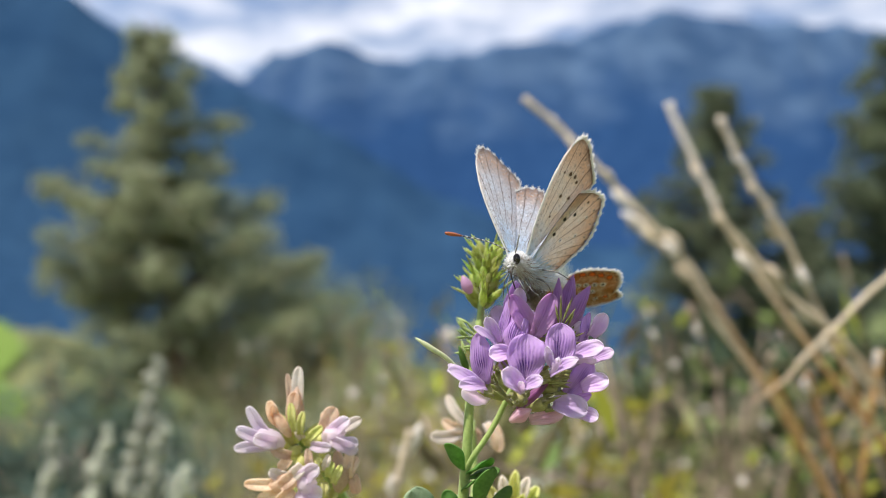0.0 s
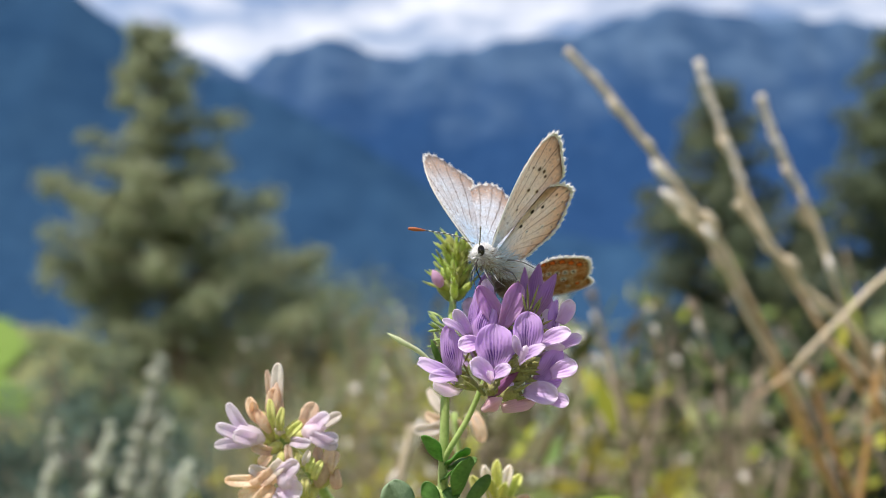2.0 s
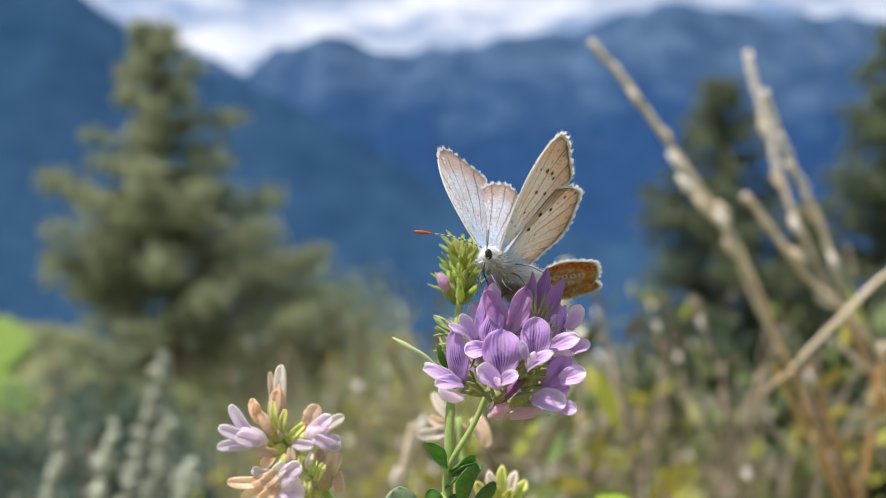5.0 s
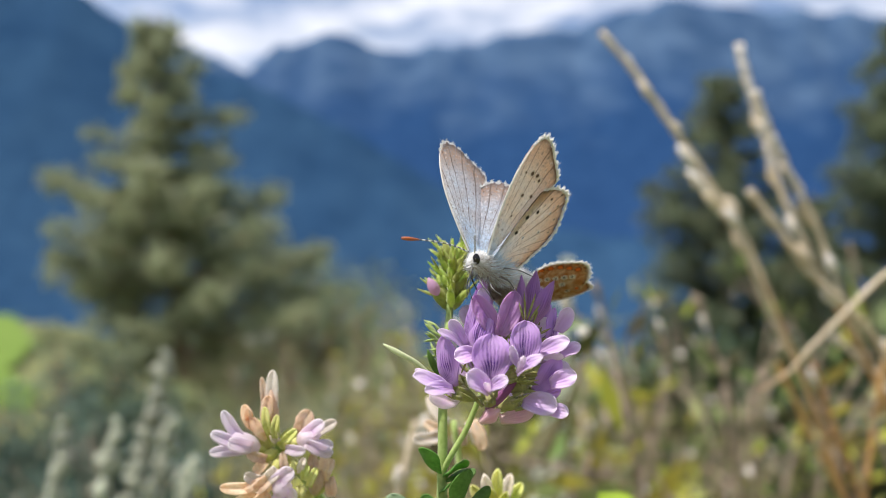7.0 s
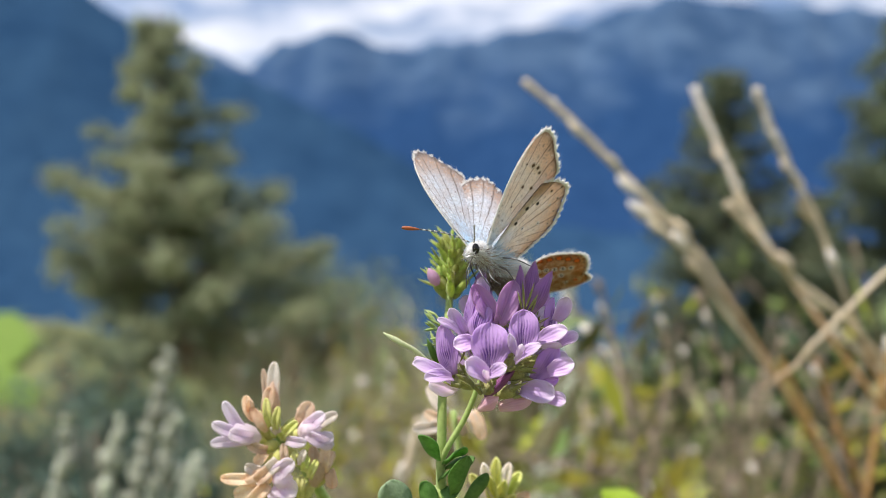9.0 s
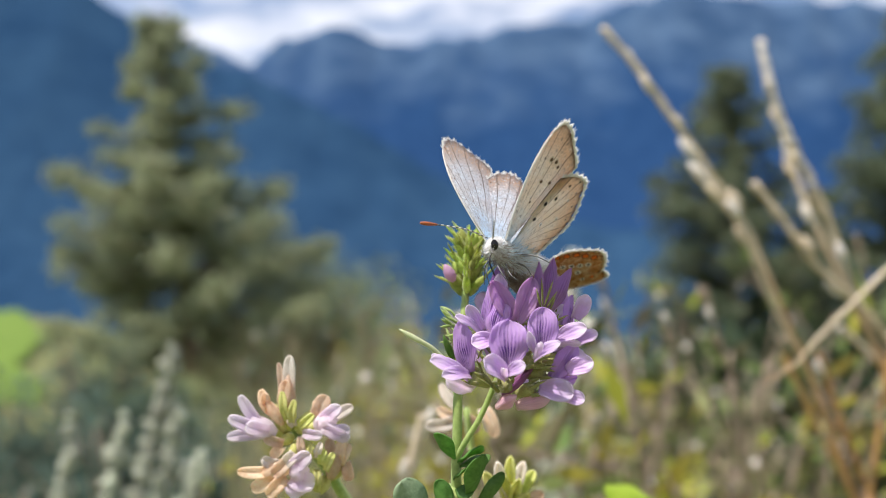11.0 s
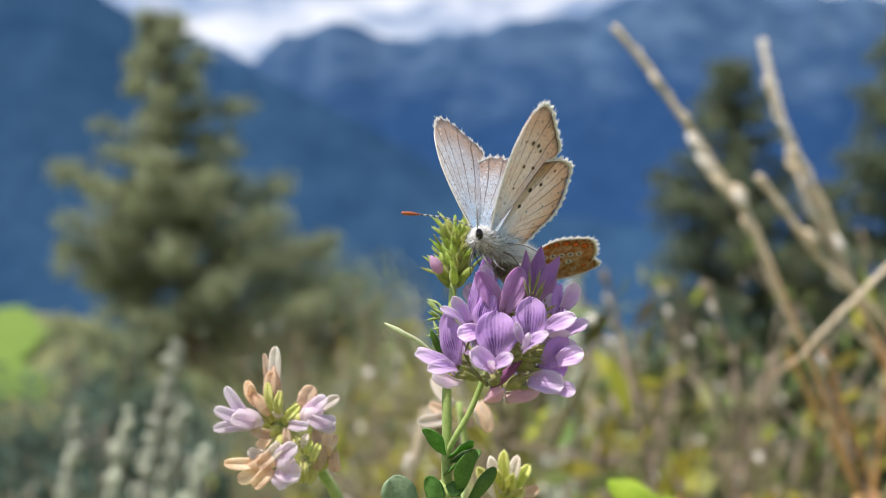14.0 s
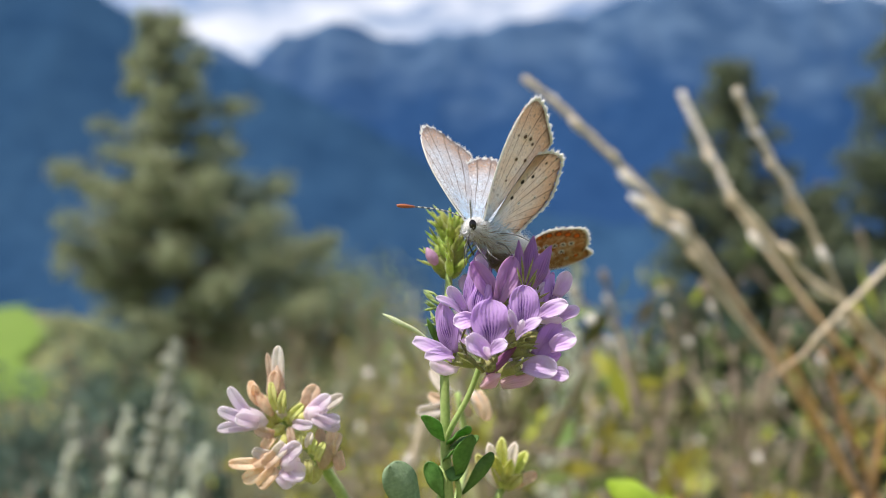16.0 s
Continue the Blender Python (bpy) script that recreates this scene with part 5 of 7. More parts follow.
for base, tip, r, mt in (((-1.7, -1.7, -9.2), (-5.6, -2.2, -7.0), 1.15, M_PALE), ((3.2, -1.7, -8.2), (6.3, -1.9, -7.4), 1.35, M_PALE), ((-0.5, -1.4, -7.6), (-0.2, -1.4, -1.6), 1.15, M_FADED),
                         ((-1.0, -1.4, -8.2), (-3.4, -1.2, -4.6), 0.75, M_FADED), ((0.6, -2.9, -13.0), (-4.0, -2.7, -14.4), 1.3, M_FADED), ((0.4, -3.5, -13.8), (2.9, -3.6, -13.4), 1.4, M_PALE),
                         ((5.2, -1.5, -15.2), (6.2, -1.7, -10.6), 1.2, M_FADED)):
    spindle(base, tip, r, mt, "corolla_tube", shoot_2, 9)
for base, tip, w, mt, curl in (
        ((0.00, -0.92, -5.53), (-0.03, -1.01, 0.83), 1.7, M_CREAM, 0.2), ((-1.03, -0.90, -5.98), (-1.50, -0.99, -0.07), 1.0, M_FADED, -0.4), ((-0.68, -1.91, -6.04), (-0.26, -1.97, -2.24), 1.7, M_FADED, 0.2),
        ((-1.92, -0.88, -7.02), (-3.85, -0.91, -3.63), 1.5, M_FADED, 0.8), ((-2.88, 0.12, -6.52), (-3.03, -1.92, -3.86), 1.2, M_FADED, 0.3),
        ((-3.00, -1.84, -8.83), (-6.39, -1.88, -4.17), 1.6, M_PALE, 0.3), ((-3.30, -1.85, -8.54), (-7.55, -2.83, -6.71), 1.7, M_PALE, 0.3), ((-3.00, -1.84, -9.12), (-8.12, -1.79, -9.58), 1.6, M_PALE, -0.3), ((-2.41, -2.85, -8.56), (-5.04, -3.84, -7.60), 2.0, M_PALE, 0.0),
        ((3.41, -0.92, -7.73), (4.73, -0.98, -4.47), 2.3, M_FADED, 0.3), ((3.85, 0.07, -7.46), (3.40, -0.96, -5.00), 1.4, M_FADED, 0.2),
        ((3.94, -1.92, -7.92), (6.63, -1.98, -5.71), 1.9, M_PALE, 0.3), ((4.52, -0.93, -7.95), (8.14, -0.99, -5.94), 1.6, M_CREAM, 0.3), ((4.67, -1.92, -8.65), (7.82, -1.95, -8.78), 1.9, M_PALE, -0.2), ((4.46, -2.92, -8.17), (7.68, -1.93, -9.95), 1.7, M_PALE, 0.2),
        ((-0.80, -1.84, -10.43), (-3.29, -1.83, -9.56), 1.4, M_FADED, 0.2), ((-1.09, -1.83, -10.87), (-2.18, -2.81, -11.82), 1.5, M_FADED, 0.2),
        ((-0.72, -2.80, -13.47), (-6.51, -2.74, -13.79), 1.6, M_FADED, 0.4), ((-0.86, -2.79, -14.20), (-4.76, -2.73, -15.95), 2.0, M_FADED, 0.3), ((-0.58, -2.81, -12.89), (-3.33, -2.79, -12.18), 1.5, M_CREAM, 0.3), ((-0.22, -3.79, -14.15), (-2.50, -3.74, -16.52), 1.9, M_FADED, 0.2),
        ((0.49, -3.81, -13.43), (3.05, -3.87, -11.28), 2.2, M_PALE, 0.3), ((0.64, -3.80, -14.15), (3.50, -3.82, -14.85), 2.6, M_PALE, -0.3), ((0.35, -3.79, -14.72), (1.79, -3.78, -16.50), 2.4, M_PALE, 0.3),
        ((5.65, -1.86, -13.18), (5.27, -1.91, -9.89), 1.5, M_FADED, 0.2), ((6.52, -1.87, -13.32), (6.95, -1.92, -9.66), 1.5, M_FADED, 0.2), ((6.67, -1.87, -13.17), (7.83, -1.92, -10.61), 1.3, M_FADED, 0.2),
        ((2.16, -2.85, -12.01), (1.57, -2.88, -9.27), 1.1, M_FADED, 0.2), ((3.75, -2.86, -12.00), (4.32, -2.89, -10.12), 1.0, M_CREAM, 0.2), ((3.03, -2.85, -12.15), (2.88, -2.88, -10.35), 0.9, M_YELLOWGREEN, 0.2),
        ((-0.03, -2.90, -7.11), (-0.63, -2.94, -3.49), 1.4, M_YELLOWGREEN, 0.2), ((0.55, -2.90, -7.46), (0.97, -2.94, -4.57), 1.3, M_YELLOWGREEN, 0.2), ((1.57, -2.90, -8.18), (3.37, -2.94, -6.51), 1.5, M_YELLOWGREEN, 0.2),
        ((1.93, -2.89, -8.90), (4.61, -3.91, -8.98), 1.4, M_PALE, 0.2), ((1.05, -3.85, -11.14), (-0.37, -3.82, -12.58), 1.8, M_CREAM, 0.2), ((0.34, -3.83, -12.00), (-1.80, -3.78, -13.87), 1.8, M_FADED, 0.2),
        ((4.12, -2.85, -12.87), (4.83, -2.88, -11.06), 1.3, M_YELLOWGREEN, 0.2), ((4.85, -2.85, -13.74), (5.92, -2.89, -11.42), 1.4, M_YELLOWGREEN, 0.2), ((3.76, -2.84, -13.60), (3.63, -2.80, -16.49), 1.5, M_YELLOWGREEN, 0.2),
        ((7.14, -0.87, -13.33), (7.63, -1.85, -15.36), 1.6, M_FADED, 0.3), ((0.65, -1.89, -8.23), (0.20, -1.91, -6.62), 1.2, M_CREAM, 0.2)):
    strap(base, tip, w * (0.75 if mt is M_YELLOWGREEN else 0.95), mt, shoot_2, "withered_petal", curl)


# ---- butterflies ----
FORE_RIM = ((4.5, 0.15), (7.5, 0.55), (10.4, 1.25), (13.0, 2.4), (14.4, 3.6), (14.8, 4.7), (13.9, 6.0), (12.1, 7.1), (10.2, 8.2), (9.1, 8.5), (8.2, 7.8))
HIND_RIM = ((8.3, 6.0), (8.3, 8.2), (7.6, 10.1), (6.5, 10.9), (4.2, 10.8), (2.3, 10.4), (0.8, 9.3), (-0.3, 7.6), (-1.45, 6.0), (-2.2, 4.0))


def wing_mesh(name, rim, root, lift, flip, mats, scallop):
    """A thin wing in its own plane: x away from the body, y towards the tail; both sides have their own pattern."""
    line = smooth_line(rim, 81)

    def fn(a, b):
        i = (b + 1) * 40
        e = np.array([np.interp(i, range(81), line[:, k]) for k in range(2)])
        g = V(root) + (e - V(root)) * a * (1 + scallop * 0.022 * math.cos(i * 1.1) * max(0, (a - 0.8) * 5) * min(1, i / 20))
        z = lift + 0.35 * math.sin(a * math.pi * 0.8) - 0.25 * b * b * a + 0.02 * math.cos(b * 24) * a
        return V(g[0], g[1], -z if flip else z) * MM
    v, f, uv, k = blade_sheet(fn, 22, 49, 0.07 * MM)
    if name == "forewing":     # the front edge keeps the colour of the wing's middle
        uv = [(u * (0.80 + 0.20 * min(1, max(0, (w - 0.28) / 0.14))), w) for u, w in uv]
    slots = [1 if flip else 0] * k + [0 if flip else 1] * k + [0] * (len(f) - 2 * k)
    return build(name, v, f, mats, uv, slots)


def fringe_mesh(name, rim, root, lift, flip, start, gen):
    """Fine white hairs along the outer margin, and the pale front edge."""
    line, pcs = smooth_line(rim, 161), []
    vs, fs = [], []
    for i in range(int(160 * start), 160):
        for k in range(11):
            p = line[i] + (line[min(160, i + 1)] - line[i]) * gen.random()
            d = unit(p - V(root)) + gen.normal(size=2) * 0.16
            t = unit(line[min(160, i + 1)] - line[max(0, i - 1)]) * 0.065
            z = (lift + 0.02 + gen.normal() * 0.04) * (-1 if flip else 1)
            L = gen.uniform(0.32, 0.64) * (1.0 + 0.35 * math.sin(i * 0.7))
            o = len(vs)
            p0 = p - d * 0.12
            vs.extend(((p0[0] - t[0], p0[1] - t[1], z), (p0[0] + t[0], p0[1] + t[1], z), (p0[0] + d[0] * L, p0[1] + d[1] * L, z + gen.normal() * 0.1)))
            fs.append((o, o + 1, o + 2))
    vs = np.array(vs) * MM
    edge = [V(root[0], root[1], (lift + 0.0) * (-1 if flip else 1))] + [V(q[0], q[1], lift * (-1 if flip else 1)) for q in line[:int(160 * max(start, 0.12)) + 1:4]]
    if start > 0.1:
        t = tube(np.array(edge) * MM, (0.10 * MM, 0.13 * MM, 0.07 * MM), 6)
        return build(name, *join([(vs, fs, [(0, 0)] * len(vs)), t])[:2], M_FRINGE, smooth=False)
    return build(name, vs, fs, M_FRINGE, smooth=False)


def disc(r, z, n=14, wob=0.12):
    vs = [(0, 0, z)] + [(r * (1 + wob * math.sin(3 * k)) * math.cos(6.283 * k / n), r * (1 + wob * math.cos(2 * k)) * math.sin(6.283 * k / n), z) for k in range(n)]
    return np.array(vs) * MM, [(0, k + 1, (k + 1) % n + 1) for k in range(n)], [(0, 0)] * (n + 1)


def spot_mesh(name, core, ring, mats):
    """A dark spot with a pale rim, both slightly raised."""
    v1, f1, _ = disc(ring, 0.0)
    v2, f2, _ = disc(core, 0.02)
    o = len(v1)
    return build(name, np.vstack([v1, v2]), f1 + [tuple(o + i for i in f) for f in f2], mats, slots=[0] * len(f1) + [1] * len(f2), smooth=False)


M_RING = plain("spot_rim", (0.70, 0.60, 0.50), (0.80, 0.72, 0.62), 900, 0.7, 0.3, 0, 0.1)
M_GREYSPOT = plain("spot_grey", (0.09, 0.055, 0.04), (0.17, 0.10, 0.07), 900, 0.7, 0.1, 0, 0.1)
SPOT = spot_mesh("spot", 0.36, 0.52, (M_RING, M_BLACK))
FAINT = spot_mesh("spot", 0.26, 0.44, (M_RING, M_GREYSPOT))
ORANGE = spot_mesh("spot", 0.62, 0.78, (M_BLACK, M_ORANGE))
RINGED = spot_mesh("spot", 0.26, 0.58, (M_FRINGE, M_BLACK))

MALE_FORE = ((10.6, 4.2, FAINT, 1.3), (10.2, 5.1, FAINT, 1.2), (9.5, 5.6, FAINT, 1.0), (8.0, 3.5, FAINT, 1.1), (7.6, 5.0, FAINT, 1.1), (10.9, 3.1, FAINT, 0.7),
             (5.6, 2.5, FAINT, 0.7))
MALE_HIND = ((5.1, 4.9, SPOT, 1.0), (5.5, 6.5, SPOT, 0.85), (3.4, 3.6, SPOT, 0.9), (6.9, 8.3, FAINT, 0.9), (7.2, 9.9, FAINT, 0.8), (2.4, 5.0, RINGED, 0.6),
             (2.6, 7.6, RINGED, 0.6), (4.9, 8.8, RINGED, 0.5), (5.7, 9.8, FAINT, 0.6), (3.9, 9.8, FAINT, 0.55), (2.2, 9.4, FAINT, 0.55), (0.6, 9.6, RINGED, 0.6))
FEMALE_HIND = tuple((6.4 - 1.35 * k, 9.3 + 0.3 * math.sin(k * 0.8) - 0.28 * max(0, k - 2), ORANGE, 0.82) for k in range(5)) + \
    tuple((6.0 - 1.2 * k, 7.5 - 0.28 * k, RINGED, 1.0) for k in range(5)) + tuple((4.9 - 1.5 * k, 5.6 - 0.5 * k, RINGED, 1.0) for k in range(3))
FEMALE_FORE = ((9.6, 3.6, RINGED, 1.1), (9.2, 4.9, RINGED, 1.1), (8.6, 6.0, RINGED, 1.1), (11.6, 4.3, ORANGE, 0.9), (10.9, 5.6, ORANGE, 0.9), (9.8, 6.7, ORANGE, 0.9), (6.6, 3.6, RINGED, 1.0))


def hairs(gen, centre_line, radius, n, length, mat_name, mats, back, spread=0.6):
    """A coat of fine hairs over a body given by its centre line (mm)."""
    vs, fs = [], []
    for k in range(n):
        s = gen.random() * (len(centre_line) - 1)
        i = int(s)
        c = centre_line[i] + (centre_line[i + 1] - centre_line[i]) * (s - i)
        r = np.interp(s, range(len(radius)), radius)
        d = unit(gen.normal(size=3))
        p = c + d * r * 0.92
        g = unit(d + np.asarray(back) * 0.7 + gen.normal(size=3) * spread * 0.6)
        w = unit(np.cross(g, gen.normal(size=3))) * 0.026
        L = length * gen.uniform(0.5, 1.3)
        o = len(vs)
        vs.extend((p - w, p + w, p + g * L * 0.6 + w * 0.6 + V(0, 0, -0.05), p + g * L - V(0, 0, 0.1)))
        fs.append((o, o + 1, o + 2)); fs.append((o, o + 2, o + 3))
    return build(mat_name, np.array(vs) * MM, fs, mats, smooth=False)


def make_butterfly(label, origin, fwd, male, folds, seed, hinge, body, radius):
    """origin: its feet in the shoot's space; hinge, body: mm from there. folds: the lean of its two wing pairs from upright."""
    gen = np.random.default_rng(seed)
    fly = thing("butterfly", label, "butterfly")
    f = unit(fwd)
    l = unit(np.cross((0, 0, 1), f))
    u = np.cross(f, l)
    mats = (M_UPPER, M_UNDER) if male else (M_UPPER_F, M_UNDER_F)
    line = smooth_line(body, 16)
    part("body", build("body", *tube(line * MM, np.interp(np.linspace(0, 1, 16), np.linspace(0, 1, len(radius)), radius) * MM, 14)[:2], M_SKIN if male else M_FUR_DARK), fly)
    rr = np.interp(np.linspace(0, 1, 16), np.linspace(0, 1, len(radius)), radius)
    part("fur", hairs(gen, line, rr, 5200, 0.6, "fur", M_FUR if male else M_FUR_DARK, -f), fly, label="long pale hairs" if male else "brown hairs")
    if male:
        part("fur", hairs(gen, line[4:10], rr[4:10] + 0.2, 1400, 1.3, "fur", M_FUR_BLUE, -f + u * 0.8), fly, label="light blue hairs at the wing roots")
        part("fur", hairs(gen, line[2:8] - u * 0.5 - V(0, 0.5, 0), rr[2:8] + 0.05, 700, 0.9, "fur", M_FUR_DARK, -f - u * 0.5), fly, label="scattered dark hairs below the head")
    wings = []
    for side, fold in ((1, folds[0]), (-1, folds[1])):
        flip = side < 0
        h = V(hinge) + l * side * (0.55 if side > 0 else 1.3)
        pair = []
        for name, rim, root, lift, start, spots in (("forewing", FORE_RIM, (0.3, -0.1), 0.0, 0.36, MALE_FORE if male else FEMALE_FORE),
                                                    ("hindwing", HIND_RIM, (0.0, 0.3), -0.35, 0.02, MALE_HIND if male else FEMALE_HIND)):
            w = part(name, wing_mesh(name, rim, root, lift, flip, mats, 1.0 if name == "hindwing" else 0.4), fly)
            part("fringe", fringe_mesh("fringe", rim, root, lift, flip, start, gen), w, label="white hair fringe")
            for sx, sy, mesh, size in spots:
                z = (lift - 0.16) * (-1 if flip else 1)
                e = math.hypot(sx, sy) / 13
                bow = (0.35 * math.sin(min(1, e) * math.pi * 0.8)) * (-1 if flip else 1)
                part("spot", mesh, w, Matrix.Translation(V(sx, sy, z + bow) * MM) @ Matrix.Rotation(0 if flip else math.pi, 4, "X") @ Matrix.Diagonal((size * (0.74 if male else 0.85), size * (0.74 if male else 0.85), 1, 1)))
            pair.append(w)
        wings.append((side, h, pair))
    return fly, wings, (f, l, u), gen


def wing_pose(side, h, axes, angle, sweep=0.0, twist=0.0):
    """A wing pair leaning by angle (degrees) out from upright, swept back in its plane and twisted about its length."""
    f, l, u = axes
    a = radians(angle)
    w = u * math.cos(a) + l * side * math.sin(a)
    m = Matrix.Identity(4)
    z = np.cross(w, -f)
    for r in range(3):
        m[r][0], m[r][1], m[r][2], m[r][3] = w[r], -f[r], z[r], h[r] * MM
    return m @ pose(0, 0, 0, twist, 0, sweep)


FEET = V((1.24, -0.19, 12.16))
HINGE = V((1.03, -0.23, 15.02)) - FEET
MALE, MALE_WINGS, MALE_AXES, gen = make_butterfly(
    "silvery blue butterfly with half-open spotted beige wings on the flower", FEET, (-0.78, -0.6, -0.15), True, (27, 33), 3, HINGE,
    (V((-0.52, -2.61, 14.90)) - FEET, V((0.31, -1.43, 15.41)) - FEET, V((1.45, -0.03, 14.76)) - FEET, V((2.78, 1.57, 14.08)) - FEET, V((4.49, 3.97, 13.36)) - FEET, V((6.52, 7.76, 12.70)) - FEET, V((8.15, 10.75, 12.01)) - FEET),
    (0.45, 1.2, 1.4, 1.6, 1.35, 1.15, 0.4))


def ball(centre, r, squash, name, mat, parent, label=""):
    ts = np.linspace(-1, 1, 11)
    pts = [V(centre) + V(0, 0, t * r * squash) for t in ts]
    rs = [max(0.02, math.sqrt(max(0, 1 - t * t))) * r for t in ts]
    return part(name, build(name, *tube(np.array(pts) * MM, np.array(rs) * MM, 14)[:2], mat), parent, label=label)


ball(V((0.24, -2.83, 15.62)) - FEET, 0.42, 1.5, "eye", M_EYE, MALE, "glossy black eye")
ball(V((-0.07, -0.22, 15.40)) - FEET, 0.44, 1.5, "eye", M_EYE, MALE, "glossy black eye")


def antenna(points, parent, club=True):
    pts = smooth_line(points, 26)
    stalk = part("antenna", build("antenna", *tube(pts[:21] * MM, 0.075 * MM, 6)[:2], M_LEG), parent, label="black and white banded antenna")
    if club:
        part("club", build("club", *tube(pts[19:] * MM, np.array((0.08, 0.15, 0.21, 0.22, 0.14)) * MM, 8)[:2], M_CLUB), stalk, label="orange-brown antenna club")
    for k in range(1, 20, 2):
        part("band", build("band", *tube(pts[k:k + 2] * MM, 0.09 * MM, 6)[:2], M_FRINGE), stalk)


antenna((V((-0.42, -1.63, 16.43)) - FEET, V((-2.56, -2.73, 17.41)) - FEET, V((-5.13, -3.71, 18.00)) - FEET, V((-7.75, -4.70, 18.39)) - FEET), MALE)
antenna((V((0.08, -2.84, 16.29)) - FEET, V((0.11, -4.25, 17.02)) - FEET, V((0.05, -6.26, 17.83)) - FEET, V((0.04, -8.27, 18.70)) - FEET), MALE, False)
for leg in (((-0.23, -1.70, 13.88), (-0.77, -2.68, 12.70), (-0.46, -2.16, 11.10)), ((0.35, -2.20, 13.64), (0.81, -3.69, 12.56), (1.69, -3.18, 11.17)), ((1.43, -1.21, 13.49), (1.81, -3.20, 12.29), (2.75, -3.19, 11.48)),
            ((3.35, -1.24, 14.40), (4.70, -2.75, 14.17), (6.47, -1.75, 13.27)), ((2.35, 0.78, 13.57), (3.68, -1.22, 12.99), (4.33, -1.21, 12.03)), ((-0.39, -0.20, 13.91), (-0.84, -0.18, 12.93), (-0.93, 0.85, 11.05))):
    pts = smooth_line([V(p) - FEET for p in leg], 14)
    part("leg", build("leg", *tube(pts * MM, (0.11 * MM, 0.08 * MM, 0.05 * MM), 6)[:2], M_LEG), MALE)
part("proboscis", build("proboscis", *tube(smooth_line((V((-0.21, -3.21, 14.66)) - FEET, V((-0.50, -4.20, 13.81)) - FEET, V((0.06, -3.18, 12.29)) - FEET), 12) * MM, 0.08 * MM, 6)[:2], M_BLACK), MALE)
for k in (0, 1):
    part("palp", build("palp", *tube(smooth_line((V((-0.33, -2.61 + k, 14.91)) - FEET, V((-0.93, -3.60 + k, 14.66)) - FEET, V((-1.24, -4.21 + k, 15.04)) - FEET), 8) * MM, (0.16 * MM, 0.17 * MM, 0.05 * MM), 7)[:2], M_SKIN), MALE)

# the female hangs behind the flower, wings nearly closed; one pair of them shows its underside
FEET_F = V((7.20, 17.50, 8.95))
TAN = (V((2.25, 4.50, 11.04)), V((3.04, 5.00, 11.90)), V((4.25, 8.00, 10.37)), V((6.89, 13.00, 8.79)), V((8.16, 18.00, 7.16)))
FEMALE, FEMALE_WINGS, FEMALE_AXES, gen = make_butterfly(
    "brown butterfly with orange-spotted wings and white fringe behind the flower", FEET_F, (-0.1, 0.85, -0.5), False, (80, 110), 4, V((0, 0, 0)),
    [p - FEET_F for p in TAN[::-1]], (0.5, 1.2, 1.4, 1.2, 0.5))

for side, _, pair in FEMALE_WINGS:      # the farther pair is drawn in
    small = 0.8 if side > 0 else 1.0
    pair[0].scale, pair[1].scale = [(k * small,) * 3 for k in (0.63, 0.90)]


def female_wing(side, turn):
    """The lie of one of her wings: it leans over towards the flower; turn swings it in its own plane."""
    m = Matrix(((1, 0, 0, 0), (0, -0.76, -0.65, 0.0006 * side), (0, 0.65, -0.76, 0.0004 * side), (0, 0, 0, 1)))
    return m @ pose(0, 0, 0, 0, 0, turn)


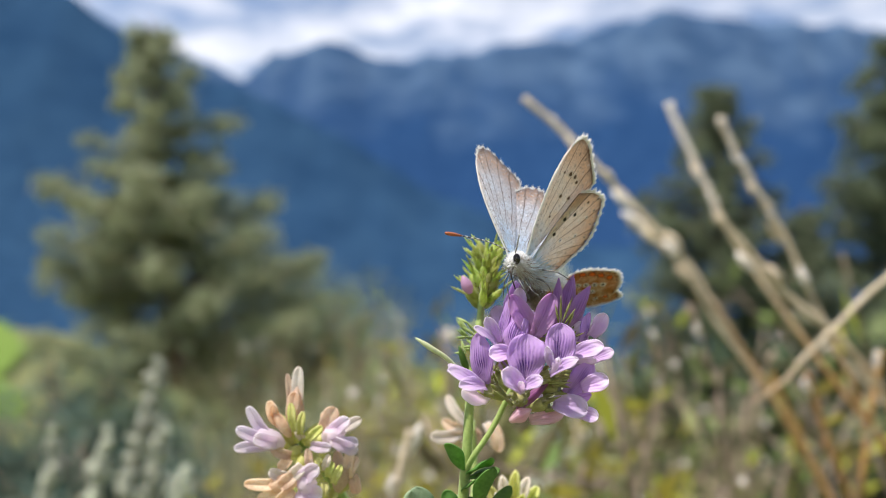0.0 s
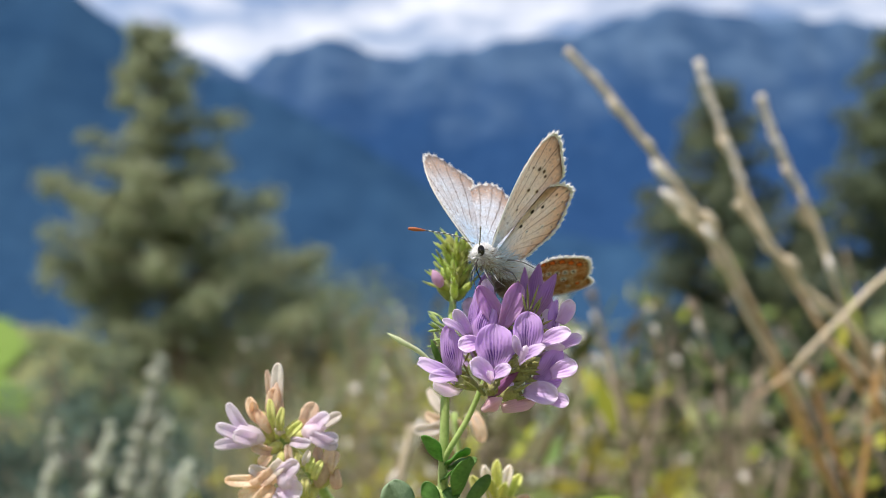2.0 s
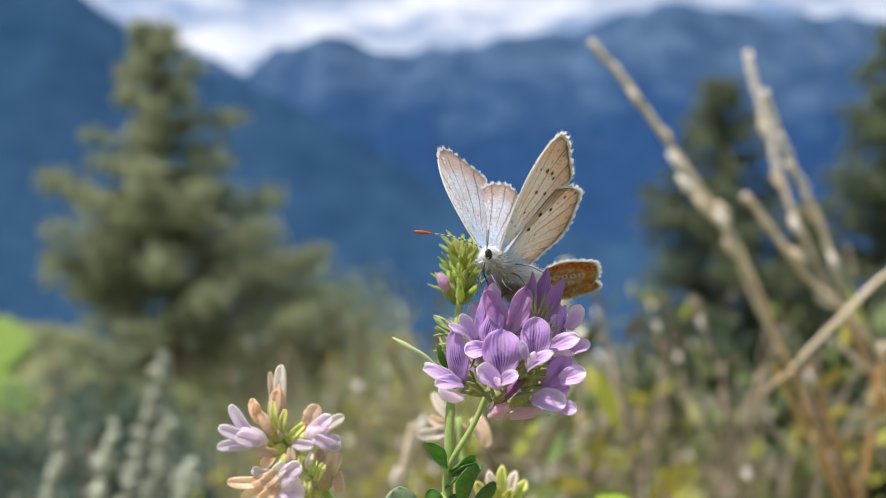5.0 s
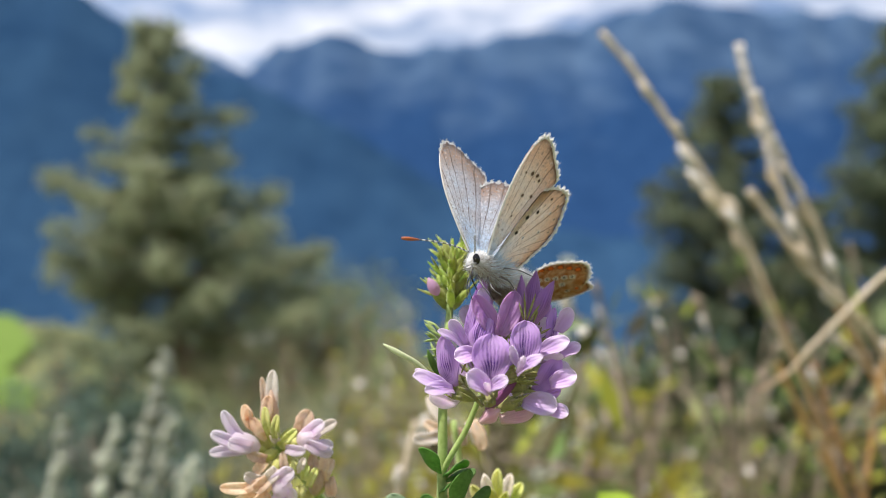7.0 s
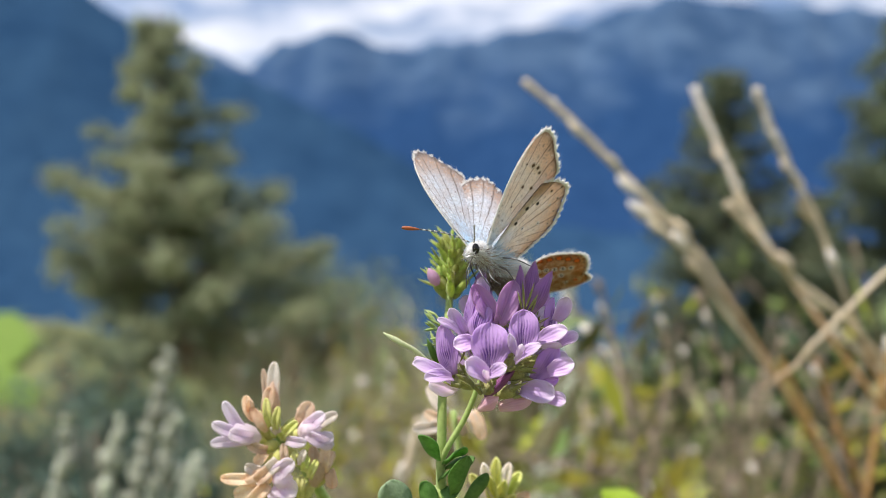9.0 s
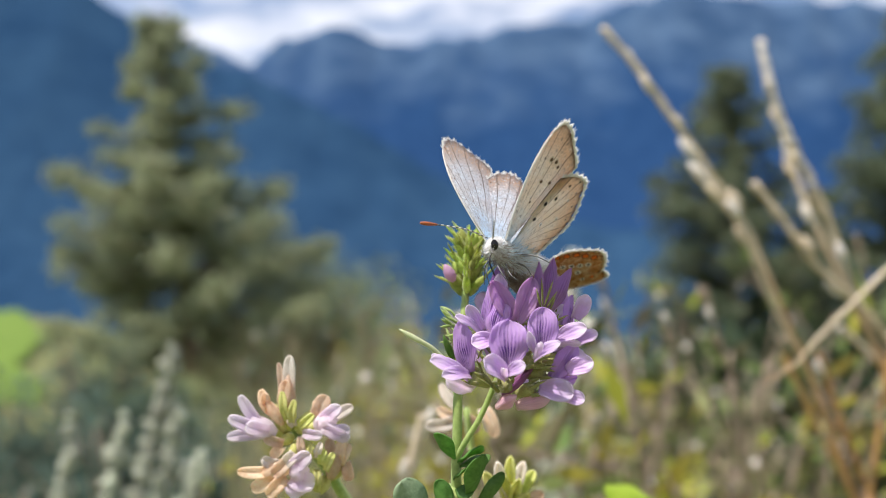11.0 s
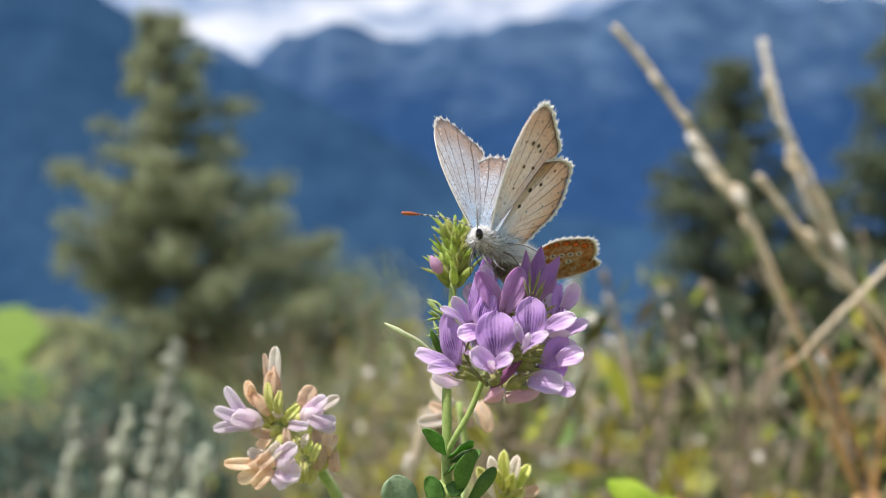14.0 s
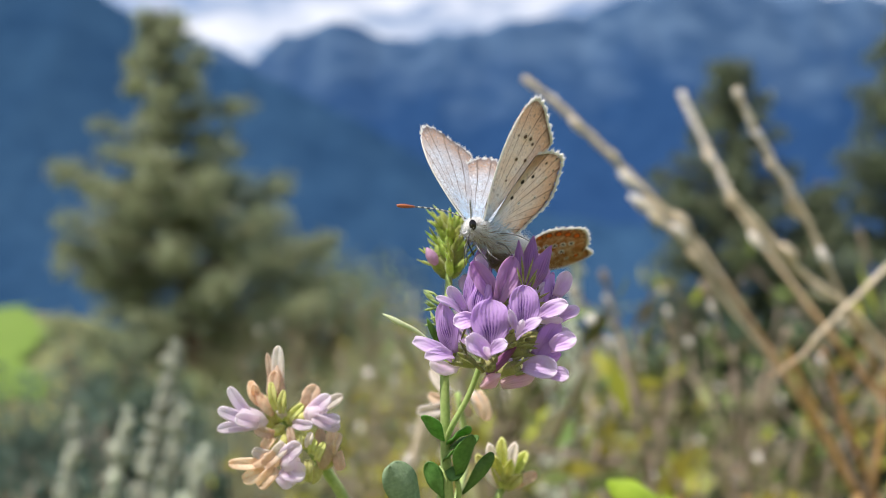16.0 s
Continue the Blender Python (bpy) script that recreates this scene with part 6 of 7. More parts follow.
# ---- what moves ----
SWAY = (
    (0, 8.68, 80.16, 434.43, 0.00), (0.1, 8.60, 80.06, 434.05, 0.23), (0.2, 7.00, 79.96, 433.54, -1.20), (0.3, 5.62, 79.85, 433.65, -2.39),
    (0.4, 5.22, 79.75, 434.85, -2.51), (0.5, 6.83, 79.65, 433.40, -0.45), (0.6, 7.35, 79.33, 432.37, 0.18), (0.7, 6.27, 79.02, 433.95, -0.94),
    (0.8, 4.89, 78.70, 434.47, -2.38), (0.9, 7.78, 78.39, 432.32, 0.83), (1, 10.33, 78.07, 431.40, 3.66), (1.1, 7.79, 78.36, 433.74, 0.96),
    (1.2, 5.74, 78.65, 434.64, -1.21), (1.3, 5.94, 78.94, 434.16, -0.92), (1.4, 6.82, 79.23, 433.60, 0.10), (1.5, 8.02, 79.52, 432.87, 1.46),
    (1.6, 6.48, 79.85, 434.51, -0.48), (1.7, 3.72, 80.19, 435.80, -3.75), (1.8, 2.51, 80.52, 434.86, -5.33), (1.9, 3.84, 80.86, 433.94, -4.15),
    (2, 5.37, 81.19, 434.92, -2.75), (2.1, 4.34, 81.23, 435.83, -3.98), (2.2, 1.65, 81.26, 434.64, -7.02), (2.3, 0.50, 81.30, 434.19, -8.39),
    (2.4, 2.33, 81.33, 434.47, -6.52), (2.5, 3.70, 81.37, 434.62, -5.14), (2.6, 3.38, 81.53, 434.97, -5.37), (2.7, 2.50, 81.70, 435.12, -6.21),
    (2.8, 2.31, 81.86, 434.76, -6.29), (2.9, 2.87, 82.03, 434.80, -5.57), (3, 3.36, 82.19, 434.66, -4.92), (3.1, 3.17, 82.09, 435.12, -5.16),
    (3.2, 2.85, 81.99, 435.26, -5.54), (3.3, 3.38, 81.88, 435.16, -4.99), (3.4, 3.97, 81.78, 434.45, -4.38), (3.5, 4.43, 81.68, 433.91, -3.91),
    (3.6, 4.42, 81.36, 434.84, -4.12), (3.7, 4.13, 81.04, 434.77, -4.64), (3.8, 4.85, 80.72, 434.33, -4.07), (3.9, 5.77, 80.40, 433.97, -3.27),
    (4, 5.86, 80.08, 433.85, -3.37), (4.1, 7.11, 78.90, 433.14, -1.25), (4.2, 11.23, 77.72, 432.48, 3.98), (4.7, 3.72, 78.88, 434.77, -4.57),
    (5.2, 6.85, 79.88, 433.85, -0.98), (5.8, 4.14, 79.01, 434.65, -4.08), (6.3, 4.45, 77.76, 435.21, -2.31), (6.4, 4.10, 78.23, 434.12, -3.09),
    (6.5, 3.07, 78.69, 433.42, -4.61), (6.6, 3.84, 78.85, 433.78, -3.86), (6.7, 4.73, 79.01, 434.15, -2.97), (6.8, 4.85, 79.18, 434.07, -2.93),
    (6.9, 4.20, 79.34, 433.26, -3.73), (7, 4.52, 79.50, 433.43, -3.46), (7.1, 5.79, 79.82, 433.88, -2.15), (7.2, 5.86, 80.14, 432.37, -2.13),
    (7.3, 3.46, 80.45, 432.73, -4.81), (7.4, 2.42, 80.77, 435.21, -6.01), (7.5, 5.26, 81.09, 435.32, -2.99), (7.6, 10.14, 80.60, 433.39, 2.41),
    (7.7, 7.80, 80.11, 433.37, -0.04), (7.8, -0.59, 79.63, 435.04, -9.08), (7.9, -2.47, 79.14, 435.93, -11.03), (8, 3.43, 78.65, 434.21, -4.52),
    (8.1, 10.39, 78.80, 432.34, 3.01), (8.2, 8.24, 78.96, 433.10, 0.63), (8.3, 1.43, 79.11, 435.01, -6.82), (8.4, 0.13, 79.27, 435.04, -8.27),
    (8.5, 3.83, 79.42, 433.06, -4.29), (8.6, 7.78, 79.64, 432.95, 0.17), (8.7, 5.61, 79.86, 434.29, -2.02), (8.8, 1.02, 80.07, 434.45, -6.84),
    (8.9, 1.08, 80.29, 433.88, -6.61), (9, 4.13, 80.51, 434.23, -3.12), (9.1, 4.16, 80.96, 435.19, -2.93), (9.2, 1.17, 81.40, 434.89, -6.02),
    (9.7, 6.57, 79.79, 433.94, -1.30), (10.2, 4.00, 78.97, 434.69, -4.24), (10.8, 6.14, 79.65, 434.06, -1.79), (11.3, 4.62, 78.78, 434.51, -4.76),
    (11.4, 4.54, 78.41, 434.26, -5.21), (11.5, 5.56, 78.03, 433.97, -4.47), (11.6, 7.01, 78.08, 434.42, -2.75), (11.7, 5.80, 78.14, 435.03, -3.91),
    (11.8, 4.13, 78.19, 435.39, -5.58), (11.9, 3.88, 78.25, 434.84, -5.70), (12, 5.31, 78.30, 434.31, -3.99), (12.1, 6.76, 78.36, 433.85, -2.25),
    (12.2, 6.36, 78.43, 433.37, -2.52), (12.3, 5.10, 78.49, 434.85, -3.73), (12.4, 5.53, 78.56, 435.81, -3.10), (12.5, 6.49, 78.62, 435.04, -1.89),
    (12.6, 5.84, 78.51, 434.30, -2.43), (12.7, 4.77, 78.41, 435.50, -3.43), (12.8, 4.53, 78.30, 436.15, -3.54), (12.9, 5.55, 78.20, 435.50, -2.26),
    (13, 5.56, 78.09, 435.05, -2.09), (13.1, 3.52, 78.18, 435.92, -4.34), (13.2, 3.17, 78.28, 435.99, -4.76), (13.3, 4.45, 78.37, 435.80, -3.40),
    (13.4, 5.12, 78.47, 435.78, -2.70), (13.5, 4.66, 78.56, 436.04, -3.23), (13.6, 5.14, 78.30, 435.74, -2.62), (13.7, 6.58, 78.04, 435.37, -0.97),
    (13.8, 8.56, 77.78, 435.14, 1.27), (13.9, 6.75, 77.52, 435.26, -0.62), (14, 3.91, 77.26, 434.89, -3.62), (14.1, 4.60, 77.17, 435.09, -2.94),
    (14.2, 7.68, 77.08, 435.03, 0.32), (14.3, 8.54, 76.98, 435.54, 1.18), (14.4, 5.99, 76.89, 435.24, -1.67), (14.5, 5.12, 76.80, 434.43, -2.70),
    (14.6, 7.37, 77.04, 435.40, -0.46), (14.7, 7.48, 77.28, 436.19, -0.54), (14.8, 5.32, 77.52, 436.17, -3.09), (14.9, 3.85, 77.76, 436.28, -4.89),
    (15, 4.96, 78.00, 435.51, -3.88), (15.1, 7.11, 78.41, 434.89, -1.45), (15.2, 8.00, 78.82, 435.15, -0.39), (15.3, 6.36, 79.23, 434.99, -2.07),
    (15.4, 2.37, 79.64, 435.46, -6.32), (15.5, 1.60, 80.05, 436.28, -7.06), (15.6, 3.98, 79.94, 436.43, -4.44), (15.7, 5.48, 79.83, 435.92, -2.77),
    (15.8, 4.17, 79.72, 435.96, -4.16), (15.9, 2.45, 79.61, 436.30, -6.00), (16, 3.64, 79.50, 435.96, -4.68),
)
SWAY_2 = (
    (0, -17.91, 92.40, 434.95, 0.00), (0.1, -17.96, 92.40, 434.64, -0.07), (0.2, -19.53, 92.39, 434.26, -0.51), (0.3, -20.89, 92.39, 434.23, -0.90),
    (0.4, -21.25, 92.38, 434.78, -1.05), (0.5, -19.62, 92.38, 433.89, -0.72), (0.6, -19.15, 92.37, 433.55, -0.50), (0.7, -20.29, 92.36, 434.65, -0.67),
    (0.8, -21.72, 92.34, 435.15, -0.90), (0.9, -18.88, 92.33, 434.20, -0.11), (1, -16.39, 92.32, 433.92, 0.59), (1.1, -18.90, 92.32, 435.16, -0.07),
    (1.2, -20.91, 92.31, 435.60, -0.61), (1.3, -20.68, 92.31, 435.29, -0.61), (1.4, -19.76, 92.30, 434.93, -0.45), (1.5, -18.53, 92.30, 434.48, -0.21),
    (1.6, -20.00, 92.30, 435.26, -0.54), (1.7, -22.69, 92.30, 435.84, -1.16), (1.8, -23.82, 92.29, 435.20, -1.41), (1.9, -22.42, 92.29, 434.56, -1.06),
    (2, -20.82, 92.29, 434.98, -0.65), (2.1, -21.78, 92.29, 435.29, -1.04), (2.2, -24.40, 92.29, 434.45, -1.83), (2.3, -25.48, 92.28, 434.01, -2.25),
    (2.4, -23.57, 92.28, 433.97, -1.95), (2.5, -22.13, 92.28, 433.86, -1.77), (2.6, -22.46, 92.28, 434.05, -1.78), (2.7, -23.36, 92.27, 434.13, -1.92),
    (2.8, -23.57, 92.27, 433.93, -1.90), (2.9, -23.02, 92.26, 433.95, -1.69), (3, -22.55, 92.26, 433.87, -1.51), (3.1, -22.77, 92.26, 434.20, -1.52),
    (3.2, -23.12, 92.25, 434.34, -1.56), (3.3, -22.62, 92.25, 434.36, -1.39), (3.4, -22.06, 92.24, 434.04, -1.21), (3.5, -21.63, 92.24, 433.82, -1.06),
    (3.6, -21.74, 92.23, 434.33, -1.18), (3.7, -22.13, 92.23, 434.29, -1.37), (3.8, -21.51, 92.22, 434.05, -1.32), (3.9, -20.69, 92.22, 433.85, -1.21),
    (4, -20.70, 92.21, 433.78, -1.31), (4.1, -19.56, 92.19, 434.25, -0.60), (4.2, -15.56, 92.17, 434.74, 0.80), (4.7, -22.56, 91.87, 434.89, -0.97),
    (5.2, -19.66, 92.08, 434.20, -0.00), (5.8, -22.16, 91.90, 434.79, -0.84), (6.3, -21.72, 92.11, 434.59, -0.64), (6.4, -22.18, 92.11, 433.83, -0.58),
    (6.5, -23.32, 92.11, 433.29, -0.69), (6.6, -22.58, 92.10, 433.52, -0.57), (6.7, -21.73, 92.09, 433.75, -0.42), (6.8, -21.64, 92.09, 433.74, -0.45),
    (6.9, -22.34, 92.08, 433.33, -0.67), (7, -22.05, 92.07, 433.45, -0.66), (7.1, -20.75, 92.06, 433.76, -0.27), (7.2, -20.65, 92.06, 432.99, -0.17),
    (7.3, -23.02, 92.05, 433.25, -0.66), (7.4, -24.03, 92.05, 434.68, -0.82), (7.5, -21.16, 92.04, 434.80, -0.06), (7.6, -16.32, 92.03, 433.67, 0.91),
    (7.7, -18.70, 92.02, 433.58, 0.16), (7.8, -27.14, 92.02, 434.43, -2.04), (7.9, -29.06, 92.01, 434.84, -2.69), (8, -23.20, 92.00, 433.82, -1.47),
    (8.1, -16.17, 91.99, 432.84, 0.53), (8.2, -18.26, 91.98, 433.31, 0.36), (8.3, -25.00, 91.98, 434.40, -0.93), (8.4, -26.23, 91.97, 434.47, -0.90),
    (8.5, -22.47, 91.96, 433.43, 0.32), (8.6, -18.53, 91.95, 433.40, 1.23), (8.7, -20.70, 91.95, 434.17, 0.68), (8.8, -25.29, 91.94, 434.29, -0.46),
    (8.9, -25.24, 91.94, 434.01, -0.48), (9, -22.19, 91.93, 434.23, 0.22), (9.1, -22.00, 91.92, 434.19, -0.02), (9.2, -24.84, 91.90, 433.46, -0.98),
    (9.7, -19.92, 92.06, 434.26, -0.09), (10.2, -22.29, 91.89, 434.82, -0.88), (10.8, -20.32, 92.03, 434.35, -0.22), (11.3, -21.58, 91.75, 435.15, -0.39),
    (11.4, -21.77, 91.75, 435.06, -0.29), (11.5, -20.87, 91.74, 434.95, 0.08), (11.6, -19.48, 91.73, 435.14, 0.32), (11.7, -20.75, 91.72, 435.42, -0.08),
    (11.8, -22.48, 91.71, 435.56, -0.59), (11.9, -22.78, 91.70, 435.20, -0.76), (12, -21.41, 91.69, 434.85, -0.53), (12.1, -19.94, 91.69, 434.69, -0.14),
    (12.2, -20.32, 91.69, 434.52, -0.19), (12.3, -21.56, 91.68, 435.42, -0.45), (12.4, -21.11, 91.68, 436.04, -0.30), (12.5, -20.13, 91.68, 435.71, -0.03),
    (12.6, -20.76, 91.67, 435.33, -0.09), (12.7, -21.80, 91.67, 436.01, -0.26), (12.8, -22.03, 91.66, 436.39, -0.22), (12.9, -20.98, 91.66, 436.06, 0.11),
    (13, -20.95, 91.65, 435.84, 0.21), (13.1, -22.97, 91.64, 436.28, -0.32), (13.2, -23.30, 91.64, 436.29, -0.45), (13.3, -22.00, 91.63, 436.16, -0.19),
    (13.4, -21.30, 91.63, 436.11, -0.08), (13.5, -21.74, 91.62, 436.22, -0.23), (13.6, -21.33, 91.61, 435.99, -0.14), (13.7, -19.96, 91.60, 435.72, 0.19),
    (13.8, -18.05, 91.60, 435.53, 0.64), (13.9, -19.93, 91.59, 435.54, 0.19), (14, -22.84, 91.58, 435.27, -0.51), (14.1, -22.14, 91.58, 435.43, -0.35),
    (14.2, -19.06, 91.58, 435.46, 0.38), (14.3, -18.18, 91.58, 435.79, 0.57), (14.4, -20.72, 91.58, 435.68, -0.04), (14.5, -21.59, 91.58, 435.29, -0.26),
    (14.6, -19.29, 91.58, 435.78, 0.20), (14.7, -19.13, 91.58, 436.16, 0.15), (14.8, -21.24, 91.59, 436.10, -0.45), (14.9, -22.66, 91.59, 436.11, -0.88),
    (15, -21.50, 91.59, 435.64, -0.69), (15.1, -19.21, 91.58, 435.09, -0.24), (15.2, -18.19, 91.58, 435.02, -0.10), (15.3, -19.69, 91.57, 434.72, -0.56),
    (15.4, -23.54, 91.57, 434.77, -1.58), (15.5, -24.17, 91.56, 435.01, -1.83), (15.6, -21.84, 91.57, 435.20, -1.27), (15.7, -20.39, 91.58, 435.01, -0.92),
    (15.8, -21.75, 91.58, 435.14, -1.24), (15.9, -23.52, 91.59, 435.42, -1.66), (16, -22.39, 91.60, 435.34, -1.39),
)
FLAP = (
    (0, 26.0, 24.5, 0.0, -8.0), (0.1, 26.7, 23.7, 0.0, -8.0), (0.2, 29.0, 24.9, 0.0, -8.0), (0.3, 31.0, 25.9, 0.0, -8.0),
    (0.4, 32.0, 25.5, 0.0, -8.0), (0.5, 31.0, 22.5, 0.0, -8.0), (0.6, 30.2, 21.8, 0.0, -8.6), (0.7, 31.0, 23.3, 0.0, -9.2),
    (0.8, 32.2, 25.1, 0.0, -9.8), (0.9, 28.9, 21.3, 0.0, -10.4), (1, 26.0, 18.0, 0.0, -11.0), (1.1, 28.9, 21.5, 0.0, -11.2),
    (1.2, 31.4, 24.3, 0.0, -11.4), (1.3, 31.5, 24.1, 0.0, -11.6), (1.4, 30.9, 23.0, 0.0, -11.8), (1.5, 30.0, 21.5, 0.0, -12.0),
    (1.6, 31.8, 25.4, 0.0, -12.0), (1.7, 34.9, 31.0, 0.0, -12.0), (1.8, 36.4, 34.5, 0.0, -12.0), (1.9, 35.3, 34.6, 0.0, -12.0),
    (2, 34.0, 34.5, 0.0, -12.0), (2.1, 34.9, 35.4, 0.0, -12.0), (2.2, 37.5, 38.5, 0.0, -12.0), (2.3, 38.6, 39.6, 0.0, -12.0),
    (2.4, 36.6, 36.8, 0.0, -12.0), (2.5, 35.0, 34.5, 0.0, -12.0), (2.6, 34.9, 34.3, 0.0, -12.2), (2.7, 35.3, 34.9, 0.0, -12.4),
    (2.8, 35.0, 34.6, 0.0, -12.6), (2.9, 34.0, 33.2, 0.0, -12.8), (3, 33.0, 32.0, 0.0, -13.0), (3.1, 33.0, 31.9, 0.0, -13.2),
    (3.2, 33.2, 32.0, 0.0, -13.4), (3.3, 32.4, 31.0, 0.0, -13.6), (3.4, 31.7, 29.9, 0.0, -13.8), (3.5, 31.0, 29.0, 0.0, -14.0),
    (3.6, 30.9, 29.4, 0.0, -13.8), (3.7, 31.1, 30.2, 0.0, -13.6), (3.8, 30.3, 29.6, 0.0, -13.4), (3.9, 29.2, 28.7, 0.0, -13.2),
    (4, 29.0, 29.0, 0.0, -13.0), (4.1, 27.5, 26.6, 0.0, -12.5), (4.2, 23.0, 20.5, 0.0, -12.0), (4.7, 30.7, 26.6, 0.0, -10.3),
    (5.2, 32.9, 29.9, 0.0, -10.3), (5.8, 31.0, 27.0, 0.0, -10.3), (6.3, 32.5, 35.0, 0.0, -6.0), (6.4, 32.9, 29.6, 0.0, -6.5),
    (6.5, 34.0, 25.0, 0.0, -7.0), (6.6, 33.1, 23.3, 0.0, -7.0), (6.7, 32.1, 21.4, 0.0, -7.0), (6.8, 31.9, 20.5, 0.0, -7.0),
    (6.9, 32.4, 20.6, 0.0, -7.0), (7, 32.0, 19.5, 0.0, -7.0), (7.1, 31.5, 18.9, 0.0, -7.0), (7.2, 32.3, 19.9, 0.0, -7.0),
    (7.3, 35.6, 24.2, 0.0, -7.0), (7.4, 37.6, 26.7, 0.0, -7.0), (7.5, 35.5, 24.0, 0.0, -7.0), (7.6, 30.6, 17.3, 0.0, -7.4),
    (7.7, 33.1, 20.1, 0.0, -7.8), (7.8, 41.9, 30.9, 0.0, -8.2), (7.9, 44.0, 33.1, 0.0, -8.6), (8, 38.0, 25.0, 0.0, -9.0),
    (8.1, 30.4, 16.3, 0.0, -10.0), (8.2, 32.2, 19.6, 0.0, -11.0), (8.3, 38.8, 29.2, 0.0, -12.0), (8.4, 39.7, 31.4, 0.0, -13.0),
    (8.5, 35.5, 27.0, 0.0, -14.0), (8.6, 31.1, 23.3, 0.0, -14.2), (8.7, 33.0, 27.6, 0.0, -14.4), (8.8, 37.4, 35.2, 0.0, -14.6),
    (8.9, 37.0, 36.6, 0.0, -14.8), (9, 33.5, 34.0, 0.0, -15.0), (9.1, 32.4, 34.0, 0.0, -14.5), (9.2, 34.5, 38.0, 0.0, -14.0),
    (9.7, 32.7, 29.6, 0.0, -10.3), (10.2, 30.9, 26.9, 0.0, -10.3), (10.8, 32.4, 29.1, 0.0, -10.3), (11.3, 30.5, 29.0, 0.0, -11.0),
    (11.4, 32.6, 30.5, 0.0, -11.0), (11.5, 33.5, 30.5, 0.0, -11.0), (11.6, 30.7, 27.4, 0.0, -10.8), (11.7, 30.6, 27.9, 0.0, -10.6),
    (11.8, 30.9, 28.9, 0.0, -10.4), (11.9, 29.8, 28.1, 0.0, -10.2), (12, 27.0, 25.0, 0.0, -10.0), (12.1, 26.3, 24.5, 0.0, -10.0),
    (12.2, 27.6, 26.4, 0.0, -10.0), (12.3, 29.7, 29.5, 0.0, -10.0), (12.4, 30.2, 30.4, 0.0, -10.0), (12.5, 30.0, 30.5, 0.0, -10.0),
    (12.6, 31.4, 31.3, 0.0, -9.8), (12.7, 33.2, 32.7, 0.0, -9.6), (12.8, 34.1, 33.0, 0.0, -9.4), (12.9, 33.8, 31.6, 0.0, -9.2),
    (13, 34.5, 31.5, 0.0, -9.0), (13.1, 35.4, 33.3, 0.0, -9.0), (13.2, 34.6, 32.8, 0.0, -9.0), (13.3, 32.1, 30.2, 0.0, -9.0),
    (13.4, 30.2, 28.3, 0.0, -9.0), (13.5, 29.5, 28.0, 0.0, -9.0), (13.6, 28.9, 26.1, 0.0, -9.0), (13.7, 27.2, 22.9, 0.0, -9.0),
    (13.8, 25.0, 18.9, 0.0, -9.0), (13.9, 26.7, 20.0, 0.0, -9.0), (14, 29.5, 22.5, 0.0, -9.0), (14.1, 29.1, 22.3, 0.0, -9.2),
    (14.2, 26.3, 18.9, 0.0, -9.4), (14.3, 25.8, 18.5, 0.0, -9.6), (14.4, 28.7, 22.6, 0.0, -9.8), (14.5, 30.0, 24.5, 0.0, -10.0),
    (14.6, 28.3, 22.9, 0.0, -9.8), (14.7, 28.7, 24.1, 0.0, -9.6), (14.8, 31.5, 28.3, 0.0, -9.4), (14.9, 33.6, 31.6, 0.0, -9.2),
    (15, 33.0, 31.5, 0.0, -9.0), (15.1, 30.7, 28.7, 0.0, -9.0), (15.2, 29.7, 27.5, 0.0, -9.0), (15.3, 31.3, 29.7, 0.0, -9.0),
    (15.4, 35.3, 35.0, 0.0, -9.0), (15.5, 36.0, 36.0, 0.0, -9.0), (15.6, 33.0, 32.6, 0.0, -8.8), (15.7, 30.8, 30.3, 0.0, -8.6),
    (15.8, 31.6, 31.8, 0.0, -8.4), (15.9, 32.8, 33.8, 0.0, -8.2), (16, 31.0, 32.0, 0.0, -8.0),
)
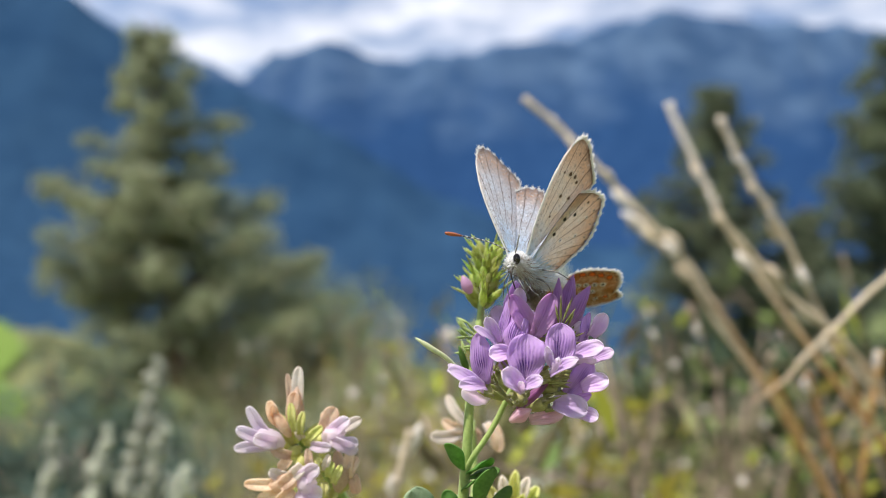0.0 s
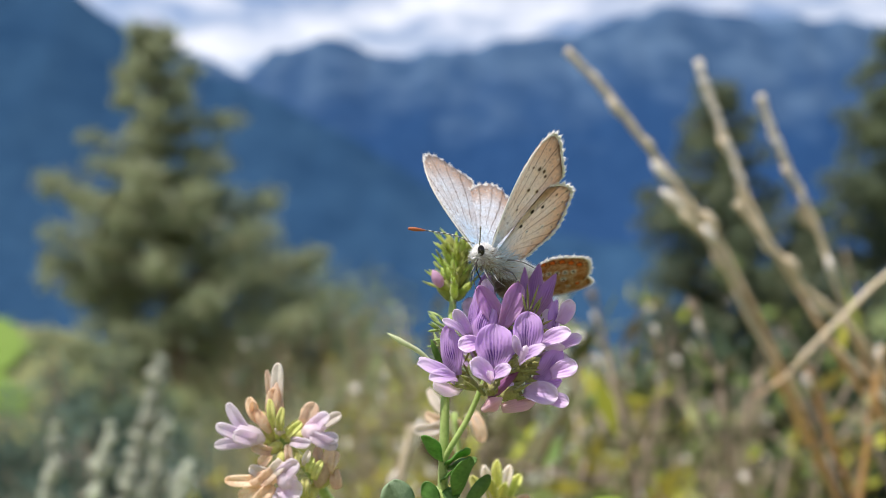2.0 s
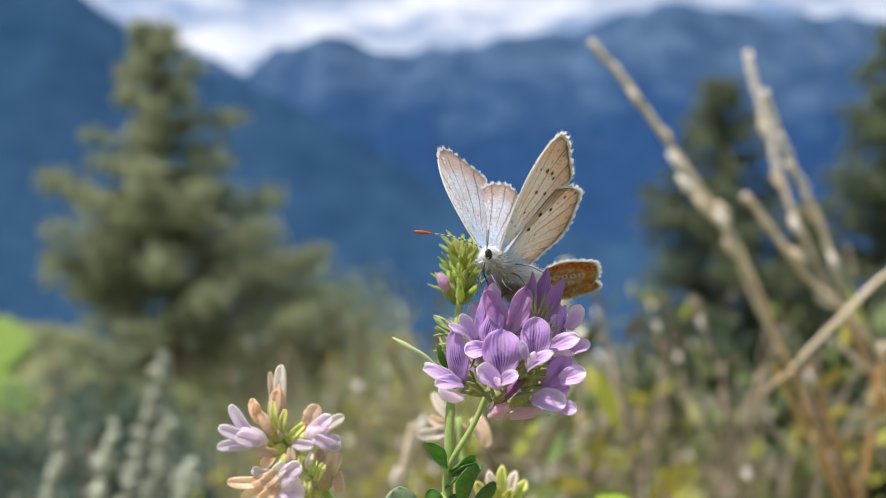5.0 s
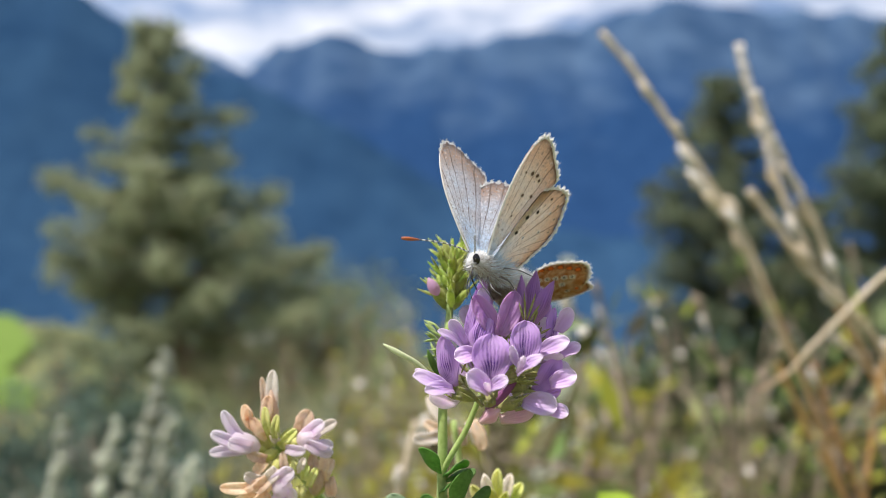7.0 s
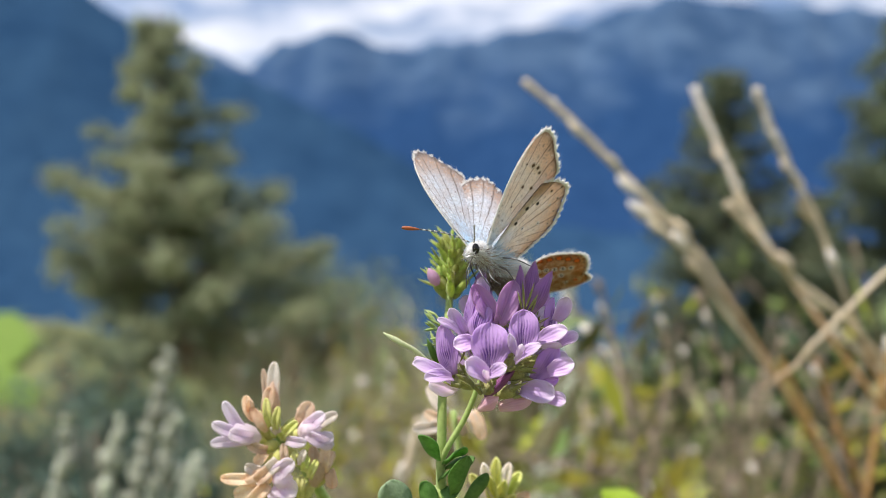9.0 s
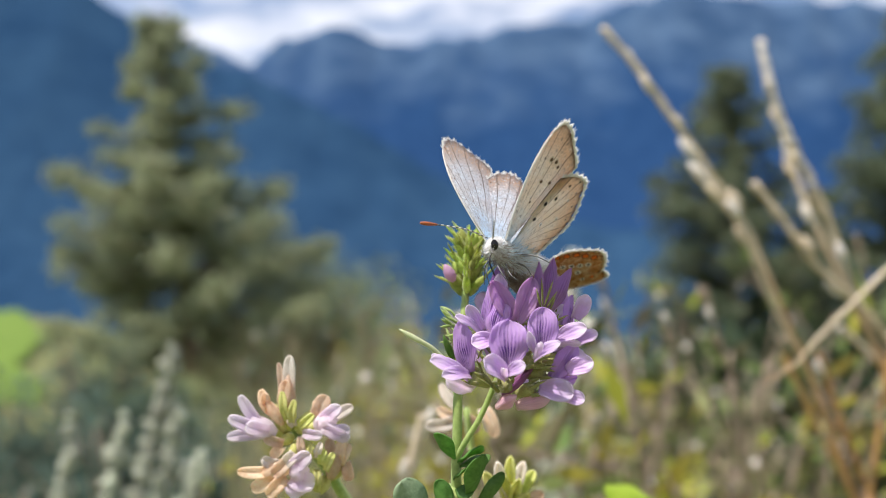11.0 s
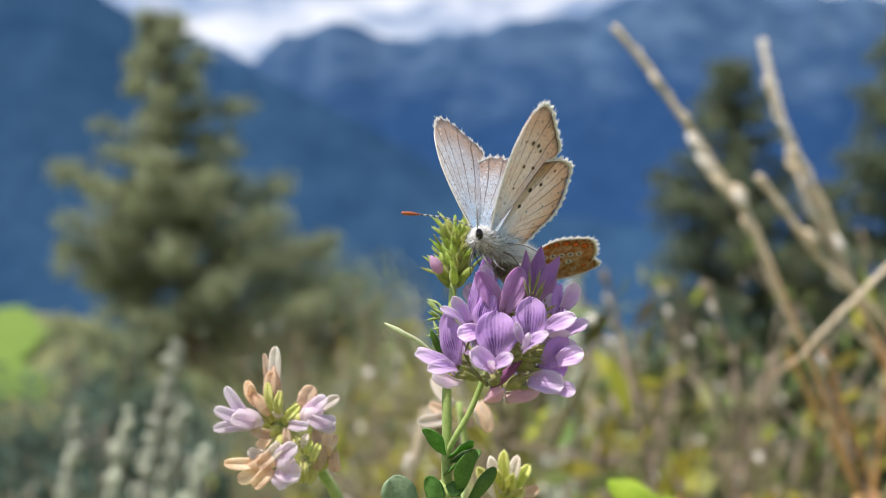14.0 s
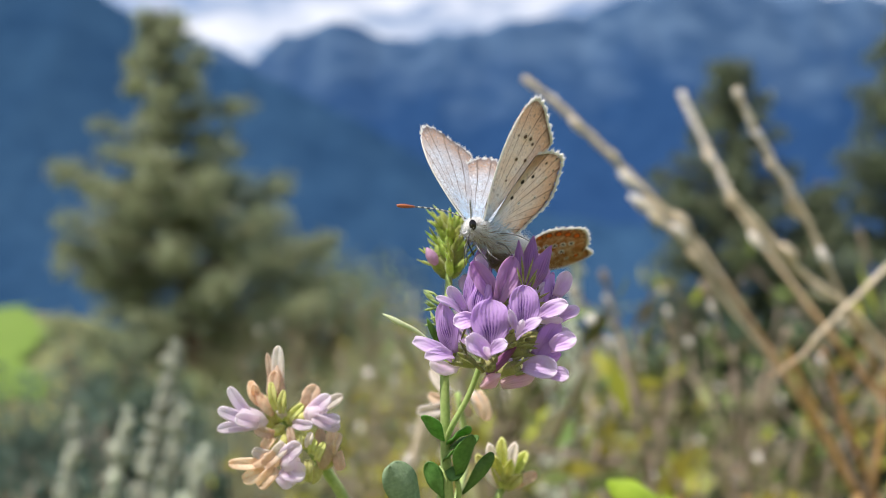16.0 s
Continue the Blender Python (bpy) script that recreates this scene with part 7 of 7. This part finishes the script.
LEAN = (
    (0, -3.9, -6.3, -2.4, -1.8, 10.3, 18.5, 5.4, 4.6), (0.5, 7.2, -2.0, 1.5, 3.2, 3.8, 20.7, 2.4, 1.7), (1, 8.7, 4.2, 4.7, 3.9, 4.0, 1.8, -0.5, 1.8),
    (1.5, -3.2, -2.8, 1.3, -1.5, 5.6, 12.1, 3.7, 2.5), (2, 0.3, -5.9, 1.7, 0.1, 1.6, 7.8, 2.1, 0.7), (2.5, -0.5, -2.6, 1.9, -0.2, 3.5, 6.3, -1.9, 1.6),
    (3, 20.5, 14.2, 15.4, 9.2, 7.7, 6.5, 15.6, 3.4), (3.5, 9.9, 6.3, 2.5, 4.4, 3.8, 6.4, -1.0, 1.7), (4, 9.0, 4.7, 1.5, 4.1, 4.3, 10.3, -1.6, 2.0),
    (4.2, 12.0, 5.6, 2.7, 5.4, 5.5, 9.6, 0.2, 2.5), (4.7, -0.4, -2.0, -1.2, -0.3, 5.4, 13.7, 1.6, 2.4), (5.2, 6.2, 5.7, 3.2, 3.0, 5.4, 13.7, 1.6, 2.4),
    (5.8, 0.5, -0.9, -0.6, 0.1, 5.4, 13.7, 1.6, 2.4), (6.3, 2.0, 5.6, -1.2, 0.9, 6.1, 8.9, -1.0, 2.8), (6.5, 2.8, 1.5, -1.2, 1.3, 5.5, 13.2, -1.0, 2.5),
    (7, 4.8, 0.1, -0.8, 2.2, 4.4, 10.5, -0.4, 2.0), (7.5, 2.4, 7.3, 0.9, 1.1, 2.7, 5.0, 3.7, 1.2), (8, 0.4, -0.0, -0.4, 0.2, 1.8, 0.0, -1.2, 0.8),
    (8.5, -2.5, -2.9, 0.2, -1.1, 4.1, 17.0, -1.3, 1.9), (9, -5.4, -2.7, -0.6, -2.4, 6.1, 21.0, 0.6, 2.8), (9.2, -7.4, -0.9, -0.4, -3.3, 5.5, 22.3, 1.7, 2.5),
    (9.7, 5.6, 5.0, 2.8, 2.7, 5.4, 13.7, 1.6, 2.4), (10.2, 0.2, -1.3, -0.8, -0.0, 5.4, 13.7, 1.6, 2.4), (10.8, 4.7, 4.0, 2.2, 2.2, 5.4, 13.7, 1.6, 2.4),
    (11.3, 2.3, 3.6, -1.9, 1.0, 5.0, 16.6, -0.2, 2.3), (11.5, -0.2, -1.9, -0.3, -0.1, 4.9, 17.2, 2.0, 2.2), (12, 8.7, 10.9, 4.3, 3.9, 8.1, 14.7, 1.7, 3.7),
    (12.5, -0.3, 2.6, 0.2, -0.1, 5.7, 24.2, 0.4, 2.6), (13, 0.3, -1.0, -0.3, 0.1, 5.0, 20.7, 3.4, 2.3), (13.5, 10.1, 5.4, 3.8, 4.6, 4.7, 13.2, 5.5, 2.1),
    (14, 6.5, 4.7, 1.7, 2.9, 9.1, 16.5, 4.7, 4.1), (14.5, 1.2, 0.6, -0.3, 0.6, 3.6, 11.6, 2.2, 1.6), (15, -1.1, 2.0, -2.4, -0.5, 6.5, 19.2, -0.5, 2.9),
    (15.5, -2.7, -1.6, -3.4, -1.2, 9.2, 21.7, 2.3, 4.1), (16, -5.9, -5.1, -4.5, -2.7, 7.5, 23.0, -0.2, 3.4),
)


def motions():
    """The wind in the plants; the butterflies ride on the swaying flower."""
    rows = [(t, pose(x * MM, y * MM, z * MM, 0, lean, 0)) for t, x, y, z, lean in SWAY]
    walk(shoot, [(t, Matrix.Translation(-FOOT) @ m) for t, m in rows])
    walk(shoot_2, [(t, Matrix.Translation(-FOOT_2) @ pose(x * MM, y * MM, z * MM, 0, lean, 0)) for t, x, y, z, lean in SWAY_2])
    walk(MALE, [(t, m @ Matrix.Translation(FEET * MM)) for t, m in rows])
    walk(FEMALE, [(t, m @ Matrix.Translation(FEET_F * MM)) for t, m in rows])
    for side, h, pair in MALE_WINGS:
        for w, (less, twist) in zip(pair, ((3, 7), (0, -2))):
            walk(w, [(t, wing_pose(side, h, MALE_AXES, *((a, c, 0) if side > 0 else (b - less, d, twist)))) for t, a, b, c, d in FLAP])
    for side, h, pair in FEMALE_WINGS:
        for w, turn in zip(pair, (3, -8)):
            walk(w, [(t, female_wing(side, turn - (14 if side > 0 else 0))) for t in (0.0, 16.0)])
    for (culm, rest), k in ((G1, 0), (G1B, 0), (G2, 1), (G3, 2), (G4, 3)):
        walk(culm, [(row[0], pose(*rest, -row[5 + k], row[1 + k], 0)) for row in LEAN])


motions()
